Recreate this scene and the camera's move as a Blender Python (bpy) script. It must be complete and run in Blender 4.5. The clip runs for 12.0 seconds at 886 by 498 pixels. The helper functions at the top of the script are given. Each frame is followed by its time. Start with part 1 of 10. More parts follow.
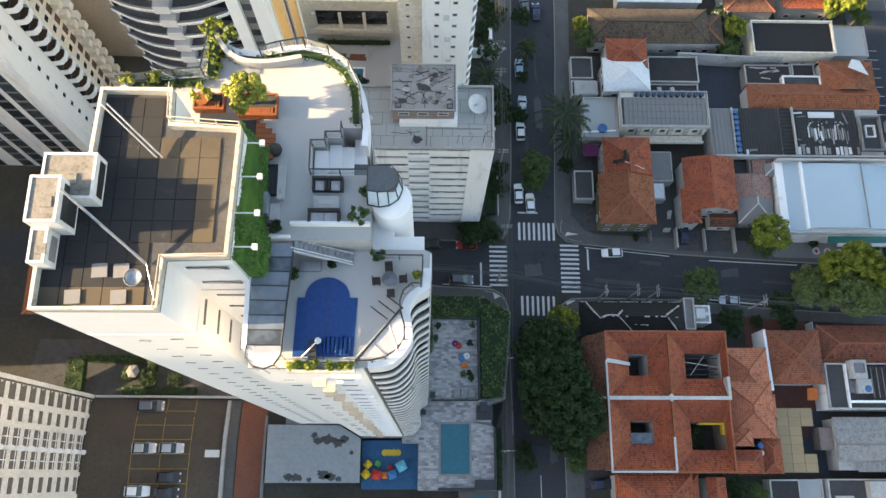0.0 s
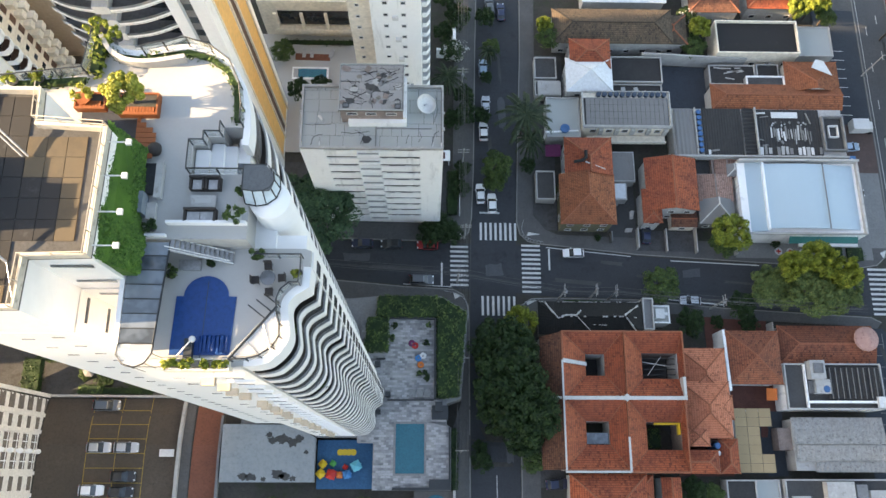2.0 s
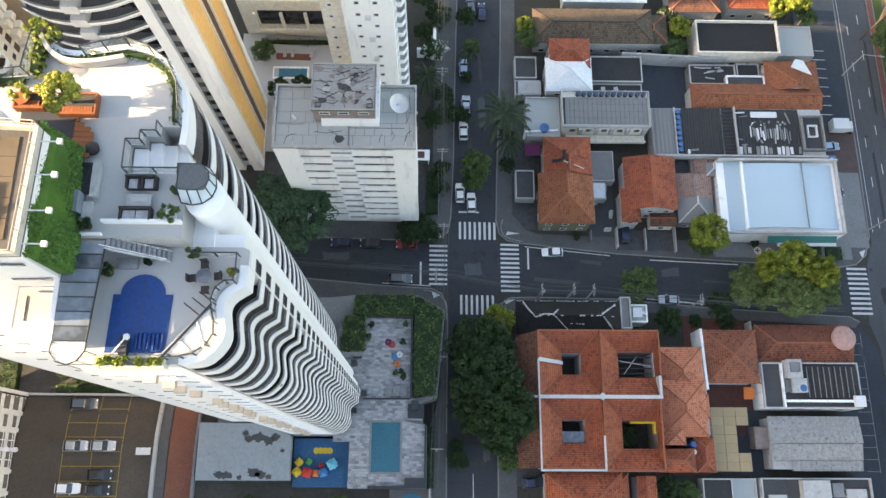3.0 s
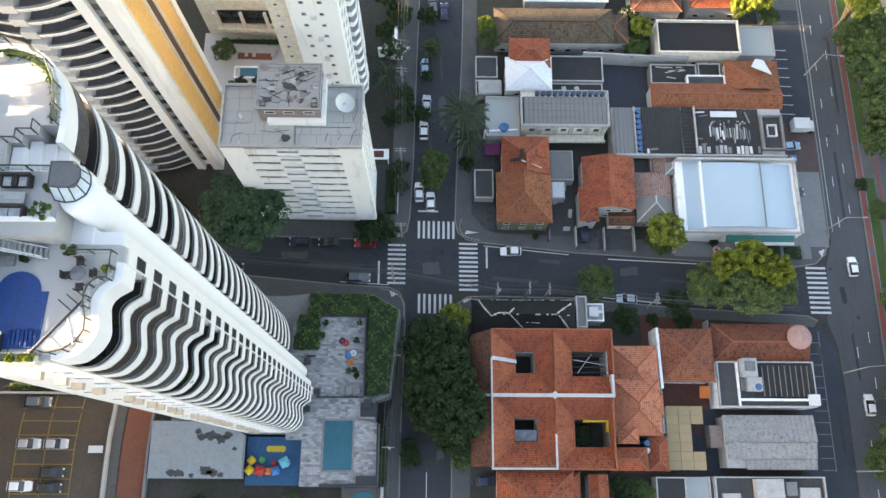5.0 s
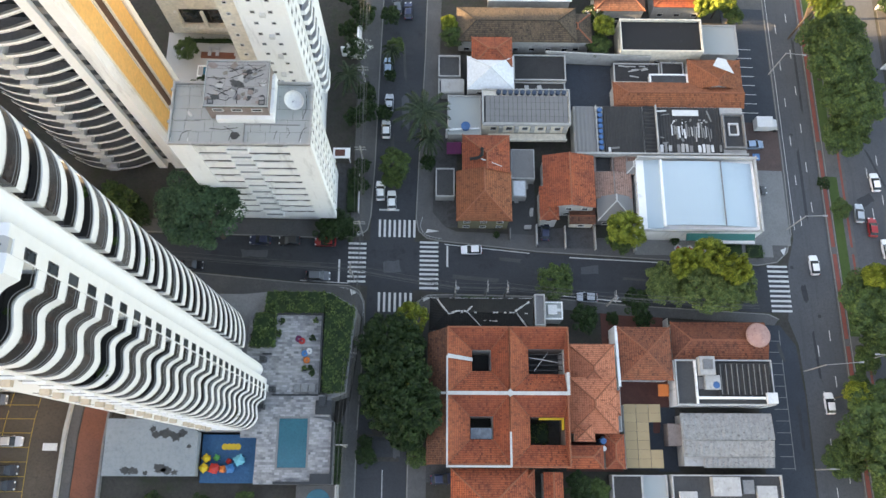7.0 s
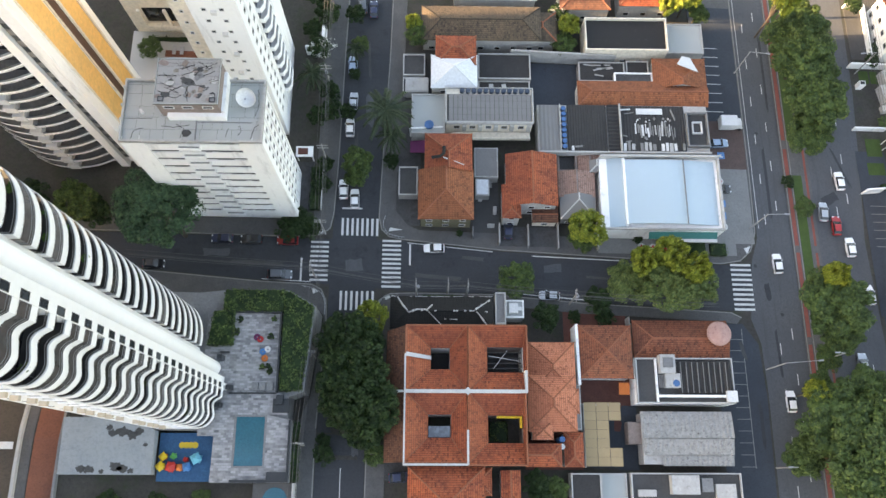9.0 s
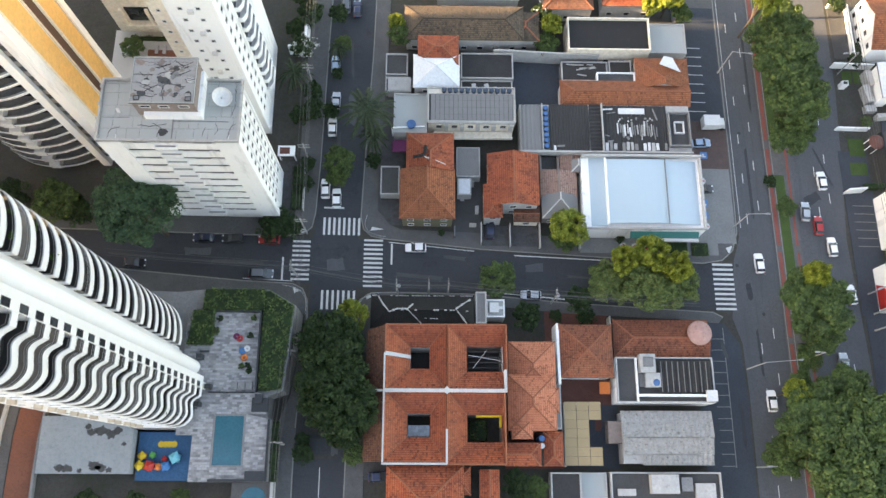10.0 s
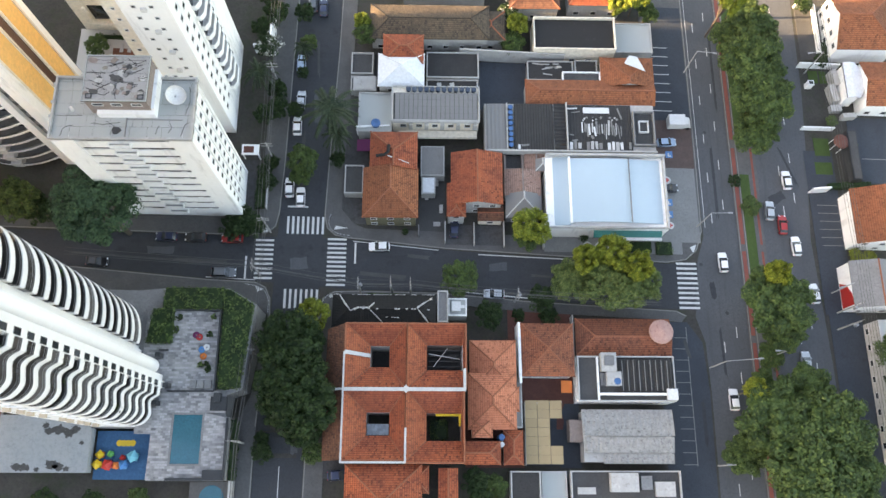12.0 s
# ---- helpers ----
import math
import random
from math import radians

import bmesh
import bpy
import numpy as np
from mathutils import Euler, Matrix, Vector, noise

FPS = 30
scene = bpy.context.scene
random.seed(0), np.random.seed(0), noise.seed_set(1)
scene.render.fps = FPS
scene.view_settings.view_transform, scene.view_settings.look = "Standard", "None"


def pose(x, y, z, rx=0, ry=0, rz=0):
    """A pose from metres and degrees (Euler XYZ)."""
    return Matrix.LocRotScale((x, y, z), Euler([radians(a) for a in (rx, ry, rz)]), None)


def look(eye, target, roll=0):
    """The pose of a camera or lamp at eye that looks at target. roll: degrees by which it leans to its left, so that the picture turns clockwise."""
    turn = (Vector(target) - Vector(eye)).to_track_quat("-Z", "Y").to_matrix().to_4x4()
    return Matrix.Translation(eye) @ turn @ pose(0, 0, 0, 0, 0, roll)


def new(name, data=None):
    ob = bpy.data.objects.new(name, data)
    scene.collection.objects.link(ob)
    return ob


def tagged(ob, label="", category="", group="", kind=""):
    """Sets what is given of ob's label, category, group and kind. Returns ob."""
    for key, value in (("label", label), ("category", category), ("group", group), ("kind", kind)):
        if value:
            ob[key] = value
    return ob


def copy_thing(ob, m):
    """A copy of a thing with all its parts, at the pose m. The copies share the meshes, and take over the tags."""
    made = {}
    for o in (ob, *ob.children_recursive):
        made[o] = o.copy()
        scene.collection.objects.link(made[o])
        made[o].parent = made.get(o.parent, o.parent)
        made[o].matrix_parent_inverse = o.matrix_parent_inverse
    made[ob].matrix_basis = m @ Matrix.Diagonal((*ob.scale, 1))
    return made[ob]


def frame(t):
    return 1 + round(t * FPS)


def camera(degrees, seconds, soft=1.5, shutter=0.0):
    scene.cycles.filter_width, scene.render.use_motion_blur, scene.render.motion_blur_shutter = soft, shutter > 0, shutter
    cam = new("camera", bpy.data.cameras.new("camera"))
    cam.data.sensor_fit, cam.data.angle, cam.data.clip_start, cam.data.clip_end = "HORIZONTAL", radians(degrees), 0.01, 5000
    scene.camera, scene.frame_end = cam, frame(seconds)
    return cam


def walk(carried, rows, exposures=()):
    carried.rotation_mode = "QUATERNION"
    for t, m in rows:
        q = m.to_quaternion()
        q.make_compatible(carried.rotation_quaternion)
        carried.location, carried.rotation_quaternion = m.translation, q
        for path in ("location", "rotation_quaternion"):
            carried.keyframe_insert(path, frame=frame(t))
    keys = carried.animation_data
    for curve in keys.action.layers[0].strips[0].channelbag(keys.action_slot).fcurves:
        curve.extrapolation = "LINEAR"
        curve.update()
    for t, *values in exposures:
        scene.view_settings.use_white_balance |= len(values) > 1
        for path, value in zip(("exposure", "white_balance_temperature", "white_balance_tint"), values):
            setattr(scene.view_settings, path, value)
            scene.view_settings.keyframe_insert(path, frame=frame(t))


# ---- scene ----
# ---- camera and its walk ----
cam = camera(59.44, 12.0)
# seconds, eye x y z, turns about x, y and z
PATH = [
    (0.0, -0.000, -0.000, 146.129, 16.305, -1.204, 0.000),
    (0.5, 1.751, -0.034, 146.135, 16.334, -1.189, 0.018),
    (1.0, 3.709, -0.042, 146.157, 16.343, -1.169, 0.028),
    (1.5, 5.804, -0.044, 146.245, 16.326, -1.129, 0.057),
    (2.0, 7.931, -0.118, 146.379, 16.337, -1.098, 0.079),
    (2.5, 10.088, -0.188, 146.586, 16.318, -1.063, 0.117),
    (3.0, 12.233, -0.280, 146.835, 16.297, -1.029, 0.123),
    (5.0, 20.630, -0.524, 147.299, 16.287, -0.947, 0.174),
    (5.5, 22.733, -0.618, 147.420, 16.291, -0.890, 0.161),
    (6.0, 24.753, -0.895, 147.451, 16.371, -0.857, 0.181),
    (6.5, 26.714, -1.157, 147.418, 16.435, -0.846, 0.180),
    (7.0, 28.576, -1.350, 147.357, 16.487, -0.880, 0.182),
    (9.0, 35.678, -1.848, 147.275, 16.581, -0.981, 0.138),
    (9.5, 37.392, -1.976, 147.297, 16.599, -1.021, 0.153),
    (10.0, 39.091, -2.064, 147.329, 16.619, -1.068, 0.139),
    (10.5, 40.788, -2.128, 147.384, 16.614, -1.109, 0.146),
    (11.0, 42.440, -2.156, 147.384, 16.614, -1.160, 0.145),
    (11.5, 44.008, -2.221, 147.431, 16.608, -1.239, 0.118),
    (12.0, 45.558, -2.280, 147.487, 16.619, -1.337, 0.089),
]
walk(cam, [(t, pose(*p)) for t, *p in PATH], [(0.0, 2.24, 7600, 11), (1.5, 2.42, 7800, 12), (3.0, 2.58, 8000, 13), (5.5, 2.74, 8300, 14), (7.5, 2.79, 8600, 15), (12.0, 2.94, 8800, 16)])

# ---- world, sun and exposure ----
SUN_FROM = Vector((-1.0, -0.06, 0.0)).normalized()      # horizontal direction towards the sun
SUN_HEIGHT = radians(18)
world = bpy.data.worlds.new("sky")
scene.world = world
world.use_nodes = True
wn, wl = world.node_tree.nodes, world.node_tree.links
sky = wn.new("ShaderNodeTexSky")
sky.sky_type, sky.sun_disc = "NISHITA", False
sky.sun_elevation = SUN_HEIGHT
sky.sun_rotation = math.atan2(SUN_FROM.x, SUN_FROM.y)
sky.air_density, sky.dust_density = 1.0, 1.5
wl.new(sky.outputs["Color"], wn["Background"].inputs["Color"])
wn["Background"].inputs["Strength"].default_value = 0.125
sun_data = bpy.data.lights.new("sun", "SUN")
sun_data.energy, sun_data.angle, sun_data.color = 4.8, radians(0.6), (1.0, 0.8, 0.56)
sun = new("sun", sun_data)
sun_way = Vector((SUN_FROM.x * math.cos(SUN_HEIGHT), SUN_FROM.y * math.cos(SUN_HEIGHT), math.sin(SUN_HEIGHT)))
sun.matrix_world = look(sun_way * 300, (0, 0, 0))


# ---- small helpers ----
def smooth(a, b, x):
    u = min(1.0, max(0.0, (x - a) / (b - a)))
    return u * u * (3 - 2 * u)


def gz(x, y):
    """Height of the terrain: it falls gently along x and climbs towards the low-y side of the cross street."""
    return -0.049 * (x - 25) + 5.0 * smooth(27, 3, y) * smooth(75, 45, x) + 1.5 * smooth(-5, -35, x) * smooth(27, 10, y)


class G:
    """A growing mesh: vertices, faces and, where given, a uv for each corner."""

    def __init__(self):
        self.v, self.f, self.uv = [], [], []

    def face(self, pts, uv=None):
        n = len(self.v)
        self.v += [tuple(p) for p in pts]
        self.f.append(tuple(range(n, n + len(pts))))
        self.uv.append(uv)
        return self

    def box(self, x0, y0, z0, x1, y1, z1):
        return self.prism([(x0, y0), (x1, y0), (x1, y1), (x0, y1)], z0, z1)

    def block(self, cx, cy, cz, sx, sy, sz, a=0.0):
        c, s = math.cos(radians(a)), math.sin(radians(a))
        q = [(cx + u * c - w * s, cy + u * s + w * c) for u, w in ((-sx / 2, -sy / 2), (sx / 2, -sy / 2), (sx / 2, sy / 2), (-sx / 2, sy / 2))]
        return self.prism(q, cz - sz / 2, cz + sz / 2)

    def prism(self, poly, z0, z1):
        return self.hull([(x, y, z0) for x, y in poly], [(x, y, z1) for x, y in poly])

    def hull(self, low, top):
        n, k = len(self.v), len(low)
        self.v += [tuple(p) for p in low] + [tuple(p) for p in top]
        area = sum(low[i][0] * low[(i + 1) % k][1] - low[(i + 1) % k][0] * low[i][1] for i in range(k))
        a, b = list(range(n, n + k)), list(range(n + k, n + 2 * k))
        if area < 0:
            a.reverse()
            b.reverse()
        self.f.append(tuple(reversed(a)))
        self.f.append(tuple(b))
        for i in range(k):
            j = (i + 1) % k
            self.f.append((a[i], a[j], b[j], b[i]))
        self.uv += [None] * (k + 2)
        return self

    def tube(self, p, q, r, n=6, r2=None):
        p, q = Vector(p), Vector(q)
        d = (q - p).normalized()
        s = d.orthogonal().normalized()
        t = d.cross(s)
        k = len(self.v)
        for c, rr in ((p, r), (q, r if r2 is None else r2)):
            for i in range(n):
                a = 2 * math.pi * i / n
                self.v.append(tuple(c + (s * math.cos(a) + t * math.sin(a)) * rr))
        for i in range(n):
            j = (i + 1) % n
            self.f.append((k + i, k + j, k + n + j, k + n + i))
        self.f.append(tuple(k + i for i in reversed(range(n))))
        self.f.append(tuple(k + n + i for i in range(n)))
        self.uv += [None] * (n + 2)
        return self

    def lathe(self, cx, cy, rows, n=16, a0=0.0, a1=360.0):
        k, m = len(self.v), n if a1 - a0 >= 360 else n + 1
        for r, z in rows:
            for i in range(m):
                a = radians(a0 + (a1 - a0) * i / n)
                self.v.append((cx + r * math.cos(a), cy + r * math.sin(a), z))
        for j in range(len(rows) - 1):
            for i in range(n):
                i2 = (i + 1) % m
                self.f.append((k + j * m + i, k + j * m + i2, k + (j + 1) * m + i2, k + (j + 1) * m + i))
                self.uv.append(None)
        return self

    def ribbon(self, path, width, z0, z1, closed=False):
        """A wall of that thickness along a path, its outer face on the path's right hand."""
        n = len(path)
        inner = []
        k0 = len(self.v)
        for i, p in enumerate(path):
            a = Vector(path[(i - 1) % n] if closed or i else path[0])
            b = Vector(path[(i + 1) % n] if closed or i < n - 1 else path[-1])
            d = (b - a).normalized()
            inner.append((p[0] - d.y * width, p[1] + d.x * width))
            self.v += [(*p, z0), (*inner[-1], z0), (*inner[-1], z1), (*p, z1)]
        for i in range(n if closed else n - 1):
            a, b = k0 + 4 * i, k0 + 4 * ((i + 1) % n)
            for q in range(4):
                r = (q + 1) % 4
                self.f.append((a + q, a + r, b + r, b + q))
                self.uv.append(None)
        if not closed:
            e = k0 + 4 * (n - 1)
            self.f += [(k0 + 3, k0 + 2, k0 + 1, k0), (e, e + 1, e + 2, e + 3)]
            self.uv += [None, None]
        return self

    def pipe(self, pts, r, n=5):
        """A round bar bent along the points, in one piece."""
        P = [Vector(p) for p in pts]
        k = len(self.v)
        for i, p in enumerate(P):
            d = (P[min(len(P) - 1, i + 1)] - P[max(0, i - 1)]).normalized()
            s = d.cross(Vector((0, 0, 1)))
            s = s.normalized() if s.length > 1e-3 else Vector((1, 0, 0))
            t = d.cross(s)
            for j in range(n):
                a = 2 * math.pi * j / n
                self.v.append(tuple(p + (s * math.cos(a) + t * math.sin(a)) * r))
        for i in range(len(P) - 1):
            for j in range(n):
                q = (j + 1) % n
                self.f.append((k + i * n + j, k + i * n + q, k + (i + 1) * n + q, k + (i + 1) * n + j))
                self.uv.append(None)
        return self

    def mesh(self, name):
        me = bpy.data.meshes.new(name)
        me.from_pydata(self.v, [], self.f)
        if any(u is not None for u in self.uv):
            lay = me.uv_layers.new(name="uv")
            k = 0
            for f, u in zip(self.f, self.uv):
                for i in range(len(f)):
                    if u is not None:
                        lay.data[k].uv = u[i]
                    k += 1
        me.update()
        return me


def curve(pts, steps=5):
    """A smooth path through the points."""
    out = []
    for i in range(len(pts) - 1):
        p0, p1, p2, p3 = (Vector(pts[max(0, i - 1)]), Vector(pts[i]), Vector(pts[i + 1]), Vector(pts[min(len(pts) - 1, i + 2)]))
        for k in range(steps):
            t = k / steps
            q = 0.5 * ((2 * p1) + (p2 - p0) * t + (2 * p0 - 5 * p1 + 4 * p2 - p3) * t * t + (3 * p1 - p0 - 3 * p2 + p3) * t ** 3)
            out.append((q.x, q.y))
    return out + [tuple(pts[-1])]


def thing(name, at, label, category, group="", kind=""):
    ob = new(name)
    ob.empty_display_size = 0.3
    ob.location = at
    return tagged(ob, label, category, group, kind)


def part(name, g, material, parent=None, label="", flat=True):
    """One mesh object, in world places, under a thing or a part."""
    me = g if isinstance(g, bpy.types.Mesh) else g.mesh(name)
    if not me.materials:
        me.materials.append(material)
    if not flat:
        for p in me.polygons:
            p.use_smooth = True
    ob = new(name, me)
    if parent is not None:
        up = parent
        at = Vector((0, 0, 0))
        while up is not None:
            at += up.location + up.matrix_parent_inverse.translation
            up = up.parent
        ob.parent = parent
        ob.matrix_parent_inverse = Matrix.Translation(-at)
    return tagged(ob, label)


def again(ob, at):
    """The same mesh once more under the same parent, moved by at."""
    o = new(ob.name.split(".")[0], ob.data)
    o.parent, o.matrix_parent_inverse = ob.parent, ob.matrix_parent_inverse
    o.location = ob.location + Vector(at)
    if "label" in ob:
        o["label"] = ob["label"]
    return o


def slide(before, dx):
    """Moves every thing built since then along x."""
    for ob in scene.objects:
        if ob not in before and ob.parent is None:
            ob.location.x += dx


def lone(name, g, material, label, category="", group="", kind="", flat=True):
    ob = part(name, g, material, None, label, flat)
    return tagged(ob, label, category, group, kind)


def cut(poly, step):
    """The polygon cut into cells of that size, as lists of xy."""
    bm = bmesh.new()
    bm.faces.new([bm.verts.new((x, y, 0)) for x, y in poly])
    xs, ys = [p[0] for p in poly], [p[1] for p in poly]
    for axis, lo, hi in ((0, min(xs), max(xs)), (1, min(ys), max(ys))):
        c = math.floor(lo / step) * step + step
        while c < hi - 1e-3:
            no = (1, 0, 0) if axis == 0 else (0, 1, 0)
            bmesh.ops.bisect_plane(bm, geom=bm.verts[:] + bm.edges[:] + bm.faces[:], plane_co=(c, c, 0), plane_no=no)
            c += step
    return bm


def drape(poly, h, depth=0.0, step=6.0, g=None):
    """A sheet over the terrain at height h, with a skirt of that depth."""
    g = g or G()
    bm = cut(poly, step)
    bm.normal_update()
    idx = {}
    flip = sum(f.normal.z for f in bm.faces) < 0
    for v in bm.verts:
        idx[v] = len(g.v)
        g.v.append((v.co.x, v.co.y, gz(v.co.x, v.co.y) + h))
    for f in bm.faces:
        q = [idx[v] for v in f.verts]
        g.f.append(tuple(reversed(q)) if flip else tuple(q))
        g.uv.append(None)
    if depth:
        for e in bm.edges:
            if len(e.link_faces) == 1:
                lp = e.link_loops[0]
                a, b = lp.vert, lp.link_loop_next.vert
                if flip:
                    a, b = b, a
                k = len(g.v)
                for v in (a, b):
                    g.v.append((v.co.x, v.co.y, gz(v.co.x, v.co.y) + h - depth))
                g.f.append((idx[b], idx[a], k, k + 1))
                g.uv.append(None)
    bm.free()
    return g


def rect(x0, y0, x1, y1):
    return [(x0, y0), (x1, y0), (x1, y1), (x0, y1)]


# ---- materials ----
def shader(name):
    m = bpy.data.materials.new(name)
    m.use_nodes = True
    nt = m.node_tree
    return m, nt.nodes, nt.links, nt.nodes["Principled BSDF"]


def mixer(n, l, fac, a, b):
    mx = n.new("ShaderNodeMix")
    mx.data_type = "RGBA"
    for k, s in ((0, fac), (6, a), (7, b)):
        if hasattr(s, "links"):
            l.new(s, mx.inputs[k])
        else:
            mx.inputs[k].default_value = s if k == 0 else (*s, 1)
    return mx.outputs[2]


def ramp(n, l, src, lo, hi):
    r = n.new("ShaderNodeMapRange")
    r.inputs[1].default_value, r.inputs[2].default_value = lo, hi
    l.new(src, r.inputs[0])
    return r.outputs[0]


def noisy(n, l, vec, scale, detail=4.0, rough=0.6, stretch=None):
    t = n.new("ShaderNodeTexNoise")
    t.inputs["Scale"].default_value, t.inputs["Detail"].default_value, t.inputs["Roughness"].default_value = scale, detail, rough
    if stretch:
        mp = n.new("ShaderNodeMapping")
        mp.inputs["Scale"].default_value = stretch
        l.new(vec, mp.inputs["Vector"])
        vec = mp.outputs[0]
    l.new(vec, t.inputs["Vector"])
    return t.outputs["Fac"]


def relief(n, l, b, src, strength, dist=0.05):
    bp = n.new("ShaderNodeBump")
    bp.inputs["Strength"].default_value, bp.inputs["Distance"].default_value = strength, dist
    l.new(src, bp.inputs["Height"])
    l.new(bp.outputs[0], b.inputs["Normal"])


def surf(name, col, dark=None, rough=0.8, metal=0.0, big=0.25, fine=4.0, bump=0.25, stain=None, stain_at=(0.55, 0.7), streak=None, each=0.0, spec=0.4, lowmix=(0.35, 0.7), grain=0.72):
    """Plain material with grain at two scales, optional stains of another colour, streaks and a difference from piece to piece."""
    m, n, l, b = shader(name)
    dark = dark or tuple(c * 0.72 for c in col)
    vec = n.new("ShaderNodeNewGeometry").outputs["Position"]
    c = mixer(n, l, ramp(n, l, noisy(n, l, vec, big, 6), *lowmix), dark, col)
    f = noisy(n, l, vec, fine, 3)
    c = mixer(n, l, ramp(n, l, f, 0.3, 0.75), tuple(k * grain for k in col), c)
    if max(col) < 0.45:
        c = mixer(n, l, ramp(n, l, noisy(n, l, vec, fine * 1.3, 7, 0.8), 0.47, 0.8), c, tuple(k * (grain - 0.22) for k in dark))
    if stain:
        c = mixer(n, l, ramp(n, l, noisy(n, l, vec, big * 1.7 + 0.1, 8, 0.7), *stain_at), c, stain)
    if streak:
        c = mixer(n, l, ramp(n, l, noisy(n, l, vec, 1.0, 5, 0.7, streak), 0.55, 0.75), c, tuple(k * 0.55 for k in col))
    if each:
        r = n.new("ShaderNodeObjectInfo").outputs["Random"]
        c = mixer(n, l, ramp(n, l, r, -1.0 / max(each, 0.01) * 0.3, 1.0), c, tuple(k * (1 - each) for k in col))
    l.new(c, b.inputs["Base Color"])
    b.inputs["Roughness"].default_value, b.inputs["Metallic"].default_value = rough, metal
    b.inputs["Specular IOR Level"].default_value = spec
    if bump:
        relief(n, l, b, f, bump)
    return m


def tile_mat(name, col, dark, light, moss=None):
    """Clay tiles: courses up the slope and rolls across it, from the uv in metres."""
    m, n, l, b = shader(name)
    uv = n.new("ShaderNodeTexCoord").outputs["UV"]
    vec = n.new("ShaderNodeTexCoord").outputs["Object"]
    sep = n.new("ShaderNodeSeparateXYZ")
    l.new(uv, sep.inputs[0])

    def mth(op, a, bb=None):
        k = n.new("ShaderNodeMath")
        k.operation = op
        for i, s in enumerate((a, bb)):
            if s is None:
                continue
            if hasattr(s, "links"):
                l.new(s, k.inputs[i])
            else:
                k.inputs[i].default_value = s
        return k.outputs[0]
    course = mth("FRACT", mth("DIVIDE", sep.outputs[1], 0.42))
    roll = mth("ABSOLUTE", mth("SINE", mth("MULTIPLY", sep.outputs[0], math.pi / 0.3)))
    cell = n.new("ShaderNodeCombineXYZ")
    l.new(mth("FLOOR", mth("DIVIDE", sep.outputs[0], 0.3)), cell.inputs[0])
    l.new(mth("FLOOR", mth("DIVIDE", sep.outputs[1], 0.42)), cell.inputs[1])
    wn_ = n.new("ShaderNodeTexWhiteNoise")
    wn_.noise_dimensions = "2D"
    l.new(cell.outputs[0], wn_.inputs["Vector"])
    c = mixer(n, l, ramp(n, l, noisy(n, l, vec, 0.35, 7, 0.65), 0.35, 0.68), dark, col)
    c = mixer(n, l, ramp(n, l, wn_.outputs["Value"], 0.6, 1.7), c, light)
    c = mixer(n, l, ramp(n, l, wn_.outputs["Value"], 0.2, -0.06), c, tuple(k * 0.35 for k in dark))
    run = n.new("ShaderNodeMapping")
    run.inputs["Scale"].default_value = (1.0, 0.16, 1.0)
    l.new(uv, run.inputs["Vector"])
    c = mixer(n, l, ramp(n, l, noisy(n, l, run.outputs["Vector"], 1.6, 5, 0.7), 0.54, 0.86), c, tuple(k * 0.4 for k in dark))
    c = mixer(n, l, ramp(n, l, course, 0.42, -0.1), c, tuple(k * 0.3 for k in dark))
    c = mixer(n, l, ramp(n, l, noisy(n, l, vec, 1.1, 5, 0.7), 0.6, 0.8), c, moss or tuple(k * 0.5 for k in dark))
    plane = n.new("ShaderNodeNewGeometry").outputs["Random Per Island"]
    c = mixer(n, l, mth("MULTIPLY", ramp(n, l, plane, 0.45, 1.0), 0.5), c, tuple(k * 0.62 for k in dark))
    c = mixer(n, l, mth("MULTIPLY", ramp(n, l, plane, 0.45, 0.0), 0.3), c, light)
    patch = ramp(n, l, noisy(n, l, vec, 0.9, 8, 0.75), 0.52, 0.7)
    c = mixer(n, l, mth("MULTIPLY", patch, 0.7), c, tuple(k * 0.3 for k in dark))
    l.new(c, b.inputs["Base Color"])
    b.inputs["Roughness"].default_value = 0.85
    h = mth("ADD", mth("MULTIPLY", course, 0.6), mth("MULTIPLY", roll, 0.7))
    relief(n, l, b, h, 0.8, 0.08)
    return m


def block_mat(name, cols, w, h, mortar, rough=0.6):
    """Small stone blocks in courses, each of a slightly different grey."""
    m, n, l, b = shader(name)
    vec = n.new("ShaderNodeTexCoord").outputs["Object"]
    t = n.new("ShaderNodeTexBrick")
    t.inputs["Scale"].default_value = 1.0
    t.inputs["Brick Width"].default_value, t.inputs["Row Height"].default_value, t.inputs["Mortar Size"].default_value = w, h, 0.02
    t.inputs["Color1"].default_value, t.inputs["Color2"].default_value, t.inputs["Mortar"].default_value = (*cols[0], 1), (*cols[1], 1), (*mortar, 1)
    l.new(vec, t.inputs["Vector"])
    c = mixer(n, l, ramp(n, l, noisy(n, l, vec, 0.5, 5), 0.4, 0.65), t.outputs["Color"], cols[2])
    c = mixer(n, l, 0.45, t.outputs["Color"], c)
    l.new(c, b.inputs["Base Color"])
    b.inputs["Roughness"].default_value = rough
    relief(n, l, b, t.outputs["Fac"], -0.3)
    return m


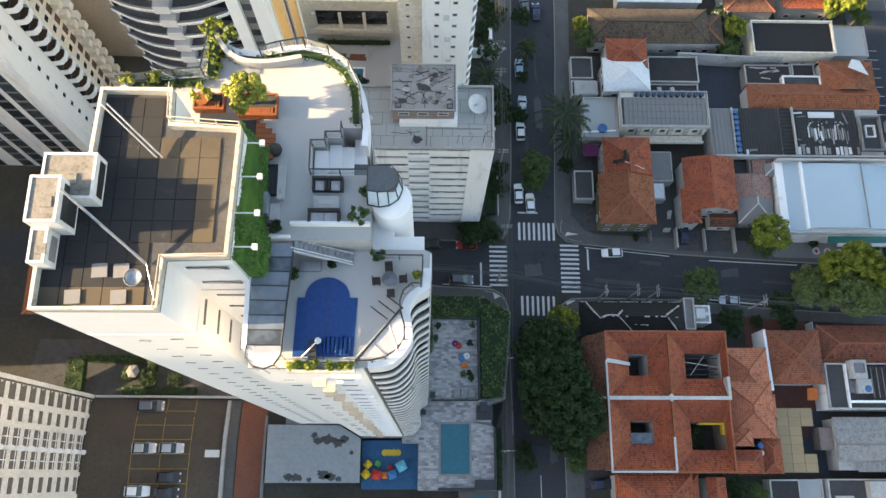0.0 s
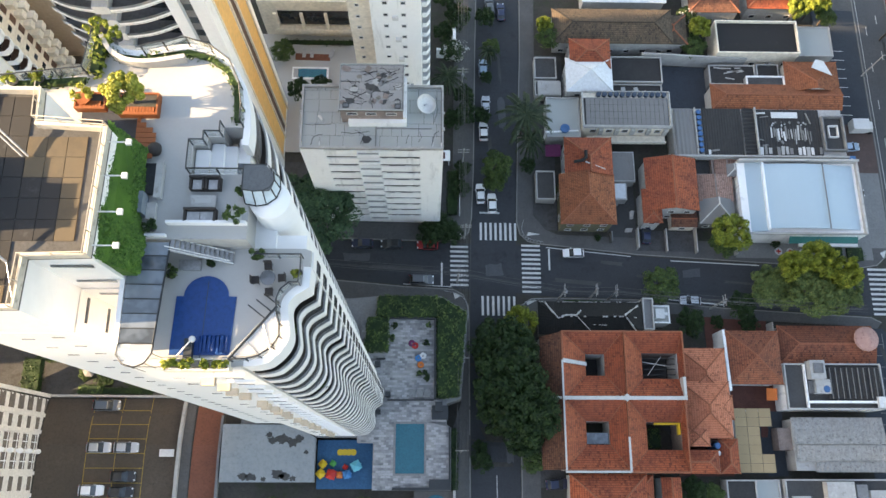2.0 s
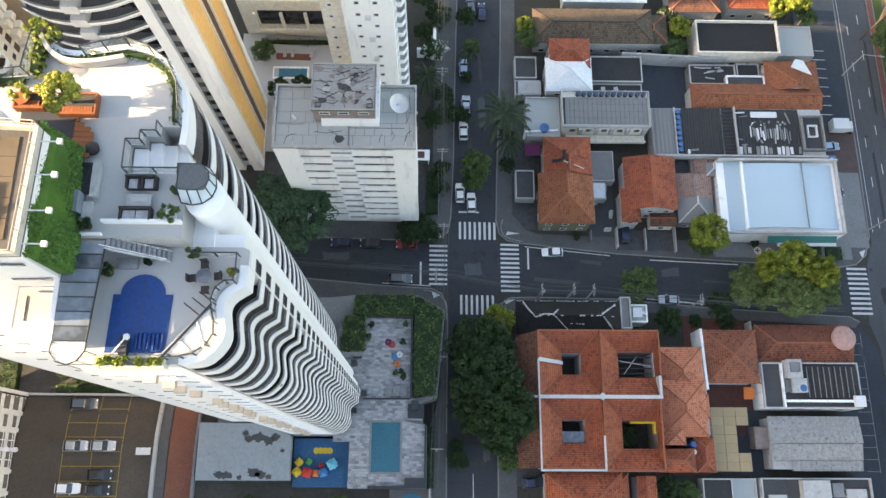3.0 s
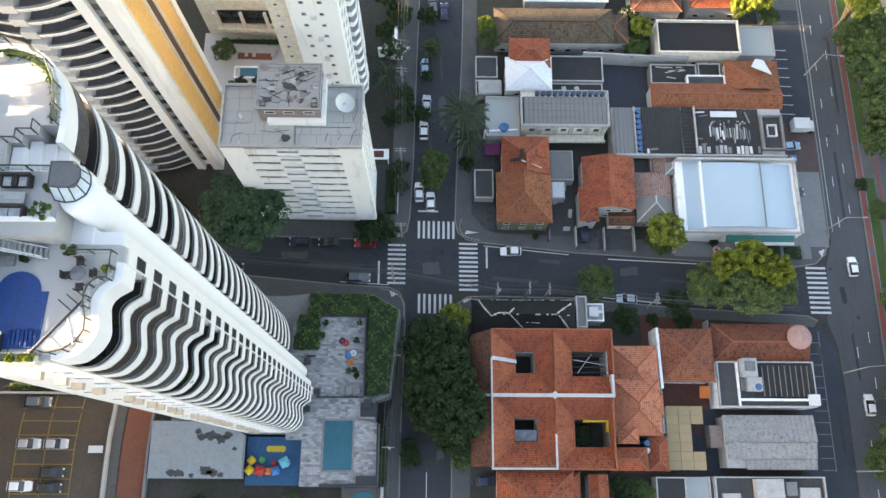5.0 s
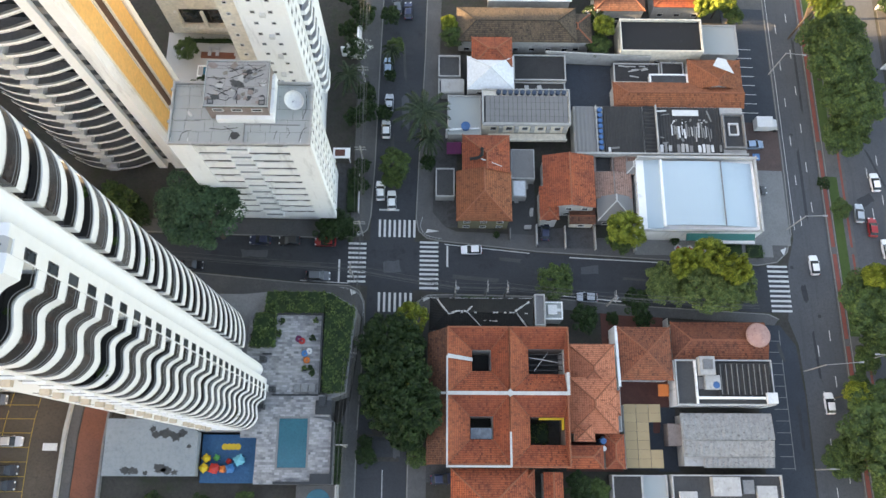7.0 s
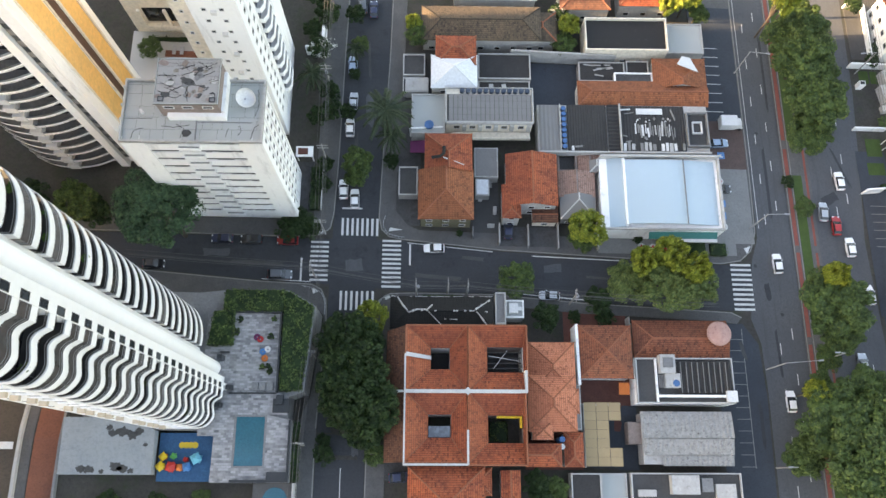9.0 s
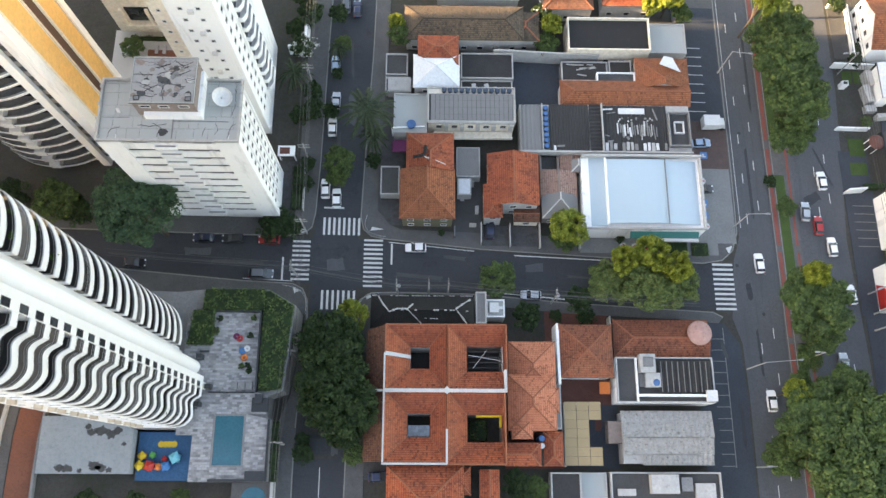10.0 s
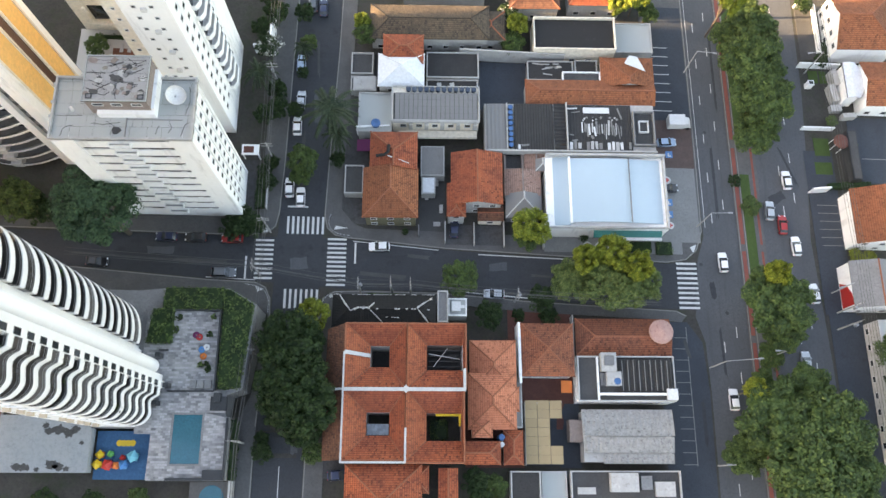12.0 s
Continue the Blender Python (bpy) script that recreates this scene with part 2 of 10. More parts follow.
def leaf_mat(name, lo, hi, tip):
    m, n, l, b = shader(name)
    geo = n.new("ShaderNodeNewGeometry").outputs["Random Per Island"]
    vec = n.new("ShaderNodeTexCoord").outputs["Object"]
    c = mixer(n, l, ramp(n, l, noisy(n, l, vec, 0.6, 3), 0.35, 0.65), lo, hi)
    c = mixer(n, l, ramp(n, l, geo, 0.55, 1.25), c, tip)
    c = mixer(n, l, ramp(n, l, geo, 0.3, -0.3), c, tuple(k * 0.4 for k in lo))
    l.new(c, b.inputs["Base Color"])
    b.inputs["Roughness"].default_value = 0.55
    b.inputs["Specular IOR Level"].default_value = 0.25
    tr = n.new("ShaderNodeBsdfTranslucent")
    l.new(c, tr.inputs["Color"])
    ms = n.new("ShaderNodeMixShader")
    ms.inputs[0].default_value = 0.22
    l.new(b.outputs[0], ms.inputs[1])
    l.new(tr.outputs[0], ms.inputs[2])
    l.new(ms.outputs[0], n["Material Output"].inputs["Surface"])
    return m


def glass_mat(name, col, rough=0.12):
    m, n, l, b = shader(name)
    vec = n.new("ShaderNodeTexCoord").outputs["Object"]
    c = mixer(n, l, ramp(n, l, noisy(n, l, vec, 0.9, 2), 0.4, 0.6), tuple(k * 0.5 for k in col), col)
    r = n.new("ShaderNodeObjectInfo").outputs["Random"]
    c = mixer(n, l, ramp(n, l, r, 0.5, 1.6), c, tuple(min(1, k * 3 + 0.05) for k in col))
    l.new(c, b.inputs["Base Color"])
    b.inputs["Roughness"].default_value = rough
    b.inputs["Specular IOR Level"].default_value = 0.6
    return m


def clear_mat(name, tint, alpha):
    m, n, l, b = shader(name)
    b.inputs["Base Color"].default_value = (*tint, 1)
    b.inputs["Roughness"].default_value = 0.08
    b.inputs["Alpha"].default_value = alpha
    return m


M = {}
M["asphalt"] = surf("asphalt", (0.051, 0.056, 0.063), (0.034, 0.037, 0.042), 0.85, big=0.12, fine=3.0, stain=(0.0238, 0.0255, 0.029), stain_at=(0.56, 0.68), streak=(0.06, 0.9, 1), bump=0.3)
M["avenue"] = surf("avenue_asphalt", (0.1, 0.106, 0.114), (0.072, 0.076, 0.082), 0.85, big=0.1, fine=2.5, streak=(1.2, 0.04, 1), bump=0.3)
M["lot"] = surf("lot_asphalt", (0.054, 0.065, 0.08), (0.036, 0.043, 0.054), 0.85, big=0.2, fine=3, stain=(0.0306, 0.0306, 0.034), stain_at=(0.6, 0.75))
M["brownlot"] = surf("car_park_earth", (0.11, 0.088, 0.068), (0.07, 0.055, 0.043), 0.9, big=0.15, fine=2, stain=(0.114, 0.0855, 0.0665), stain_at=(0.62, 0.8))
M["pavement"] = surf("pavement_concrete", (0.1275, 0.1258, 0.1232), (0.0808, 0.0808, 0.0808), 0.85, big=0.35, fine=2.5, stain=(0.0595, 0.0595, 0.0595), stain_at=(0.6, 0.8))
M["palecourt"] = surf("pale_forecourt_concrete", (0.25, 0.25, 0.245), (0.18, 0.182, 0.18), 0.85, big=0.2, fine=2.5, stain=(0.14, 0.14, 0.14), stain_at=(0.6, 0.8))
M["kerb"] = surf("kerb_stone", (0.289, 0.2805, 0.2635), (0.17, 0.17, 0.1615), 0.85, big=0.8, fine=5)
M["yard"] = surf("yard_concrete", (0.096, 0.096, 0.0976), (0.048, 0.048, 0.0504), 0.9, big=0.3, fine=2.2, stain=(0.04, 0.0384, 0.036), stain_at=(0.5, 0.72))
M["soil"] = surf("city_ground", (0.0765, 0.0702, 0.0612), (0.0405, 0.0378, 0.0342), 0.95, big=0.2, fine=1.5, stain=(0.036, 0.045, 0.0252), stain_at=(0.5, 0.7))
M["redfloor"] = surf("red_floor_tiles", (0.16, 0.06, 0.044), (0.096, 0.036, 0.0288), 0.8, big=0.5, fine=3)
M["wornred"] = surf("worn_red_paving", (0.13, 0.085, 0.075), (0.08, 0.06, 0.055), 0.85, big=0.4, fine=2.5)
M["brickyard"] = surf("brick_dust_ground", (0.243, 0.0945, 0.0585), (0.171, 0.0675, 0.045), 0.9, big=0.3, fine=2.5)
M["paint"] = surf("road_paint", (0.629, 0.629, 0.612), (0.408, 0.408, 0.3995), 0.7, big=1.2, fine=6, bump=0.1, lowmix=(0.25, 0.5))
M["yellow"] = surf("yellow_paint", (0.5, 0.34, 0.06), (0.32, 0.22, 0.06), 0.7, big=1.2, fine=6, bump=0.1)
M["bluepaint"] = surf("blue_paint", (0.09, 0.25, 0.5), None, 0.7)
M["redlane"] = surf("red_cycle_lane", (0.288, 0.08, 0.06), (0.2, 0.06, 0.048), 0.85, big=0.4, fine=3)
M["grass"] = surf("lawn", (0.0638, 0.1105, 0.0255), (0.034, 0.0638, 0.017), 0.95, big=0.6, fine=7, bump=0.6, stain=(0.102, 0.0935, 0.0425), stain_at=(0.6, 0.8))
M["floor_dark"] = surf("dark_balcony_floor", (0.075, 0.073, 0.07), (0.03, 0.03, 0.03), 0.7, big=0.5, each=0.3)
M["white"] = surf("white_wall_paint", (0.85, 0.85, 0.84), (0.77, 0.77, 0.765), 0.7, big=0.12, fine=1.5, bump=0.03, streak=(0.5, 0.5, 0.06), lowmix=(0.2, 0.5), grain=0.93)
M["towerwhite"] = surf("tower_white_paint", (0.78, 0.775, 0.77), (0.72, 0.715, 0.71), 0.6, big=0.1, fine=1.2, bump=0.02, lowmix=(0.2, 0.5), grain=0.95)
M["oldwhite"] = surf("weathered_white_paint", (0.4959, 0.4874, 0.4703), (0.342, 0.3334, 0.3164), 0.8, big=0.5, fine=2.0, stain=(0.171, 0.1625, 0.1411), stain_at=(0.56, 0.8))
M["parapet"] = surf("weathered_beige_parapet", (0.62, 0.58, 0.5), (0.42, 0.38, 0.31), 0.85, big=0.8, fine=2.5, stain=(0.12, 0.105, 0.085), stain_at=(0.55, 0.72))
M["palecream"] = surf("pale_cream_paint", (0.84, 0.79, 0.73), (0.74, 0.68, 0.62), 0.75, big=0.2, fine=2.0, bump=0.05, streak=(0.5, 0.5, 0.08), lowmix=(0.2, 0.5))
# brown that paints the shade inside loggias and windows
M["loggia"] = surf("shaded_loggia_wall", (0.2, 0.165, 0.14), (0.1, 0.085, 0.075), 0.8, big=0.5, fine=2.0)
M["cream"] = surf("cream_wall_paint", (0.83, 0.75, 0.63), (0.74, 0.66, 0.55), 0.75, big=0.15, fine=1.5, bump=0.05, lowmix=(0.2, 0.5))
M["beige"] = surf("beige_wall_paint", (0.62, 0.52, 0.4), (0.5, 0.42, 0.33), 0.75, big=0.2, fine=1.5, bump=0.05)
M["orange"] = surf("ochre_orange_cladding", (0.9, 0.55, 0.2), (0.82, 0.46, 0.15), 0.6, big=0.12, fine=1.5, bump=0.05)
M["brown"] = surf("dark_brown_cladding", (0.13, 0.065, 0.04), (0.09, 0.045, 0.03), 0.6, big=0.2, fine=2)
M["pinkwall"] = surf("grey_pink_render", (0.306, 0.2465, 0.221), (0.2125, 0.17, 0.153), 0.85, big=0.4, fine=2)
M["palepink"] = surf("pale_pink_tiles", (0.5, 0.3, 0.26), (0.34, 0.19, 0.16), 0.85, big=1.2, fine=5, stain=(0.2, 0.11, 0.1), stain_at=(0.55, 0.7))
M["grey"] = surf("grey_render", (0.255, 0.255, 0.255), (0.17, 0.17, 0.17), 0.8, big=0.4, fine=2)
M["olive"] = surf("olive_render", (0.22, 0.2, 0.12), (0.15, 0.14, 0.09), 0.85, big=0.5, fine=3)
M["roofpanel"] = surf("grey_roof_slab", (0.43, 0.45, 0.435), (0.3, 0.325, 0.31), 0.85, big=0.3, fine=1.6, stain=(0.15, 0.165, 0.155), stain_at=(0.6, 0.76), each=0.2, grain=0.88)
# dark joints and patches; also the shade painted on court and well floors
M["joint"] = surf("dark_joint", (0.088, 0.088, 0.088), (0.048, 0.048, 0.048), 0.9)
M["crackroof"] = surf("cracked_grey_membrane", (0.42, 0.41, 0.4), (0.2, 0.195, 0.19), 0.9, big=0.9, fine=3.5, stain=(0.07, 0.066, 0.062), stain_at=(0.56, 0.66), each=0.3)
# near-black with pale stains; on the tower slabs it also carries painted shade
M["blackroof"] = surf("black_stained_roof", (0.022, 0.022, 0.023), (0.011, 0.011, 0.012), 0.9, big=0.4, fine=1.8, stain=(0.22, 0.222, 0.23), stain_at=(0.58, 0.74), each=0.1, lowmix=(0.35, 0.7))
M["tanktop"] = surf("stained_tank_concrete", (0.3, 0.275, 0.235), (0.14, 0.125, 0.105), 0.9, big=0.9, fine=3, stain=(0.06, 0.055, 0.05), stain_at=(0.56, 0.7))
M["navysheet"] = surf("dark_slate_paving", (0.03, 0.036, 0.05), (0.02, 0.024, 0.034), 0.6, big=0.6, fine=4)
# the same tower slabs where sunlit, with the sun put into the colour
M["brownroof"] = surf("brown_weathered_slab", (0.1, 0.078, 0.05), (0.03, 0.027, 0.022), 0.9, big=0.5, fine=3, stain=(0.016, 0.016, 0.016), stain_at=(0.5, 0.62), each=0.12)
M["tile_red"] = tile_mat("terracotta_tiles", (0.47, 0.108, 0.038), (0.25, 0.054, 0.025), (0.52, 0.165, 0.07))
M["tile_orange"] = tile_mat("orange_clay_tiles", (0.357, 0.1148, 0.0442), (0.2465, 0.0748, 0.0314), (0.442, 0.1785, 0.0808))
M["tile_russet"] = tile_mat("russet_clay_tiles", (0.33, 0.095, 0.042), (0.18, 0.056, 0.03), (0.4, 0.16, 0.08))
M["tile_salmon"] = tile_mat("salmon_clay_tiles", (0.6, 0.2, 0.105), (0.5, 0.16, 0.085), (0.62, 0.25, 0.145), (0.48, 0.155, 0.085))
M["tile_brown"] = tile_mat("brown_clay_tiles", (0.1882, 0.0731, 0.0383), (0.1045, 0.0418, 0.0265), (0.2788, 0.1394, 0.0836), (0.0488, 0.0348, 0.0244))
M["tile_pink"] = tile_mat("faded_pink_tiles", (0.42, 0.25, 0.19), (0.32, 0.185, 0.145), (0.46, 0.33, 0.27), (0.3, 0.2, 0.16))
M["tile_black"] = tile_mat("black_mould_tiles", (0.012, 0.011, 0.011), (0.008, 0.008, 0.008), (0.02, 0.018, 0.017), (0.03, 0.028, 0.026))
M["tile_old"] = tile_mat("old_straw_tiles", (0.136, 0.0935, 0.0595), (0.068, 0.0493, 0.034), (0.221, 0.1615, 0.0935))
M["mortar"] = surf("white_ridge_mortar", (0.595, 0.5865, 0.5695), (0.425, 0.4165, 0.3995), 0.85, big=0.8, fine=5)
M["ridge"] = surf("ridge_tiles", (0.357, 0.1275, 0.068), (0.2295, 0.0765, 0.0425), 0.85, big=0.8, fine=5)
M["courtroof"] = surf("blue_grey_court_roof", (0.288, 0.312, 0.328), (0.224, 0.248, 0.264), 0.8, big=0.2, fine=1.5, stain=(0.16, 0.176, 0.184), stain_at=(0.6, 0.75), grain=0.9)
M["fibre"] = surf("grey_fibre_cement_sheet", (0.2509, 0.2435, 0.2362), (0.1402, 0.1365, 0.1328), 0.85, big=0.35, fine=2.5, stain=(0.0886, 0.0849, 0.0812), stain_at=(0.52, 0.75), each=0.25)
M["fibreold"] = surf("mottled_fibre_cement_sheet", (0.4, 0.39, 0.37), (0.2, 0.19, 0.18), 0.85, big=1.2, fine=4.5, stain=(0.09, 0.084, 0.078), stain_at=(0.54, 0.68), streak=(2.2, 0.4, 1))
M["darksheet"] = surf("dark_corrugated_sheet", (0.0425, 0.0408, 0.0399), (0.0213, 0.0204, 0.0204), 0.75, big=0.5, fine=2.5, stain=(0.0765, 0.0723, 0.068), stain_at=(0.62, 0.85))
M["whitesheet"] = surf("white_metal_sheet", (0.378, 0.477, 0.531), (0.324, 0.414, 0.468), 0.45, 0.0, big=0.06, fine=0.8, bump=0.02, lowmix=(0.2, 0.6), grain=0.96)
M["whitemetal"] = surf("white_painted_metal_roof", (0.736, 0.7544, 0.7728), (0.6256, 0.6532, 0.6808), 0.45, big=0.3, fine=2, bump=0.05)
M["yellowsheet"] = surf("yellowed_translucent_sheet", (0.5, 0.36, 0.2), (0.33, 0.235, 0.125), 0.7, big=0.5, fine=2.5, each=0.4, stain=(0.15, 0.12, 0.08), stain_at=(0.6, 0.75))
M["tealsheet"] = surf("teal_awning", (0.02, 0.2, 0.18), None, 0.5)
M["stone"] = block_mat("grey_stone_mosaic", ((0.34, 0.334, 0.342), (0.095, 0.095, 0.104), (0.37, 0.36, 0.345)), 0.85, 0.42, (0.17, 0.17, 0.17))
M["terrace"] = surf("pale_stone_floor", (0.43, 0.425, 0.41), (0.34, 0.335, 0.325), 0.55, big=0.5, fine=2.5, bump=0.04, each=0.08, stain=(0.27, 0.265, 0.255), stain_at=(0.58, 0.78))
M["stainedwhite"] = surf("stained_white_paint", (0.78, 0.77, 0.74), (0.62, 0.6, 0.56), 0.8, big=0.6, fine=3.0, bump=0.05, stain=(0.3, 0.27, 0.22), stain_at=(0.62, 0.8))
M["water"] = surf("pool_water", (0.0165, 0.1425, 0.195), (0.0135, 0.12, 0.165), 0.12, big=0.25, fine=3, bump=0.08, spec=0.6)
M["cover"] = surf("blue_pool_cover", (0.0051, 0.0638, 0.2465), (0.0043, 0.0467, 0.1785), 0.45, big=0.5, fine=2.5, bump=0.25, lowmix=(0.2, 0.7))
M["wood"] = surf("orange_wood_boards", (0.34, 0.1, 0.03), (0.2, 0.06, 0.02), 0.6, big=0.8, fine=4, streak=(0.3, 6, 1), each=0.35)
M["balconyglass"] = glass_mat("brown_balcony_glazing", (0.05, 0.046, 0.045), 0.25)
M["railcap"] = surf("dark_grey_parapet_cap", (0.07, 0.067, 0.066), (0.045, 0.043, 0.042), 0.6, big=0.4, fine=2, each=0.3)
M["glass"] = glass_mat("dark_window_glass", (0.03, 0.036, 0.042))
M["paleglass"] = glass_mat("pale_window_glass", (0.12, 0.13, 0.14))
M["roofglass"] = glass_mat("grey_glass_roof", (0.1, 0.12, 0.14), 0.1)
M["lid"] = surf("slate_grey_lid", (0.1, 0.115, 0.125), (0.07, 0.08, 0.09), 0.5, big=0.8, fine=4, bump=0.05)
M["blueglass"] = surf("pale_blue_lantern_glass", (0.62, 0.72, 0.78), (0.52, 0.62, 0.68), 0.15, big=0.8, fine=2, bump=0, spec=0.7)
M["rail_glass"] = clear_mat("clear_railing_glass", (0.42, 0.47, 0.47), 0.3)
M["canopy_glass"] = clear_mat("frosted_canopy_glass", (0.6, 0.61, 0.61), 0.3)
M["dark"] = surf("dark_painted_metal", (0.05, 0.055, 0.06), None, 0.5, 0.3)
M["frame"] = surf("grey_aluminium", (0.42, 0.43, 0.44), None, 0.4, 0.6)
M["wicker"] = surf("dark_wicker", (0.045, 0.038, 0.035), None, 0.7, fine=12, bump=0.5)
M["cushion"] = surf("pale_checked_cushion", (0.55, 0.55, 0.55), (0.2, 0.2, 0.22), 0.9, big=3, fine=6)
M["whiteplastic"] = surf("white_plastic", (0.702, 0.702, 0.693), (0.612, 0.612, 0.603), 0.5, bump=0)
M["bluetank"] = surf("blue_water_tank", (0.05, 0.16, 0.36), None, 0.5, bump=0)
M["darktank"] = surf("slate_blue_tank", (0.045, 0.07, 0.11), None, 0.5, bump=0)
M["red"] = surf("red_plastic", (0.55, 0.035, 0.03), None, 0.5, bump=0)
M["yellowplastic"] = surf("yellow_plastic", (0.75, 0.5, 0.03), None, 0.5, bump=0)
M["blueplastic"] = surf("blue_plastic", (0.04, 0.22, 0.5), None, 0.5, bump=0)
M["skyplastic"] = surf("sky_blue_plastic", (0.12, 0.5, 0.62), None, 0.5, bump=0)
M["greenplastic"] = surf("green_plastic", (0.08, 0.4, 0.1), None, 0.5, bump=0)
M["playfloor"] = surf("blue_rubber_floor", (0.03, 0.13, 0.26), (0.02, 0.085, 0.18), 0.8, big=0.5, fine=2)
M["magenta"] = surf("magenta_tarpaulin", (0.16, 0.02, 0.09), None, 0.7)
M["orangecloth"] = surf("orange_canvas", (0.75, 0.2, 0.05), None, 0.8)
M["rubber"] = surf("tyre_rubber", (0.02, 0.02, 0.02), None, 0.85)
M["bark"] = surf("bark", (0.11, 0.085, 0.065), None, 0.95, fine=8, bump=0.6)
M["concretepole"] = surf("pole_concrete", (0.42, 0.41, 0.39), None, 0.85, fine=5)
M["cable"] = surf("cable_sheath", (0.1, 0.1, 0.1), None, 0.7, bump=0)
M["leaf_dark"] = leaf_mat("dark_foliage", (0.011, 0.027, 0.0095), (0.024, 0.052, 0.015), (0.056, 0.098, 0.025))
M["leaf_mid"] = leaf_mat("green_foliage", (0.034, 0.064, 0.022), (0.068, 0.115, 0.033), (0.15, 0.2, 0.055))
M["leaf_pale"] = leaf_mat("pale_green_foliage", (0.06, 0.1, 0.032), (0.125, 0.17, 0.052), (0.27, 0.3, 0.095))
M["leaf_bright"] = leaf_mat("bright_climber_foliage", (0.035, 0.095, 0.018), (0.07, 0.16, 0.025), (0.13, 0.24, 0.045))
# yellow leaf colours, lightened further to hold the sun on the leaves
M["leaf_lime"] = leaf_mat("yellow_green_foliage", (0.1, 0.14, 0.02), (0.2, 0.235, 0.035), (0.42, 0.43, 0.07))
M["leaf_gold"] = leaf_mat("sunny_yellow_foliage", (0.17, 0.19, 0.03), (0.33, 0.34, 0.05), (0.56, 0.53, 0.1))
M["leaf_blue"] = leaf_mat("blue_green_foliage", (0.028, 0.068, 0.036), (0.052, 0.11, 0.054), (0.1, 0.17, 0.08))
M["leaf_palm"] = leaf_mat("palm_fronds", (0.014, 0.03, 0.014), (0.032, 0.054, 0.026), (0.085, 0.105, 0.055))
M["flower"] = leaf_mat("white_blossom", (0.45, 0.45, 0.4), (0.6, 0.6, 0.55), (0.75, 0.74, 0.7))


# ---- ground, roads and pavements ----
g = G()
xs = [-900, -400, -200, -120] + list(range(-90, 161, 5)) + [200, 300, 500, 900]
ys = [-900, -400, -150, -60] + list(range(-30, 111, 4)) + [130, 180, 300, 500, 900]
g.v = [(x, y, gz(x, y) if abs(x) < 500 else gz(math.copysign(500, x), y)) for y in ys for x in xs]
for j in range(len(ys) - 1):
    for i in range(len(xs) - 1):
        a = j * len(xs) + i
        g.f.append((a, a + 1, a + 1 + len(xs), a + len(xs)))
        g.uv.append(None)
lone("ground", g, M["soil"], "brown city soil and worn concrete between the buildings", "ground", kind="structure")

NS = [(15.3, -60), (23.7, -60), (24.3, 3), (24.7, 29), (25.1, 48), (25.5, 60), (26.6, 85), (27.6, 130), (18.6, 130), (17.4, 85), (16.9, 60), (16.3, 47), (15.9, 29), (15.6, 8)]
lone("road", drape(NS, 0.03, 0, 5), M["asphalt"], "narrow dark asphalt side street", "road", kind="structure")
EW = [(-120, 37.6), (-22, 37.2), (3, 35.2), (13, 34.7), (24, 34.0), (32, 33.4), (48.5, 33.3), (66, 31.9), (89, 30.8), (103, 30.4), (103, 40.5), (94.5, 40), (73.6, 40.8), (59.9, 41.2), (49.6, 41.9), (29.6, 43.7), (11.6, 43.8), (-13, 44.1), (-120, 45)]
lone("road", drape(EW, 0.036, 0, 5), M["asphalt"], "dark asphalt cross street with worn patches", "road", kind="structure")
lone("road", drape([(100.6, -60), (110, -60), (110, 130), (102.7, 130), (102.7, 46), (101, 41), (99.5, 29), (101, 24), (101.3, 14)], 0.042, 0, 6), M["avenue"], "grey asphalt carriageway of the avenue", "road", kind="structure")
lone("road", drape([(115.7, -60), (127, -60), (126.6, 20), (125.6, 46), (127, 62), (128.2, 80), (129, 130), (115.7, 130)], 0.03, 0, 6), M["avenue"], "grey asphalt second carriageway of the avenue", "road", kind="structure")
PAVES = [
    [(-60, 44.9), (-13, 44.3), (10.5, 44.0), (14.2, 44.6), (15.8, 46), (16.4, 49), (16.9, 60), (17.4, 85), (18.6, 130), (13.5, 130), (12.6, 60), (12.3, 48), (-60, 46.6)],
    [(-60, 37.8), (-22, 37.0), (3, 35.0), (12.6, 34.6), (14.6, 33.6), (15.6, 31.4), (15.8, 28), (15.5, 8), (15.2, -60), (12.2, -60), (12.3, 8), (13.9, 12.5), (15.3, 28.2), (10.4, 31.3), (0, 31.4), (-60, 34)],
    [(25.2, 48.5), (25.8, 45.9), (27.4, 44.4), (29.8, 43.9), (49.6, 42.1), (73.6, 41.0), (94.5, 40.2), (98.6, 40.9), (101.0, 43), (102.4, 47), (102.6, 60), (102.6, 130), (92.8, 130), (92.8, 62), (92.8, 46), (69, 45.2), (33.4, 46.0), (31.0, 47.0), (28.6, 50), (28.8, 60), (29.9, 85), (31, 130), (27.7, 130), (26.7, 85), (25.6, 60)],
    [(24.8, 29), (25.6, 31.6), (27.8, 33.0), (32, 33.2), (48.5, 33.1), (66, 31.7), (89, 30.6), (95.6, 30.3), (97.6, 29.3), (96.5, 28.0), (89, 28.6), (66, 29.5), (48, 31), (30, 31.4), (28, 29), (27.8, 3), (27.2, -60), (23.8, -60), (24.4, 3)],
]
for p in PAVES:
    lone("pavement", drape(p, 0.16, 0.2, 4), M["pavement"], "cracked grey concrete pavement with a kerb", "pavement", kind="structure")


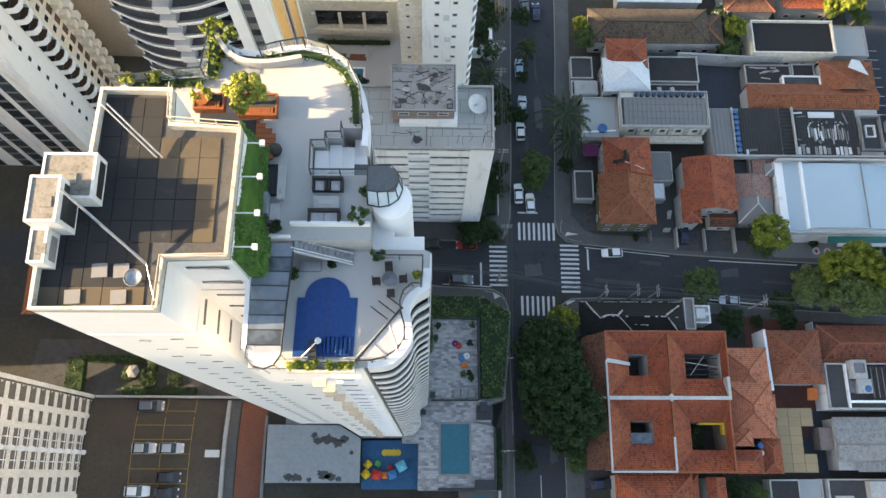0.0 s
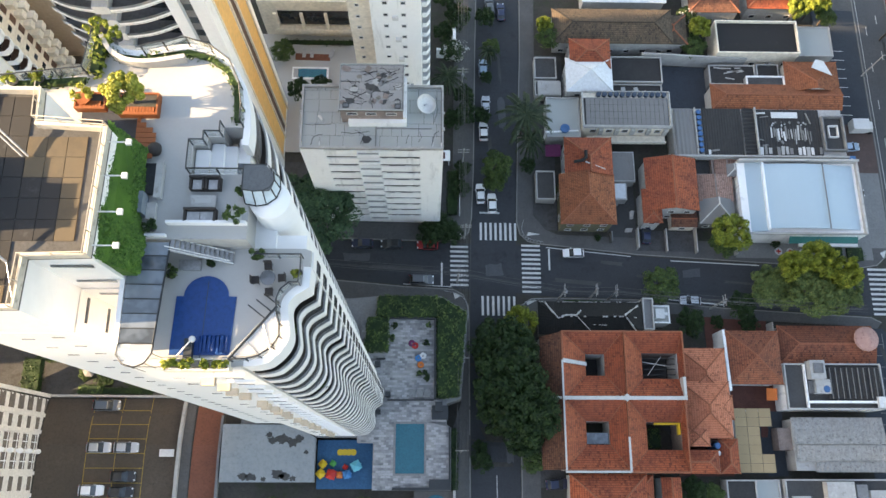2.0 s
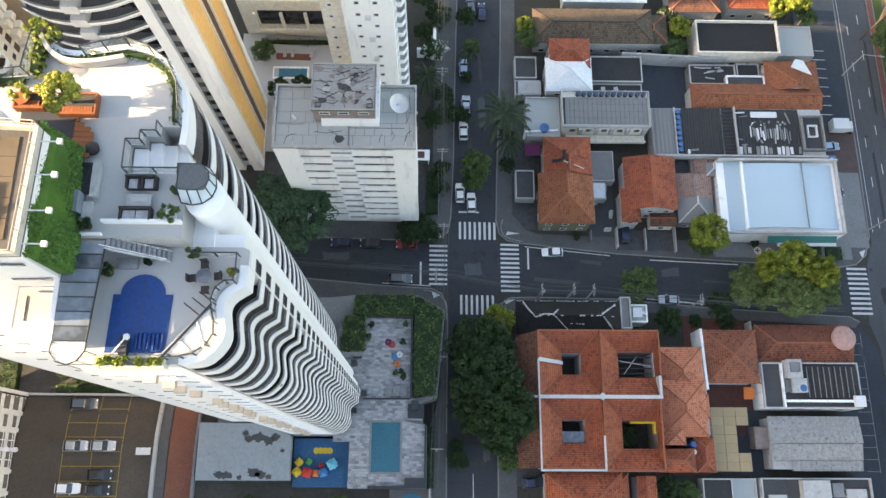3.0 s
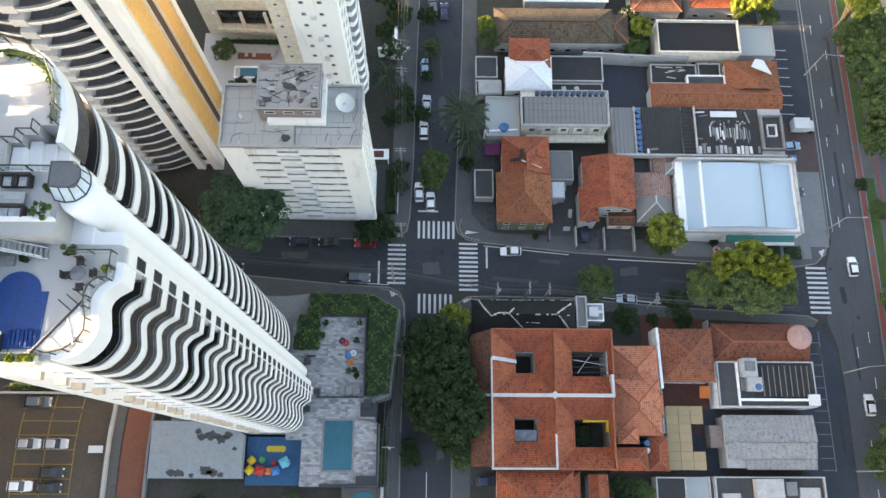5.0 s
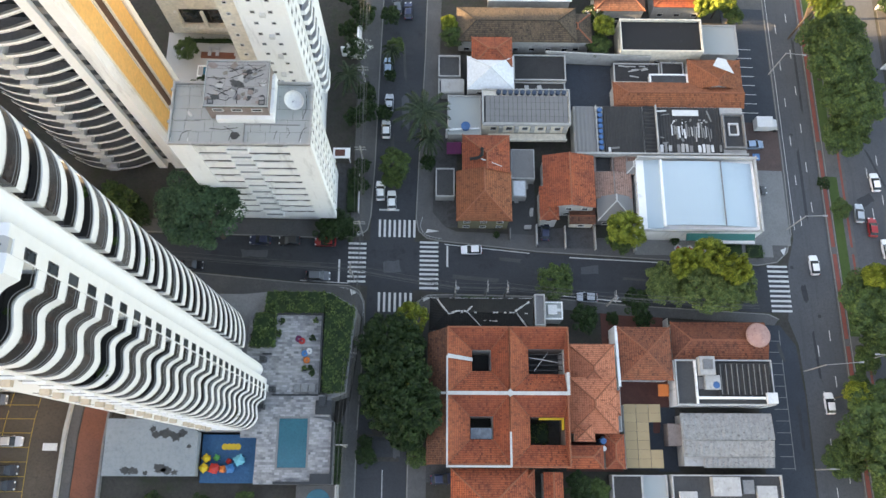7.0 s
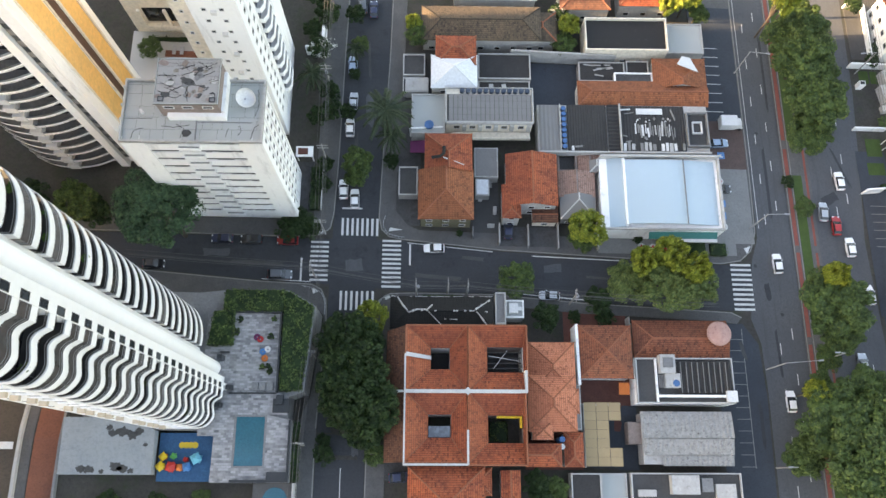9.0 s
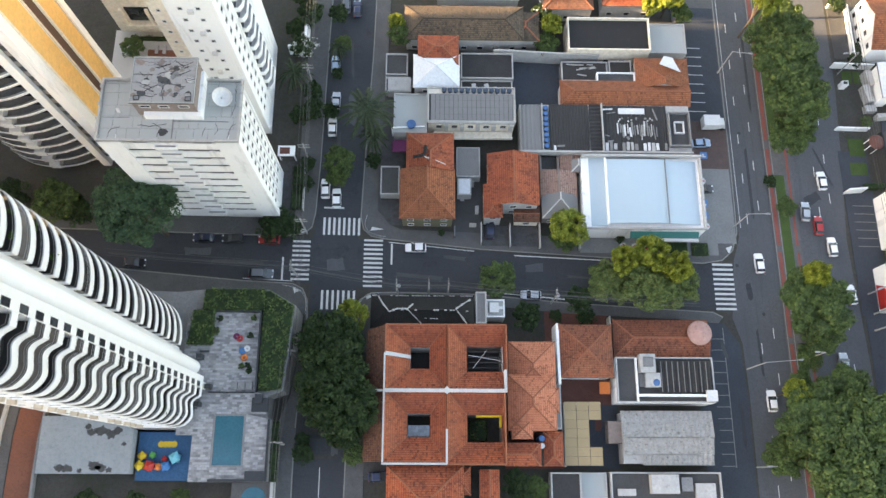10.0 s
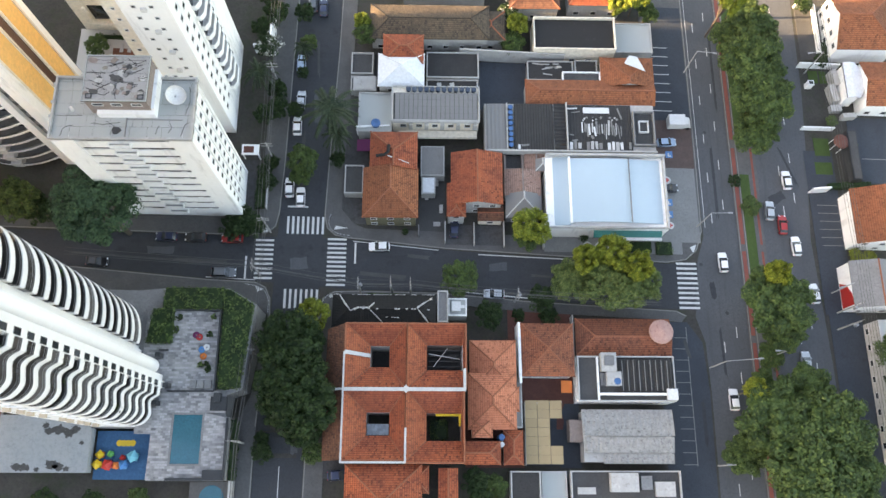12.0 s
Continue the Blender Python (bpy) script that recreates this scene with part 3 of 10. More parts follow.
def kerb(path, label="pale stone kerb along the road"):
    g = G()
    n = len(path)
    side = []
    for i, p in enumerate(path):
        d = (Vector(path[min(n - 1, i + 1)]) - Vector(path[max(0, i - 1)])).normalized()
        side.append((p[0] - d.y * 0.22, p[1] + d.x * 0.22))
    for i in range(n - 1):
        steps = max(1, int((Vector(path[i + 1]) - Vector(path[i])).length / 5))
        for k in range(steps):
            a, b = k / steps, (k + 1) / steps
            q = [Vector(path[i]).lerp(Vector(path[i + 1]), a), Vector(path[i]).lerp(Vector(path[i + 1]), b), Vector(side[i]).lerp(Vector(side[i + 1]), b), Vector(side[i]).lerp(Vector(side[i + 1]), a)]
            g.hull([(v.x, v.y, gz(v.x, v.y) - 0.1) for v in q], [(v.x, v.y, gz(v.x, v.y) + 0.19) for v in q])
    lone("kerb", g, M["kerb"], label, "kerb", kind="structure")


kerb([(-60, 44.9), (-13, 44.3), (10.5, 44.0), (14.2, 44.6), (15.8, 46), (16.4, 49), (16.9, 60), (17.4, 85), (18.6, 130)])
kerb([(15.2, -60), (15.5, 8), (15.8, 28), (15.6, 31.4), (14.6, 33.6), (12.6, 34.6), (3, 35.0), (-22, 37.0), (-60, 37.8)])
kerb([(27.7, 130), (26.7, 85), (25.6, 60), (25.2, 48.5), (25.8, 45.9), (27.4, 44.4), (29.8, 43.9), (49.6, 42.1), (73.6, 41.0), (94.5, 40.2), (98.6, 40.9), (101.0, 43), (102.4, 47), (102.6, 60), (102.6, 130)])
kerb([(97.6, 29.3), (95.6, 30.3), (89, 30.6), (66, 31.7), (48.5, 33.1), (32, 33.2), (27.8, 33.0), (25.6, 31.6), (24.8, 29), (24.4, 3), (23.8, -60)])

# median between the carriageways: kerbs, red cycle lanes, lawn
lone("median", drape(rect(110, -60, 115.7, 130), 0.18, 0.25, 6), M["pavement"], "raised concrete median of the avenue", "median", kind="structure")
for x0, x1 in ((110.5, 111.3), (114.6, 115.1)):
    for y0, y1 in ((-20, 4), (6, 24), (25.5, 43), (44.5, 66), (68, 110)):
        lone("cycle_lane", drape(rect(x0, y0, x1, y1), 0.19, 0.02, 8), M["redlane"], "faded red cycle lane strip on the median", "cycle lane", kind="structure")
for x0 in (110.18, 111.55):
    lone("kerb", drape(rect(x0, -20, x0 + 0.16, 110), 0.2, 0.02, 8), M["kerb"], "pale edging of the cycle lane", "kerb", kind="structure")
for y0, y1 in ((-20, 22), (26, 60), (68, 110)):
    lone("lawn", drape(rect(111.8, y0, 113.8, y1), 0.21, 0.05, 8), M["grass"], "strip of worn grass on the median", "lawn", kind="stuff")

# ---- road markings ----
MARK = thing("road_marking", (0, 0, 0), "white road markings, crossings and stop lines on asphalt", "road marking", kind="structure")


def stripe(poly, name="stripe", mat="paint"):
    part(name, drape(poly, 0.048, 0.004, 20), M[mat], MARK)


for i in range(8):      # crossing over the upper arm
    x = 17.9 + i * 0.98
    stripe(rect(x, 44.6, x + 0.45, 48.2))
for i in range(7):      # crossing over the lower arm
    x = 18.1 + i * 1.02
    stripe(rect(x, 29.5, x + 0.45, 33.3))
for i in range(9):      # left arm
    y = 35.2 + i * 0.96
    stripe([(12.1, y), (15.6, y), (15.6, y + 0.42), (12.1, y + 0.42)])
for i in range(11):     # right arm
    y = 34.1 + i * 0.93
    stripe([(26.1, y), (29.8, y), (29.8, y + 0.42), (26.1, y + 0.42)])
for i in range(10):     # at the avenue
    y = 30.7 + i * 1.02
    stripe(rect(96.4, y, 100.6, y + 0.45))
stripe(rect(10.25, 35.2, 10.6, 39.8))
stripe(rect(31.4, 38.7, 31.75, 43.0))
stripe(rect(16.9, 27.5, 22.8, 27.85))
stripe(rect(17.9, 50.1, 21.9, 50.45))
stripe([(3.0, 35.35), (12.4, 34.95), (12.4, 35.1), (3.0, 35.5)])
stripe([(31.0, 43.25), (48.0, 41.75), (48.0, 41.9), (31.0, 43.4)])
stripe([(56.0, 41.0), (74.0, 40.4), (74.0, 40.6), (56.0, 41.2)])
stripe([(52.0, 33.35), (66.0, 32.2), (66.0, 32.4), (52.0, 33.55)])
stripe(rect(20.0, -12, 20.12, 24))
for k in range(-4, 11):
    y = 4 + k * 9.0
    if not 28 < y < 42:
        stripe(rect(104.8, y, 104.95, y + 2.2))
        stripe(rect(107.5, y + 3, 107.65, y + 5.2))
        stripe(rect(120.6, y + 2, 120.75, y + 4.2))
        stripe(rect(123.2, y + 5, 123.35, y + 7.2))
stripe(rect(103.2, 48, 103.3, 110))
for k in range(12):
    stripe(rect(94.6, 0.6 + k * 2.2, 97.3, 0.72 + k * 2.2), "bay_line", "kerb")
stripe(rect(97.2, 0.4, 97.34, 27.0), "bay_line", "kerb")
for k in range(8):
    part("bay_line", drape(rect(94.2, 74.2 + k * 2.2, 98.5, 74.34 + k * 2.2), 0.185, 0.01, 20), M["paint"], MARK)
for k in range(7):
    stripe(rect(126.8, 36 + k * 3.0, 130.8, 36.12 + k * 3.0), "bay_line", "paint" if k % 2 else "yellow")
for k in range(6):
    stripe(rect(127.5, 12 + k * 3.0, 131.5, 12.12 + k * 3.0), "bay_line", "yellow")

# ---- lots and yards ----
def yard(poly, mat, label, h=0.1, name="yard_floor", cat="yard"):
    lone(name, drape(poly, h, 0.15, 5), M[mat], label, cat, kind="structure")


yard([(91.5, -20), (100.4, -20), (101.0, 14), (100.4, 24), (97.6, 28), (93, 28), (91.5, 20)], "lot", "blue-grey asphalt car park with yellow bay lines", 0.035, "car_park")
yard(rect(92.6, 72, 102.2, 100), "lot", "grey asphalt forecourt with parking bays", 0.17, "car_park")
yard(rect(92.6, 61, 102.2, 72), "wornred", "worn red paved forecourt", 0.175, "forecourt")
yard(rect(92.6, 44.6, 102.0, 61), "palecourt", "pale concrete forecourt with painted signs", 0.175, "forecourt")
yard(rect(127.2, -20, 134, 30), "lot", "grey asphalt parking strip beside the avenue", 0.1, "car_park")
yard(rect(126.6, 30, 133, 66), "lot", "grey asphalt parking strip with bay lines", 0.09, "car_park")
yard(rect(28.5, 46.9, 33.5, 66), "yard", "grey concrete forecourt with stains", 0.13)
yard(rect(44.1, 44.2, 49.4, 62), "joint", "near-black concrete side yard", 0.1)
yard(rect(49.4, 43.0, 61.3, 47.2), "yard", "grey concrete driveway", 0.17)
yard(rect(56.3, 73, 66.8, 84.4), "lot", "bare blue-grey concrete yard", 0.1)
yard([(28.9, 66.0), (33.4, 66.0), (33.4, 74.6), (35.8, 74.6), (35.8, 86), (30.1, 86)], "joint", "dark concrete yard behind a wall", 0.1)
yard(rect(53, 0, 64, 7.5), "redfloor", "dark red tiled back yard", 0.1)
yard(rect(61.6, 7, 74, 30), "redfloor", "dark red tiled front yard", 0.08)
yard(rect(71, 0, 75, 11.8), "lot", "blue-grey concrete yard", 0.1)
yard(rect(27.8, -2, 32, 26), "yard", "dark stained concrete strip", 0.1)
yard(rect(69.4, 42.0, 98, 46.2), "palecourt", "pale paved forecourt with planting beds", 0.2)
yard([(-57.5, -12), (-34.2, -12), (-34.0, 12.8), (-57.5, 12.8)], "brownlot", "brown earth car park with yellow bays", 0.08, "car_park")
yard([(-32.2, -12), (-28.0, -12), (-27.6, 12), (-32.0, 12.8)], "brickyard", "strip of red brick dust ground", 0.1)
yard(rect(-34.1, -12, -32.3, 12.8), "pavement", "narrow grey service lane", 0.09)
yard(rect(-70, 13.4, -27.5, 24), "yard", "dark courtyard floor", 0.1)
yard(rect(-22, 44.9, 12, 60), "yard", "dark concrete ground beside the apartment block", 0.12)
yard(rect(-27, 62, -4, 88.4), "terrace", "pale paved pool court between the towers", 0.5)
yard(rect(-20, 82.6, -12.9, 84.1), "brickyard", "terracotta strip before the annex", 0.56)
for k in range(11):
    y = -10.9 + k * 2.4
    for x0, x1 in ((-49.5, -44.9), (-44.6, -40.0)):
        part("bay_line", drape(rect(x0, y, x1, y + 0.1), 0.13, 0.01, 4), M["yellow"], MARK)
for x in (-49.6, -44.8, -40.0):
    part("bay_line", drape(rect(x, -10.9, x + 0.1, 13.0), 0.135, 0.01, 4), M["yellow"], MARK)


# ---- roofs, houses and plain buildings ----
def slope(g, pts, thick=0.16):
    """A roof plane with its thickness; uv in metres along the eave and up the slope."""
    P = [Vector(p) for p in pts]
    no = (P[1] - P[0]).cross(P[2] - P[0])
    if len(P) > 3:
        no = no + (P[2] - P[0]).cross(P[3] - P[0])
    if no.z < 0:
        P.reverse()
        no = -no
    no.normalize()
    u = Vector((0, 0, 1)).cross(no)
    u = u.normalized() if u.length > 1e-4 else Vector((1, 0, 0))
    w = no.cross(u)
    uv = [(p.dot(u), p.dot(w)) for p in P]
    g.face(P, uv)
    L = [p - Vector((0, 0, thick)) for p in P]
    g.face(list(reversed(L)), list(reversed(uv)))
    for i in range(len(P)):
        j = (i + 1) % len(P)
        g.face([P[j], P[i], L[i], L[j]], [uv[j], uv[i], uv[i], uv[j]])


def hip_planes(g, cap, x0, y0, x1, y1, z, pitch, axis="y", ends="hh"):
    """Hip or gable roof over a rectangle; ends: h hipped, g gabled, at the low and the high end of the ridge."""
    if axis == "x":
        half, m = (y1 - y0) / 2, (y0 + y1) / 2
        top = z + half * pitch
        a = x0 + (half if ends[0] == "h" else 0)
        b = x1 - (half if ends[1] == "h" else 0)
        if a > b:
            a = b = (x0 + x1) / 2
        A, B = (a, m, top), (b, m, top)
        slope(g, [(x0, y0, z), (x1, y0, z), B, A] if a != b else [(x0, y0, z), (x1, y0, z), A])
        slope(g, [(x1, y1, z), (x0, y1, z), A, B] if a != b else [(x1, y1, z), (x0, y1, z), A])
        if ends[0] == "h":
            slope(g, [(x0, y1, z), (x0, y0, z), A])
        if ends[1] == "h":
            slope(g, [(x1, y0, z), (x1, y1, z), B])
        cs = [(x0, y0), (x0, y1)], [(x1, y0), (x1, y1)]
    else:
        half, m = (x1 - x0) / 2, (x0 + x1) / 2
        top = z + half * pitch
        a = y0 + (half if ends[0] == "h" else 0)
        b = y1 - (half if ends[1] == "h" else 0)
        if a > b:
            a = b = (y0 + y1) / 2
        A, B = (m, a, top), (m, b, top)
        slope(g, [(x1, y0, z), (x1, y1, z), B, A] if a != b else [(x1, y0, z), (x1, y1, z), A])
        slope(g, [(x0, y1, z), (x0, y0, z), A, B] if a != b else [(x0, y1, z), (x0, y0, z), A])
        if ends[0] == "h":
            slope(g, [(x0, y0, z), (x1, y0, z), A])
        if ends[1] == "h":
            slope(g, [(x1, y1, z), (x0, y1, z), B])
        cs = [(x0, y0), (x1, y0)], [(x0, y1), (x1, y1)]
    if cap is not None:
        if A != B:
            cap.tube(A, B, 0.17, 6)
        for e, c, K in ((ends[0], cs[0], A), (ends[1], cs[1], B)):
            if e == "h":
                for q in c:
                    cap.tube((q[0], q[1], z), K, 0.15, 6)
    return top


def window_mesh(w, h):
    """A window with frame, facing -y, its middle at the origin."""
    fr, gl = G(), G()
    q = [(-w / 2, -h / 2), (w / 2, -h / 2), (w / 2, h / 2), (-w / 2, h / 2)]
    for x, z in q:
        sx, sz = math.copysign(0.1, x), math.copysign(0.1, z)
        fr.v += [(x, -0.08, z), (x - sx, -0.08, z - sz), (x - sx, 0.04, z - sz), (x, 0.04, z)]
    for k in range(4):
        a, b = 4 * k, 4 * ((k + 1) % 4)
        for r in range(4):
            t = (r + 1) % 4
            fr.f.append((a + r, b + r, b + t, a + t))
            fr.uv.append(None)
    gl.box(-w / 2 + 0.05, -0.025, -h / 2 + 0.05, w / 2 - 0.05, 0.03, h / 2 - 0.05)
    return fr.mesh("window_frame"), gl.mesh("pane")


WIN = {}


def window(parent, x, y, z, w, h, turn=0.0, frame_mat="whiteplastic", glass="glass"):
    """A window in a wall; turn 0 faces -y, 90 faces +x."""
    key = (w, h, frame_mat, glass)
    if key not in WIN:
        fr, gl = window_mesh(w, h)
        fr.materials.append(M[frame_mat])
        gl.materials.append(M[glass])
        WIN[key] = fr, gl
    a = part("window", WIN[key][0], None, parent)
    a.location = (x, y, z)
    a.rotation_euler = (0, 0, radians(turn))
    b = new("pane", WIN[key][1])
    b.parent = a
    return a


def house(x0, y0, x1, y1, h, roof="tile_red", wall="oldwhite", pitch=0.42, axis="y", ends="hh", over=0.45, label="house with a clay tile roof", sides="S", cap="ridge", base=None, name="house"):
    zb = base if base is not None else gz((x0 + x1) / 2, (y0 + y1) / 2)
    t = thing(name, ((x0 + x1) / 2, (y0 + y1) / 2, zb), label, "house")
    w = G().box(x0 + over, y0 + over, zb - 1.5, x1 - over, y1 - over, zb + h - 0.02)
    half = (y1 - y0) / 2 if axis == "x" else (x1 - x0) / 2
    for k, e in enumerate(ends):        # gable walls
        if e == "g":
            q = half - over
            if axis == "y":
                yy = (y0 + over, y0 + over + 0.25) if k == 0 else (y1 - over - 0.25, y1 - over)
                w.hull([(x0 + over, yy[0], zb + h - 0.02), (x1 - over, yy[0], zb + h - 0.02), (x1 - over, yy[1], zb + h - 0.02), (x0 + over, yy[1], zb + h - 0.02)],
                       [((x0 + x1) / 2 - 0.05, yy[0], zb + h + q * pitch), ((x0 + x1) / 2 + 0.05, yy[0], zb + h + q * pitch), ((x0 + x1) / 2 + 0.05, yy[1], zb + h + q * pitch), ((x0 + x1) / 2 - 0.05, yy[1], zb + h + q * pitch)])
            else:
                xx = (x0 + over, x0 + over + 0.25) if k == 0 else (x1 - over - 0.25, x1 - over)
                m = (y0 + y1) / 2
                w.hull([(xx[0], y0 + over, zb + h - 0.02), (xx[1], y0 + over, zb + h - 0.02), (xx[1], y1 - over, zb + h - 0.02), (xx[0], y1 - over, zb + h - 0.02)],
                       [(xx[0], m - 0.05, zb + h + q * pitch), (xx[1], m - 0.05, zb + h + q * pitch), (xx[1], m + 0.05, zb + h + q * pitch), (xx[0], m + 0.05, zb + h + q * pitch)])
    part("wall", w, M[wall], t)
    r, c = G(), G()
    hip_planes(r, c, x0, y0, x1, y1, zb + h, pitch, axis, ends)
    ro = part("roof", r, M[roof], t)
    if c.f:
        part("ridge", c, M[cap], ro)
    storeys = max(1, int(h / 2.8))
    for s in sides:
        L = (x1 - x0 if s in "SN" else y1 - y0) - 2 * over
        k = max(1, int(L / 3.2))
        for f in range(storeys):
            z = zb + 1.6 + f * 2.9
            for i in range(k):
                u = (i + 0.5) * L / k + over
                if s == "S":
                    window(t, x0 + u, y0 + over, z, 1.3, 1.2)
                elif s == "N":
                    window(t, x0 + u, y1 - over, z, 1.3, 1.2, 180)
                elif s == "E":
                    window(t, x1 - over, y0 + u, z, 1.3, 1.2, 90)
                else:
                    window(t, x0 + over, y0 + u, z, 1.3, 1.2, -90)
    return t


def flat_house(x0, y0, x1, y1, h, roof="yard", wall="oldwhite", parapet=0.6, label="flat-roofed building with a parapet", sides="", base=None, thick=0.25, coping="oldwhite", name="building"):
    zb = base if base is not None else gz((x0 + x1) / 2, (y0 + y1) / 2)
    t = thing(name, ((x0 + x1) / 2, (y0 + y1) / 2, zb), label, "building")
    part("wall", G().box(x0, y0, zb - 1.5, x1, y1, zb + h - 0.15), M[wall], t)
    part("roof", G().box(x0 + thick, y0 + thick, zb + h - 0.15, x1 - thick, y1 - thick, zb + h), M[roof], t)
    if parapet:
        part("parapet", ring(x0, y0, x1, y1, thick, zb + h - 0.15, zb + h + parapet), M[coping], t)
    k_st = max(1, int(h / 2.8))
    for s in sides:
        L = x1 - x0 if s in "SN" else y1 - y0
        k = max(1, int(L / 3.0))
        for f in range(k_st):
            for i in range(k):
                u = (i + 0.5) * L / k
                z = zb + 1.6 + f * 2.9
                if s == "S":
                    window(t, x0 + u, y0, z, 1.3, 1.2)
                elif s == "E":
                    window(t, x1, y0 + u, z, 1.3, 1.2, 90)
                elif s == "W":
                    window(t, x0, y0 + u, z, 1.3, 1.2, -90)
    return t


def ring(x0, y0, x1, y1, w, z0, z1, g=None):
    g = g or G()
    g.box(x0, y0, z0, x1, y0 + w, z1)
    g.box(x0, y1 - w, z0, x1, y1, z1)
    g.box(x0, y0 + w, z0, x0 + w, y1 - w, z1)
    g.box(x1 - w, y0 + w, z0, x1, y1 - w, z1)
    return g


def waves(x0, y0, x1, y1, za, zb, run="y", pitch=0.55, amp=0.05, g=None):
    """Corrugated sheet: waves across, falling from za to zb along run."""
    g = g or G()
    L = x1 - x0 if run == "y" else y1 - y0
    n = max(2, int(L / (pitch / 2)))
    for i in range(n):
        a, b = i / n * L, (i + 1) / n * L
        ea, eb = (amp if i % 2 else -amp), (-amp if i % 2 else amp)
        if run == "y":
            g.face([(x0 + a, y0, za + ea), (x0 + b, y0, za + eb), (x0 + b, y1, zb + eb), (x0 + a, y1, zb + ea)])
        else:
            g.face([(x0, y0 + b, za + eb), (x0, y0 + a, za + ea), (x1, y0 + a, zb + ea), (x1, y0 + b, zb + eb)])
    return g


def wall_line(path, h, mat="oldwhite", w=0.2, label="weathered white boundary wall", name="boundary_wall"):
    g = G()
    for a, b in zip(path, path[1:]):
        A, B = Vector(a), Vector(b)
        n = max(1, int((B - A).length / 5))
        d = (B - A).normalized()
        s = Vector((-d.y, d.x)) * w / 2
        for k in range(n):
            p, q = A.lerp(B, k / n), A.lerp(B, (k + 1) / n)
            cs = [p - s, q - s, q + s, p + s]
            g.hull([(c.x, c.y, gz(c.x, c.y) - 0.5) for c in cs], [(c.x, c.y, gz(c.x, c.y) + h) for c in cs])
    return lone(name, g, M[mat], label, "wall", kind="structure")


# ---- the curved white tower with the roof terrace ----
DECK, LOWZ, UPZ, ROOFZ = 10.3, 97.2, 99.4, 104.2
STOREY = 3.45


def down(k):
    """Depth of the k-th storey below the top one: the upper six are taller."""
    return STOREY * min(k, 6) + 3.1 * max(0, k - 6)


FLOORS = [93.2 - down(i) for i in range(25, -1, -1)]
tower = thing("apartment_tower", (-8, 14, DECK), "tall white apartment tower with wavy balconies and a roof terrace", "apartment tower")
EAST = curve([(-3.7, 6.5), (-2.9, 6.55), (-2.1, 6.8), (-1.28, 7.58), (-0.9, 8.48), (-1.02, 9.58), (-1.1, 10.43), (-0.76, 11.03), (-0.12, 11.45)], 4) + [(0.18, 11.65), (0.25, 13.0)]
NORTH = curve([(-3.9, 20.6), (-3.85, 22.2), (-4.2, 24.3), (-5.1, 26.2), (-6.5, 27.5), (-8.3, 28.0), (-10.0, 27.8), (-11.5, 27.5), (-13.0, 27.7), (-14.4, 28.8)], 4)
core = [(-21.5, 8.6), (-14.6, 8.6), (-14.6, 11.5), (-11.2, 11.55), (-11.2, 6.5), (-4.0, 6.5), (-4.0, 7.6), (-2.6, 7.6), (-2.6, 13.3), (-2.2, 13.3), (-2.2, 18.2), (-5.6, 18.2), (-5.6, 20.6), (-5.6, 24.0), (-6.6, 25.6), (-8.4, 26.3), (-14.4, 26.0), (-19.5, 25.0), (-19.5, 20), (-21.5, 17)]
part("wall", G().prism(core, DECK - 6, LOWZ - 0.3), M["towerwhite"], tower)


def ring_x(x, y0, y1, z0, z1):
    """A thin pane on a wall that faces +x."""
    return G().box(x - 0.02, y0, z0, x + 0.02, y1, z1)


def frame_x(x, y0, y1, z0, z1):
    """A bar frame on a wall that faces +x."""
    g = G().box(x, y0, z0, x + 0.06, y1, z0 + 0.07).box(x, y0, z1 - 0.07, x + 0.06, y1, z1)
    return g.box(x, y0, z0 + 0.07, x + 0.06, y0 + 0.07, z1 - 0.07).box(x, y1 - 0.07, z0 + 0.07, x + 0.06, y1, z1 - 0.07)


def inset(path, d):
    """The path moved to its left hand by d."""
    out = []
    for i, p in enumerate(path):
        v = (Vector(path[min(len(path) - 1, i + 1)]) - Vector(path[max(0, i - 1)])).normalized()
        out.append((p[0] - v.y * d, p[1] + v.x * d))
    return out


def balconies(path, inner, top, count, white, open_share, seed):
    """A stack of balconies: white parapets, most of them glazed in above, some left open with rails."""
    rng = random.Random(seed)
    back = inset(path, 0.03)
    kinds = (("balcony", G().ribbon(path, 0.14, 0, white), "towerwhite", "white curved balcony parapet"),
             ("balcony_floor", G().prism(path + list(reversed(inner)), -0.02, 0.14), "floor_dark", "dark grey balcony floor"),
             ("rail", G().ribbon(path, 0.05, white + 0.28, white + 0.34), "frame", "thin grey rail"),
             ("rail", G().ribbon(path, 0.05, white + 0.72, white + 0.78), "frame", "thin grey rail"),
             ("window", G().ribbon(back, 0.06, white, STOREY - 0.02), "balconyglass", "dark glazing that closes the balcony"),
             ("window", G().ribbon(inner, 0.06, 0.14, STOREY - 0.1), "balconyglass", "dark glazing behind the open balcony"))
    made = [None] * len(kinds)
    floors = []
    for k in range(count):
        z = top - down(k)
        is_open = rng.random() < open_share
        for i, (nm, gg, mt, lb) in enumerate(kinds):
            if (i == 4 and is_open) or (i == 5 and not is_open):
                continue
            if made[i] is None:
                made[i] = part(nm, gg, M[mt], tower, lb)
                made[i].location = (0, 0, z)
            else:
                again(made[i], (0, 0, z - made[i].location.z))
        if is_open:
            floors.append(z + 0.14)
    return floors


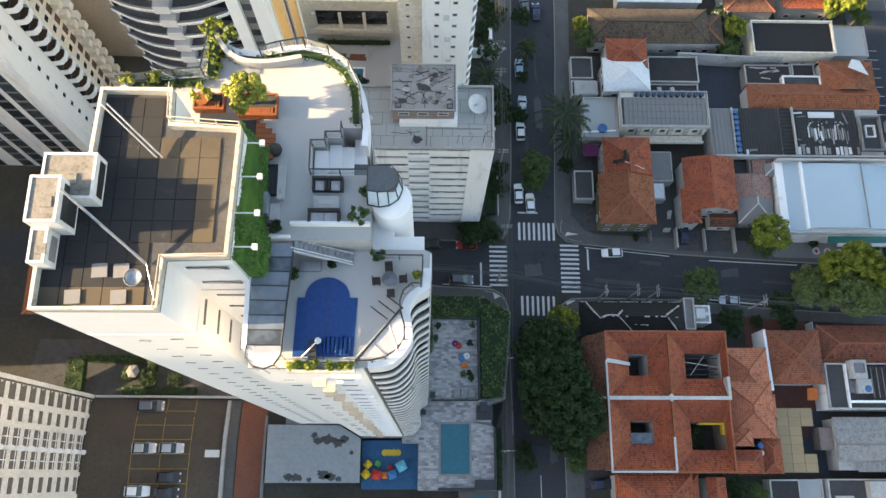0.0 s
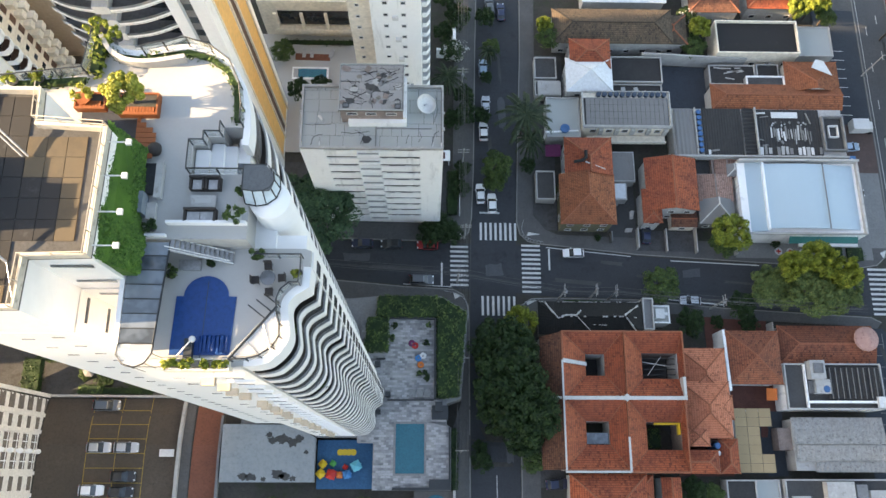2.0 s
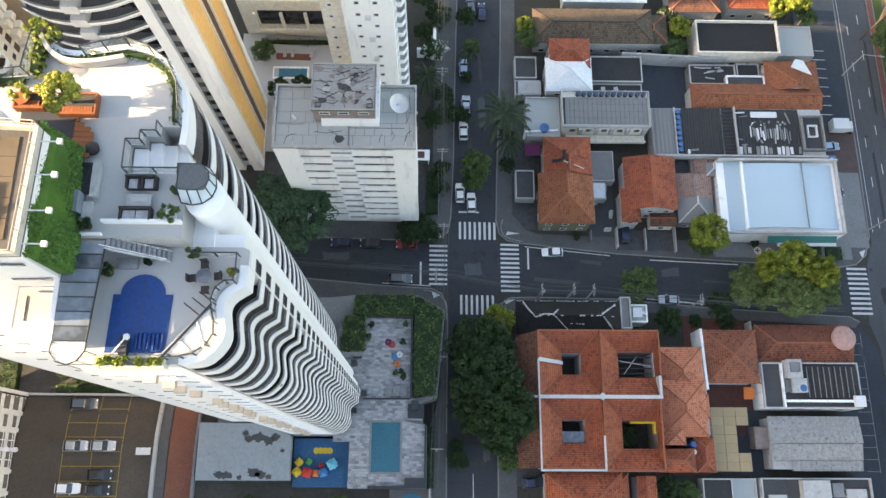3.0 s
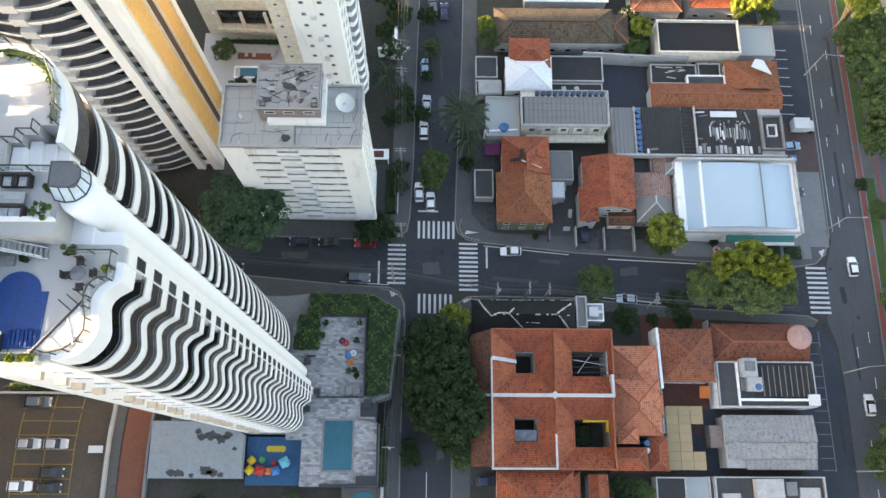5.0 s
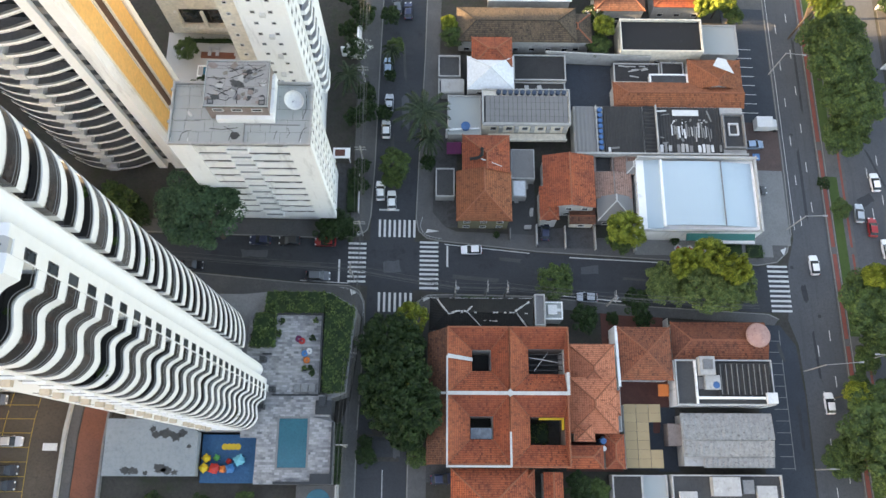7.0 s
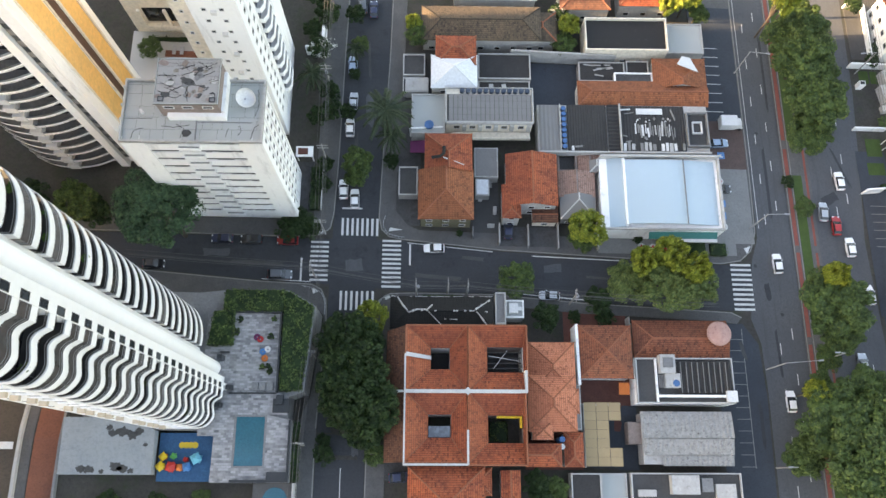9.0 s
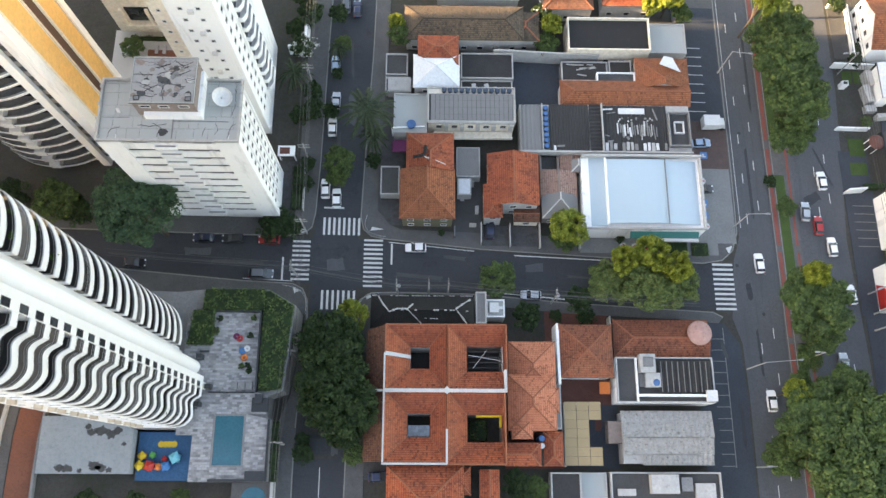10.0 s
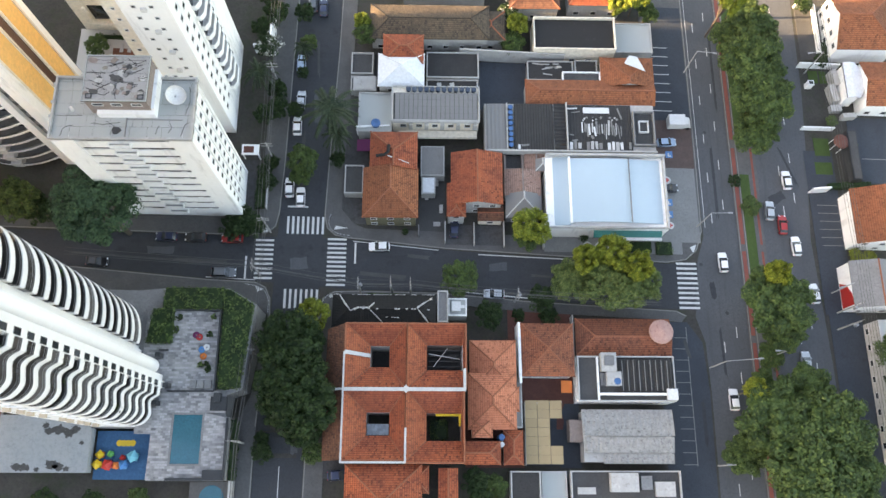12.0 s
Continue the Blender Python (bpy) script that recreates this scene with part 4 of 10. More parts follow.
OPEN_EAST = balconies(EAST, [(-3.7, 6.6), (-3.7, 7.52), (-2.55, 7.52), (-2.55, 13.0)], 91.55, 26, 1.3, 0.25, 3)
OPEN_NORTH = balconies([(-5.5, 20.35), (-4.0, 20.35)] + NORTH, [(-5.5, 20.5), (-5.52, 24.0), (-6.54, 25.66), (-8.36, 26.38), (-14.4, 26.08)], 92.3, 26, 1.25, 0.5, 8)
part("window", G().ribbon(inset(NORTH, 0.05), 0.06, 92.3 + STOREY, 97.7), M["balconyglass"], tower, "tall dark glazing of the top flat")
# round column and the window bay beside it
part("column", G().lathe(-2.3, 16.9, [(1.32, DECK - 4), (1.32, 99.3), (1.27, 99.4), (0.0, 99.42)], 40), M["towerwhite"], tower, "round white column", False)
step = G()
for k in range(3):
    step.box(-5.55 + k * 0.55, 18.2, DECK - 4, -5.0 + k * 0.55, 20.4 - k * 0.7, LOWZ - 0.5)
part("stepped_wall", step, M["towerwhite"], tower)
STEPS = [(-2.2, 13.0), (0.3, 13.0), (0.3, 14.15), (-0.2, 14.15), (-0.2, 15.3), (-2.2, 15.3)]
part("stepped_wall", G().prism(STEPS, DECK - 4, LOWZ - 0.5), M["towerwhite"], tower, "white stepped bay beside the column")
bay = part("window", ring_x(0.3, 13.15, 13.95, 0, 1.5), M["glass"], tower)
bay.location = (0, 0, 93.7)
bayf = part("window_frame", frame_x(0.3, 13.11, 13.99, -0.04, 1.54), M["railcap"], tower, "dark window frame")
bayf.location = (0, 0, 93.7)
for k in range(1, 26):
    again(bay, (0, 0, -down(k)))
    again(bayf, (0, 0, -down(k)))
s0 = part("ledge", G().box(-6.4, 6.3, 0, -4.4, 6.5, 0.07), M["towerwhite"], tower)
s0.location = (0, 0, FLOORS[0] + 0.5)
for z in FLOORS[1:]:
    again(s0, (0, 0, z - FLOORS[0]))
r0 = part("window", G().box(-6.3, 6.46, 0, -5.1, 6.495, 0.5), M["paleglass"], tower)
r0.location = (0, 0, FLOORS[0] + 0.9)
for z in FLOORS[1:]:
    again(r0, (0, 0, z - FLOORS[0]))
box0 = part("air_conditioner_box", G().box(-7.9, 5.95, 0, -7.0, 6.5, 0.6), M["beige"], tower, "tan air conditioner box on the wall")
box0.location = (0, 0, FLOORS[1] + 1.2)
for i, z in enumerate(FLOORS[2:-1]):
    if i % 7 != 4:
        again(box0, (0.25 * (i % 2), 0, z - FLOORS[1]))
slit = part("slit_window", G().box(-0.4, 8.55, 0, 0.4, 8.597, 0.16), M["paleglass"], tower)
slit.location = (-18.6, 0, FLOORS[0] + 1.5)
for i, z in enumerate(FLOORS):
    again(slit, (2.3, 0, z - FLOORS[0] + 0.7))
    if i:
        again(slit, (0, 0, z - FLOORS[0]))
for i, z in enumerate(FLOORS):
    if i % 3 != 1:
        q = again(slit, (0, 0, 0))
        q.location = (-9.6, -2.1, z + 1.2)
notch_s = part("slit_window", G().box(-13.85, 11.44, 0, -11.4, 11.497, 0.3), M["paleglass"], tower)
notch_e = part("slit_window", G().box(-14.597, 9.5, 0, -14.54, 11.2, 0.32), M["paleglass"], tower)
notch_s.location, notch_e.location = (0, 0, 102.55), (0, 0, 95.5)
for k in range(1, 26):
    again(notch_s, (0, 0, -down(k)))
    again(notch_e, (0, 0, -down(k)))

# top storey of the west block and its roof
BLOCK = [(-21.5, 8.6), (-14.6, 8.6), (-14.5, 11.5), (-11.0, 11.6), (-10.8, 19.4), (-14.9, 19.7), (-15.0, 21.9), (-19.2, 21.9), (-19.4, 17.4), (-21.5, 17.0)]
part("upper_wall", G().prism(BLOCK, LOWZ, ROOFZ - 0.2), M["towerwhite"], tower)
part("roof_base", G().prism(BLOCK, ROOFZ - 0.2, ROOFZ - 0.06), M["joint"], tower)
par = G()
par.ribbon(BLOCK, 0.26, ROOFZ - 0.06, ROOFZ + 0.55, True)
part("parapet", par, M["parapet"], tower, "weathered white parapet")
# roof slabs, one by one: black ones paint the tank shadow, brown ones the sun
random.seed(5)
slab_mesh = G().box(-0.56, -0.62, -0.06, 0.56, 0.62, 0.0).mesh("roof_slab")
slab_mesh.materials.append(M["blackroof"])
slab_brown = slab_mesh.copy()
slab_brown.materials.clear()
slab_brown.materials.append(M["brownroof"])


def inside(p, poly):
    c = False
    for (x0, y0), (x1, y1) in zip(poly, poly[1:] + poly[:1]):
        if (y0 > p[1]) != (y1 > p[1]) and p[0] < (x1 - x0) * (p[1] - y0) / (y1 - y0) + x0:
            c = not c
    return c


for i in range(10):
    for j in range(11):
        x, y = -20.75 + i * 1.16, 9.35 + j * 1.28
        if all(inside((x + a, y + b), BLOCK) for a in (-0.68, 0.68) for b in (-0.72, 0.72)):
            # brown where the roof is meant to look sunlit, black inside the painted shadow
            brown = x > -12.9 or (x > -15.4 and y > 16.0) or y < 10.0
            o = part("roof_slab", slab_brown if brown else slab_mesh, None, tower)
            o.location = (x, y, ROOFZ + random.uniform(-0.01, 0.012))
# water tank boxes
for x0, y0, x1, y1, z1 in ((-21.4, 14.65, -18.45, 17.35, 105.5), (-21.45, 12.95, -19.75, 15.6, 106.5), (-21.5, 10.95, -20.55, 12.94, 105.5)):
    tb = thing("roof_tank_house", ((x0 + x1) / 2, (y0 + y1) / 2, ROOFZ), "white box on the tower roof with a stained flat top", "roof structure")
    part("wall", G().box(x0, y0, ROOFZ - 0.05, x1, y1, z1 - 0.1), M["stainedwhite"], tb)
    part("roof", G().box(x0 + 0.14, y0 + 0.14, z1 - 0.1, x1 - 0.14, y1 - 0.14, z1 + 0.06), M["tanktop"], tb)
    part("parapet", ring(x0, y0, x1, y1, 0.14, z1 - 0.1, z1 + 0.13), M["stainedwhite"], tb)
    part("hatch", G().block((x0 + x1) / 2 + 0.2, (y0 + y1) / 2 - 0.2, z1 + 0.1, 0.6, 0.6, 0.1, 3), M["tanktop"], tb)
    part("grille", G().box(x1 - 0.002, y0 + 0.3, ROOFZ + 0.25, x1 + 0.04, y1 - 0.3, z1 - 0.35), M["grey" if y0 < 12 else "dark"], tb, "louvred side panel")
mast = thing("antenna_mast", (-16.5, 11.5, ROOFZ), "long pale antenna mast leaning over the roof", "mast")
part("pole", G().tube((-19.6, 14.7, 106.9), (-15.6, 11.3, ROOFZ + 0.1), 0.08, 8), M["frame"], mast)
part("stay", G().tube((-15.6, 11.4, ROOFZ + 0.1), (-14.9, 9.2, ROOFZ + 0.15), 0.03, 5), M["frame"], mast)
mast2 = thing("antenna_mast", (-17, 19, ROOFZ), "pair of thin grey roof antennas", "mast")
for dx in (0, 0.35):
    part("pole", G().tube((-18.6 + dx, 20.3, ROOFZ + 1.6), (-15.6 + dx, 17.6, ROOFZ + 0.2), 0.06, 6), M["frame"], mast2)
dish = thing("satellite_dish", (-15.9, 10.3, ROOFZ), "small grey satellite dish on the tower roof", "dish")
part("bowl", G().lathe(-15.9, 10.3, [(0.05, ROOFZ + 0.75), (0.3, ROOFZ + 0.8), (0.5, ROOFZ + 0.95), (0.47, ROOFZ + 0.98)], 16), M["frame"], dish, "", False)
part("stand", G().tube((-15.9, 10.3, ROOFZ), (-15.9, 10.3, ROOFZ + 0.78), 0.06, 6), M["frame"], dish)
for x, y in ((-18.1, 10.9), (-16.9, 10.9), (-19.4, 9.4), (-16.9, 9.4)):
    lone("skylight_panel", G().block(x, y, ROOFZ + 0.05, 0.85, 0.8, 0.1, 4), M["fibre"], "white translucent roof hatch", "roof hatch", "roof hatches")
railr = thing("roof_railing", (-14, 11, ROOFZ), "thin rusty railing round the roof edge", "railing")
for (xa, ya), (xb, yb) in zip(BLOCK[1:6], BLOCK[2:7]):
    for zz in (0.75, 1.25):
        part("rail", G().tube((xa, ya, ROOFZ + zz), (xb, yb, ROOFZ + zz), 0.035, 5), M["beige"], railr)
    n = max(2, int((Vector((xb, yb)) - Vector((xa, ya))).length / 1.2))
    for k in range(n):
        x, y = xa + (xb - xa) * k / n, ya + (yb - ya) * k / n
        part("post", G().tube((x, y, ROOFZ + 0.5), (x, y, ROOFZ + 1.27), 0.035, 5), M["beige"], railr)
for y in (12.3, 14.3, 16.5, 18.6):
    lamp = thing("wall_lamp", (-10.9, y, ROOFZ), "white floodlight on an arm over the green wall", "lamp", "terrace floodlights")
    part("arm", G().tube((-11.0, y, ROOFZ + 0.1), (-9.7, y, ROOFZ + 0.1), 0.05, 6), M["whiteplastic"], lamp)
    part("head", G().box(-9.8, y - 0.17, ROOFZ - 0.02, -9.5, y + 0.17, ROOFZ + 0.2), M["whiteplastic"], lamp)

# terraces
LOWT = [(-11.2, 6.5), (-4.3, 6.5)] + inset(EAST, 0.1) + [(0.2, 14.1), (-0.2, 14.25), (-11.2, 14.25)]
part("lower_terrace", G().prism(LOWT, LOWZ - 0.5, LOWZ - 0.02), M["terrace"], tower, "pale stone lower terrace")
UPT = [(-11.2, 14.3), (-3.6, 14.3), (-3.6, 18.6), (-7.5, 18.6), (-7.5, 20.6), (-6.6, 20.6), (-6.6, 21.2), (-5.6, 21.2), (-5.6, 21.9), (-4.4, 21.9), (-4.35, 23.0), (-4.6, 24.6), (-5.4, 26.1), (-6.7, 27.1), (-8.3, 27.6), (-9.9, 27.3), (-11.5, 27.0), (-12.9, 27.2), (-14.1, 27.9), (-14.6, 28.6), (-14.9, 25.7), (-20.4, 25.0), (-20.4, 21.8), (-15, 21.6), (-14.9, 19.7), (-11.2, 19.4)]
part("upper_terrace", G().prism(UPT, LOWZ - 0.5, UPZ - 0.02), M["terrace"], tower, "pale stone upper terrace")

part("terrace_edge", G().ribbon(EAST, 0.5, 95.0, LOWZ + 0.03), M["towerwhite"], tower, "broad white curved terrace edge")
part("terrace_edge", G().ribbon(NORTH, 0.45, 97.7, UPZ + 0.05), M["towerwhite"], tower, "broad white curved terrace edge")
part("retaining_wall", G().box(-11.1, 14.2, LOWZ - 0.1, -3.6, 14.297, UPZ - 0.022), M["oldwhite"], tower, "pale wall between the two terraces")


# ---- podium of the tower ----
podium = thing("podium", (5, 15, gz(5, 15)), "raised podium with stone deck below the tower", "podium", kind="structure")
PODIUM = [(-1.4, -2.4), (11.9, -2.4), (11.9, 8.0), (11.2, 8.4), (11.2, 12.0), (13.7, 12.9), (15.0, 28.2), (10.2, 31.0), (-1.0, 31.0), (-6, 30.5), (-24, 31), (-24, 8.45), (-14, 8.45), (-11, 6.3), (-1.4, 6.3)]
part("wall", G().prism([(x, y) for x, y in PODIUM], -3, DECK - 0.35), M["grey"], podium)
part("deck", G().prism([(-1.4, -2.3), (2.4, -2.3), (2.4, 0.0), (2.1, 0.0), (2.1, 8.9), (-4.1, 8.9), (-4.1, 5.3), (-1.2, 5.3)], DECK - 0.35, DECK), M["stone"], podium, "grey stone mosaic deck")
part("deck", G().prism([(2.1, 8.9), (11.1, 8.9), (11.1, 12.0), (8.9, 12.8), (8.9, 26.6), (1.0, 26.8), (-4, 26.8), (-4, 8.9)], DECK - 0.35, DECK - 0.002), M["stone"], podium, "grey stone mosaic deck")
part("deck", G().prism([(7.7, -2.3), (11.7, -2.3), (11.7, 8.0), (7.7, 8.9)], DECK - 0.35, DECK + 0.002), M["stone"], podium, "grey stone mosaic deck")
part("deck", G().prism([(2.4, -2.3), (7.7, -2.3), (7.7, 0.1), (2.4, 0.0)], DECK - 0.35, DECK + 0.001), M["stone"], podium, "grey stone mosaic deck")
pool = thing("swimming_pool", (5, 4, DECK), "rectangular turquoise swimming pool in the stone deck", "swimming pool")
part("basin", G().box(2.1, 0.0, DECK - 0.34, 7.7, 8.9, DECK - 0.3), M["water"], pool)
part("water", G().box(2.45, 0.3, DECK - 0.3, 7.4, 8.6, DECK - 0.12), M["water"], pool, "turquoise pool water")
part("rim", ring(2.1, 0.0, 7.7, 8.9, 0.35, DECK - 0.3, DECK + 0.02), M["grey"], pool)
wallp = thing("planter_wall", (10, 12, DECK), "dark planter walls and screens on the deck", "planter")
for q in ((9.0, 12.6, 9.25, 26.8, 0.9), (0.9, 12.4, 8.9, 12.65, 0.35), (8.6, 9.2, 11.4, 11.6, 0.5), (9.2, 10.6, 10.4, 12.2, 1.1), (11.5, -2.3, 11.8, 8.0, 0.4), (8.2, -2.3, 11.5, -0.6, 0.5), (2.0, -2.35, 8.2, -1.9, 0.35), (-0.9, 26.7, 9.2, 27.0, 0.5), (-1.2, 19.5, 0.4, 19.8, 0.4)):
    part("panel", G().box(q[0], q[1], DECK - 0.2, q[2], q[3], DECK + q[4]), M["dark"], wallp)
# play area and court roof beside it
play = thing("playground", (-6, 2, DECK - 2.4), "blue rubber playground floor with a yellow mark", "playground")
PZ = gz(-6, 2) + 1.6
part("wall", G().box(-11.0, -2.2, PZ - 3, -1.4, 5.9, PZ - 0.1), M["grey"], play)
part("floor", G().box(-11.0, -2.2, PZ - 0.1, -1.4, 5.9, PZ), M["playfloor"], play, "blue rubber floor")
fm = G()
for k in range(4):
    fm.lathe(-7.1 + k * 0.75, 3.85, [(0.0, PZ + 0.02 + k * 0.004), (0.55, PZ + 0.02 + k * 0.004), (0.56, PZ - 0.02)], 12)
part("mark", fm, M["yellowplastic"], play, "yellow scalloped floor mark")
can = thing("court_roof", (-17, 3, PZ), "pale flat court roof with dark peeled patches", "roof")
part("slab", G().prism([(-26.9, -1.1), (-11.2, -1.1), (-11.2, 6.2), (-14.8, 8.3), (-26.9, 8.4)], PZ + 0.4, PZ + 2.4), M["courtroof"], can)

# ---- apartment block with the grey slab roof ----
WB = thing("apartment_block", (-0.8, 52, 1), "white mid-rise apartment block with a grey slab roof", "apartment block")
bx0, bx1, by0, by1, bz = -11.6, 10.0, 47.0, 57.5, 38.6
part("wall", G().box(bx0, by0 + 0.9, -1, bx1 - 0.5, by1, bz - 0.2), M["white"], WB)
for x0, x1 in ((bx0 - 0.003, bx0 + 3.6), (bx1 - 3.6, bx1)):
    part("pilaster", G().box(x0, by0, 4.5, x1, by0 + 1.2, bz), M["white"], WB, "broad white end pier")
band = G().box(bx0 + 3.6, by0 + 0.15, 0, bx1 - 3.6, by0 + 0.4, 2.15)
bnd = part("band", band, M["white"], WB, "white window band")
dk = part("window", G().box(bx0 + 3.6, by0 + 0.86, 1.2, bx1 - 3.6, by0 + 0.897, 2.9), M["paleglass"], WB)
fl_ = part("recess_floor", G().box(bx0 + 3.6, by0 + 0.4, 1.7, bx1 - 3.6, by0 + 0.86, 1.9), M["grey"], WB)
ln_ = part("sill", G().box(bx0 + 3.6, by0 + 0.36, 2.15, bx1 - 3.6, by0 + 0.46, 2.2), M["dark"], WB, "thin dark sill line")
bx_ = part("ledge_box", G().box(-3.0, by0 - 0.4, 1.2, 0.2, by0 + 0.15, 1.7), M["roofpanel"], WB, "grey ledge tray")
bf_ = part("ledge_rim", ring(-3.1, by0 - 0.5, 0.3, by0 + 0.146, 0.12, 1.1, 2.0), M["white"], WB, "white rim of the ledge")
clutter = [part("sill", G().box(x0, by0 + 0.22, 2.2, x1, by0 + 0.36, 2.29), M["grey"], WB, "grey clutter along the sill") for x0, x1 in ((0.9, 1.8), (2.3, 4.4), (4.9, 6.0), (-6.4, -4.2))]
LEV = [bnd, dk, fl_, ln_, bx_, bf_] + clutter
for o in LEV:
    o.location = (0, 0, 5.2)
for i in range(1, 11):
    for k, o in enumerate(LEV):
        if k < 6 or (i * 5 + k * 3) % 4:
            again(o, ((0.5 * ((i + k) % 3) - 0.4 if k > 5 else 0), 0, 3.03 * i))
for i in range(11):
    for yy in (49.3, 51.2, 53.4, 55.6):
        window(WB, bx1 - 0.5, yy, 7 + 3.03 * i, 1.1, 1.2, 90)
for yy in (48.1, 50.2, 52.3, 54.5, 56.6):
    part("rib", G().box(bx1 - 0.5, yy - 0.12, 4, bx1 - 0.2, yy + 0.12, bz - 0.2), M["white"], WB)
part("roof_base", G().box(bx0, by0, bz - 0.2, bx1, by1, bz - 0.05), M["joint"], WB)
part("parapet", ring(bx0, by0, bx1, by1, 0.28, bz - 0.05, bz + 0.55), M["oldwhite"], WB)
random.seed(11)


def crack(pts, w, z, rngk, parent, name="crack"):
    """A dark jagged line lying on a roof."""
    q = []
    for a, b in zip(pts, pts[1:]):
        A_, B_ = Vector(a), Vector(b)
        n = max(2, int((B_ - A_).length / 0.3))
        side = Vector((-(B_ - A_).y, (B_ - A_).x)).normalized()
        q += [A_.lerp(B_, k / n) + side * rngk.uniform(-0.09, 0.09) for k in range(n)]
    q.append(Vector(pts[-1]))
    g = G()
    g.ribbon([(p.x, p.y) for p in q], w * rngk.uniform(0.8, 1.2), z, z + 0.015)
    part(name, g, M["blackroof"], parent, "dark crack in the roof covering")


rk = random.Random(12)
y = by0 + 0.33
while y < by1 - 0.6:
    d_ = min(rk.uniform(1.5, 2.3), by1 - 0.32 - y)
    x = bx0 + 0.33
    while x < bx1 - 0.4:
        w_ = min(rk.uniform(1.2, 3.4), bx1 - 0.32 - x)
        if w_ > 0.3 and not (x > -5.6 and x + w_ < 4.4 and y > 51.2):
            part("roof_slab", G().box(x, y, bz - 0.05, x + w_ - 0.05, y + d_ - 0.05, bz + rk.uniform(0.0, 0.03)), M["roofpanel"], WB)
        x += w_
    y += d_
for p in ([(-9.9, 47.6), (-9.5, 49.0), (-8.2, 49.4)], [(-2.4, 47.8), (-2.0, 49.4), (-3.3, 50.1)], [(8.2, 47.7), (8.7, 49.5), (9.3, 50.0)], [(4.4, 48.0), (4.8, 49.4)], [(8.6, 51.5), (9.2, 53.6), (8.8, 56.0)], [(-11.0, 50.9), (-7.0, 51.0)], [(-5.5, 49.7), (-3.9, 49.5), (-1.2, 49.9)], [(6.2, 48.3), (6.7, 49.0), (6.4, 49.9)]):
    crack(p, 0.07, bz + 0.028, rk, WB)
part("stain", G().prism([(-1.6 + 0.8 * rk.uniform(0.6, 1.1) * math.cos(radians(a)), 48.6 + 0.7 * rk.uniform(0.6, 1.1) * math.sin(radians(a))) for a in range(0, 360, 30)], bz + 0.03, bz + 0.036), M["joint"], WB, "dark worn patch")
part("pipe", G().tube((-0.2, 47.4, bz + 0.08), (-0.2, 51.0, bz + 0.08), 0.09, 6), M["grey"], WB)
part("pipe", G().tube((-0.1, 50.4, bz + 0.08), (8.2, 50.4, bz + 0.08), 0.07, 6), M["grey"], WB)
for x, y in ((bx0, 53.0), (bx0, 50.6), (bx1, 52.8), (bx1, 50.2), (-1.4, by0), (0.4, by0), (6.2, by0), (-8.0, by0), (-7.6, by1), (5.2, by1), (bx0, 56.0)):
    part("parapet_knob", G().block(x, y, bz + 0.5, 0.38, 0.38, 0.4, 0), M["oldwhite"], WB)
lone("vent_cowl", G().tube((-8.9, 52.3, bz + 0.3), (-8.3, 51.6, bz + 0.4), 0.22, 8).tube((-8.6, 51.95, bz), (-8.6, 51.95, bz + 0.3), 0.08, 6), M["whiteplastic"], "white vent cowl on the slab roof", "vent")
PH = thing("roof_penthouse", (-0.7, 55, bz), "pinkish lift house with a cracked grey roof", "roof structure")
part("wall", G().box(-5.3, 51.4, bz, 3.9, 58.6, 42.8), M["pinkwall"], PH)
part("base_wall", G().box(-4.3, 50.7, bz, 4.4, 51.4 - 0.003, bz + 1.3), M["white"], PH)
part("base_wall", G().box(3.903, 51.4, bz, 4.4, 58.0, bz + 1.9), M["white"], PH)
part("roof", G().box(-5.5, 51.2, 42.8, 4.1, 58.8, 43.0), M["joint"], PH)
y = 51.38
while y < 58.5:
    d_ = min(rk.uniform(1.0, 2.0), 58.62 - y)
    x = -5.3
    while x < 3.8:
        w_ = min(rk.uniform(2.4, 5.0), 3.9 - x)
        part("roof_slab", G().box(x, y, 43.0, x + w_ - 0.04, y + d_ - 0.05, 43.05 + rk.uniform(0, 0.03)), M["crackroof"], PH)
        x += w_
    y += d_
for p, w_ in (([(-5.0, 53.2), (-3.6, 52.7), (-2.6, 53.5), (-0.8, 54.6), (0.6, 54.4)], 0.2), ([(-0.4, 54.6), (-0.9, 53.0), (-0.5, 51.6)], 0.13), ([(-4.0, 52.6), (-2.2, 52.1), (-1.4, 52.6)], 0.14), ([(-1.6, 55.8), (-0.2, 56.4), (1.6, 55.9), (3.2, 56.6)], 0.18), ([(0.2, 54.2), (2.6, 53.9)], 0.12), ([(-5.2, 55.9), (-2.4, 55.8)], 0.12), ([(-3.4, 55.4), (-3.2, 53.8)], 0.1), ([(0.4, 55.6), (0.9, 57.0), (2.2, 57.4)], 0.16), ([(-2.4, 57.6), (-1.0, 57.2), (0.2, 57.6)], 0.12), ([(-4.9, 57.9), (3.4, 58.0)], 0.07)):
    crack(p, w_ * 0.7, 43.08, rk, PH)
for cx, cy, r in ((-0.9, 55.0, 1.1), (0.8, 56.8, 0.9), (-3.2, 55.0, 0.5), (1.2, 52.6, 0.6)):
    part("stain", G().prism([(cx + r * rk.uniform(0.5, 1.1) * math.cos(radians(a)), cy + 0.8 * r * rk.uniform(0.5, 1.1) * math.sin(radians(a))) for a in range(0, 360, 24)], 43.07, 43.083), M["joint"], PH, "dark worn patch")
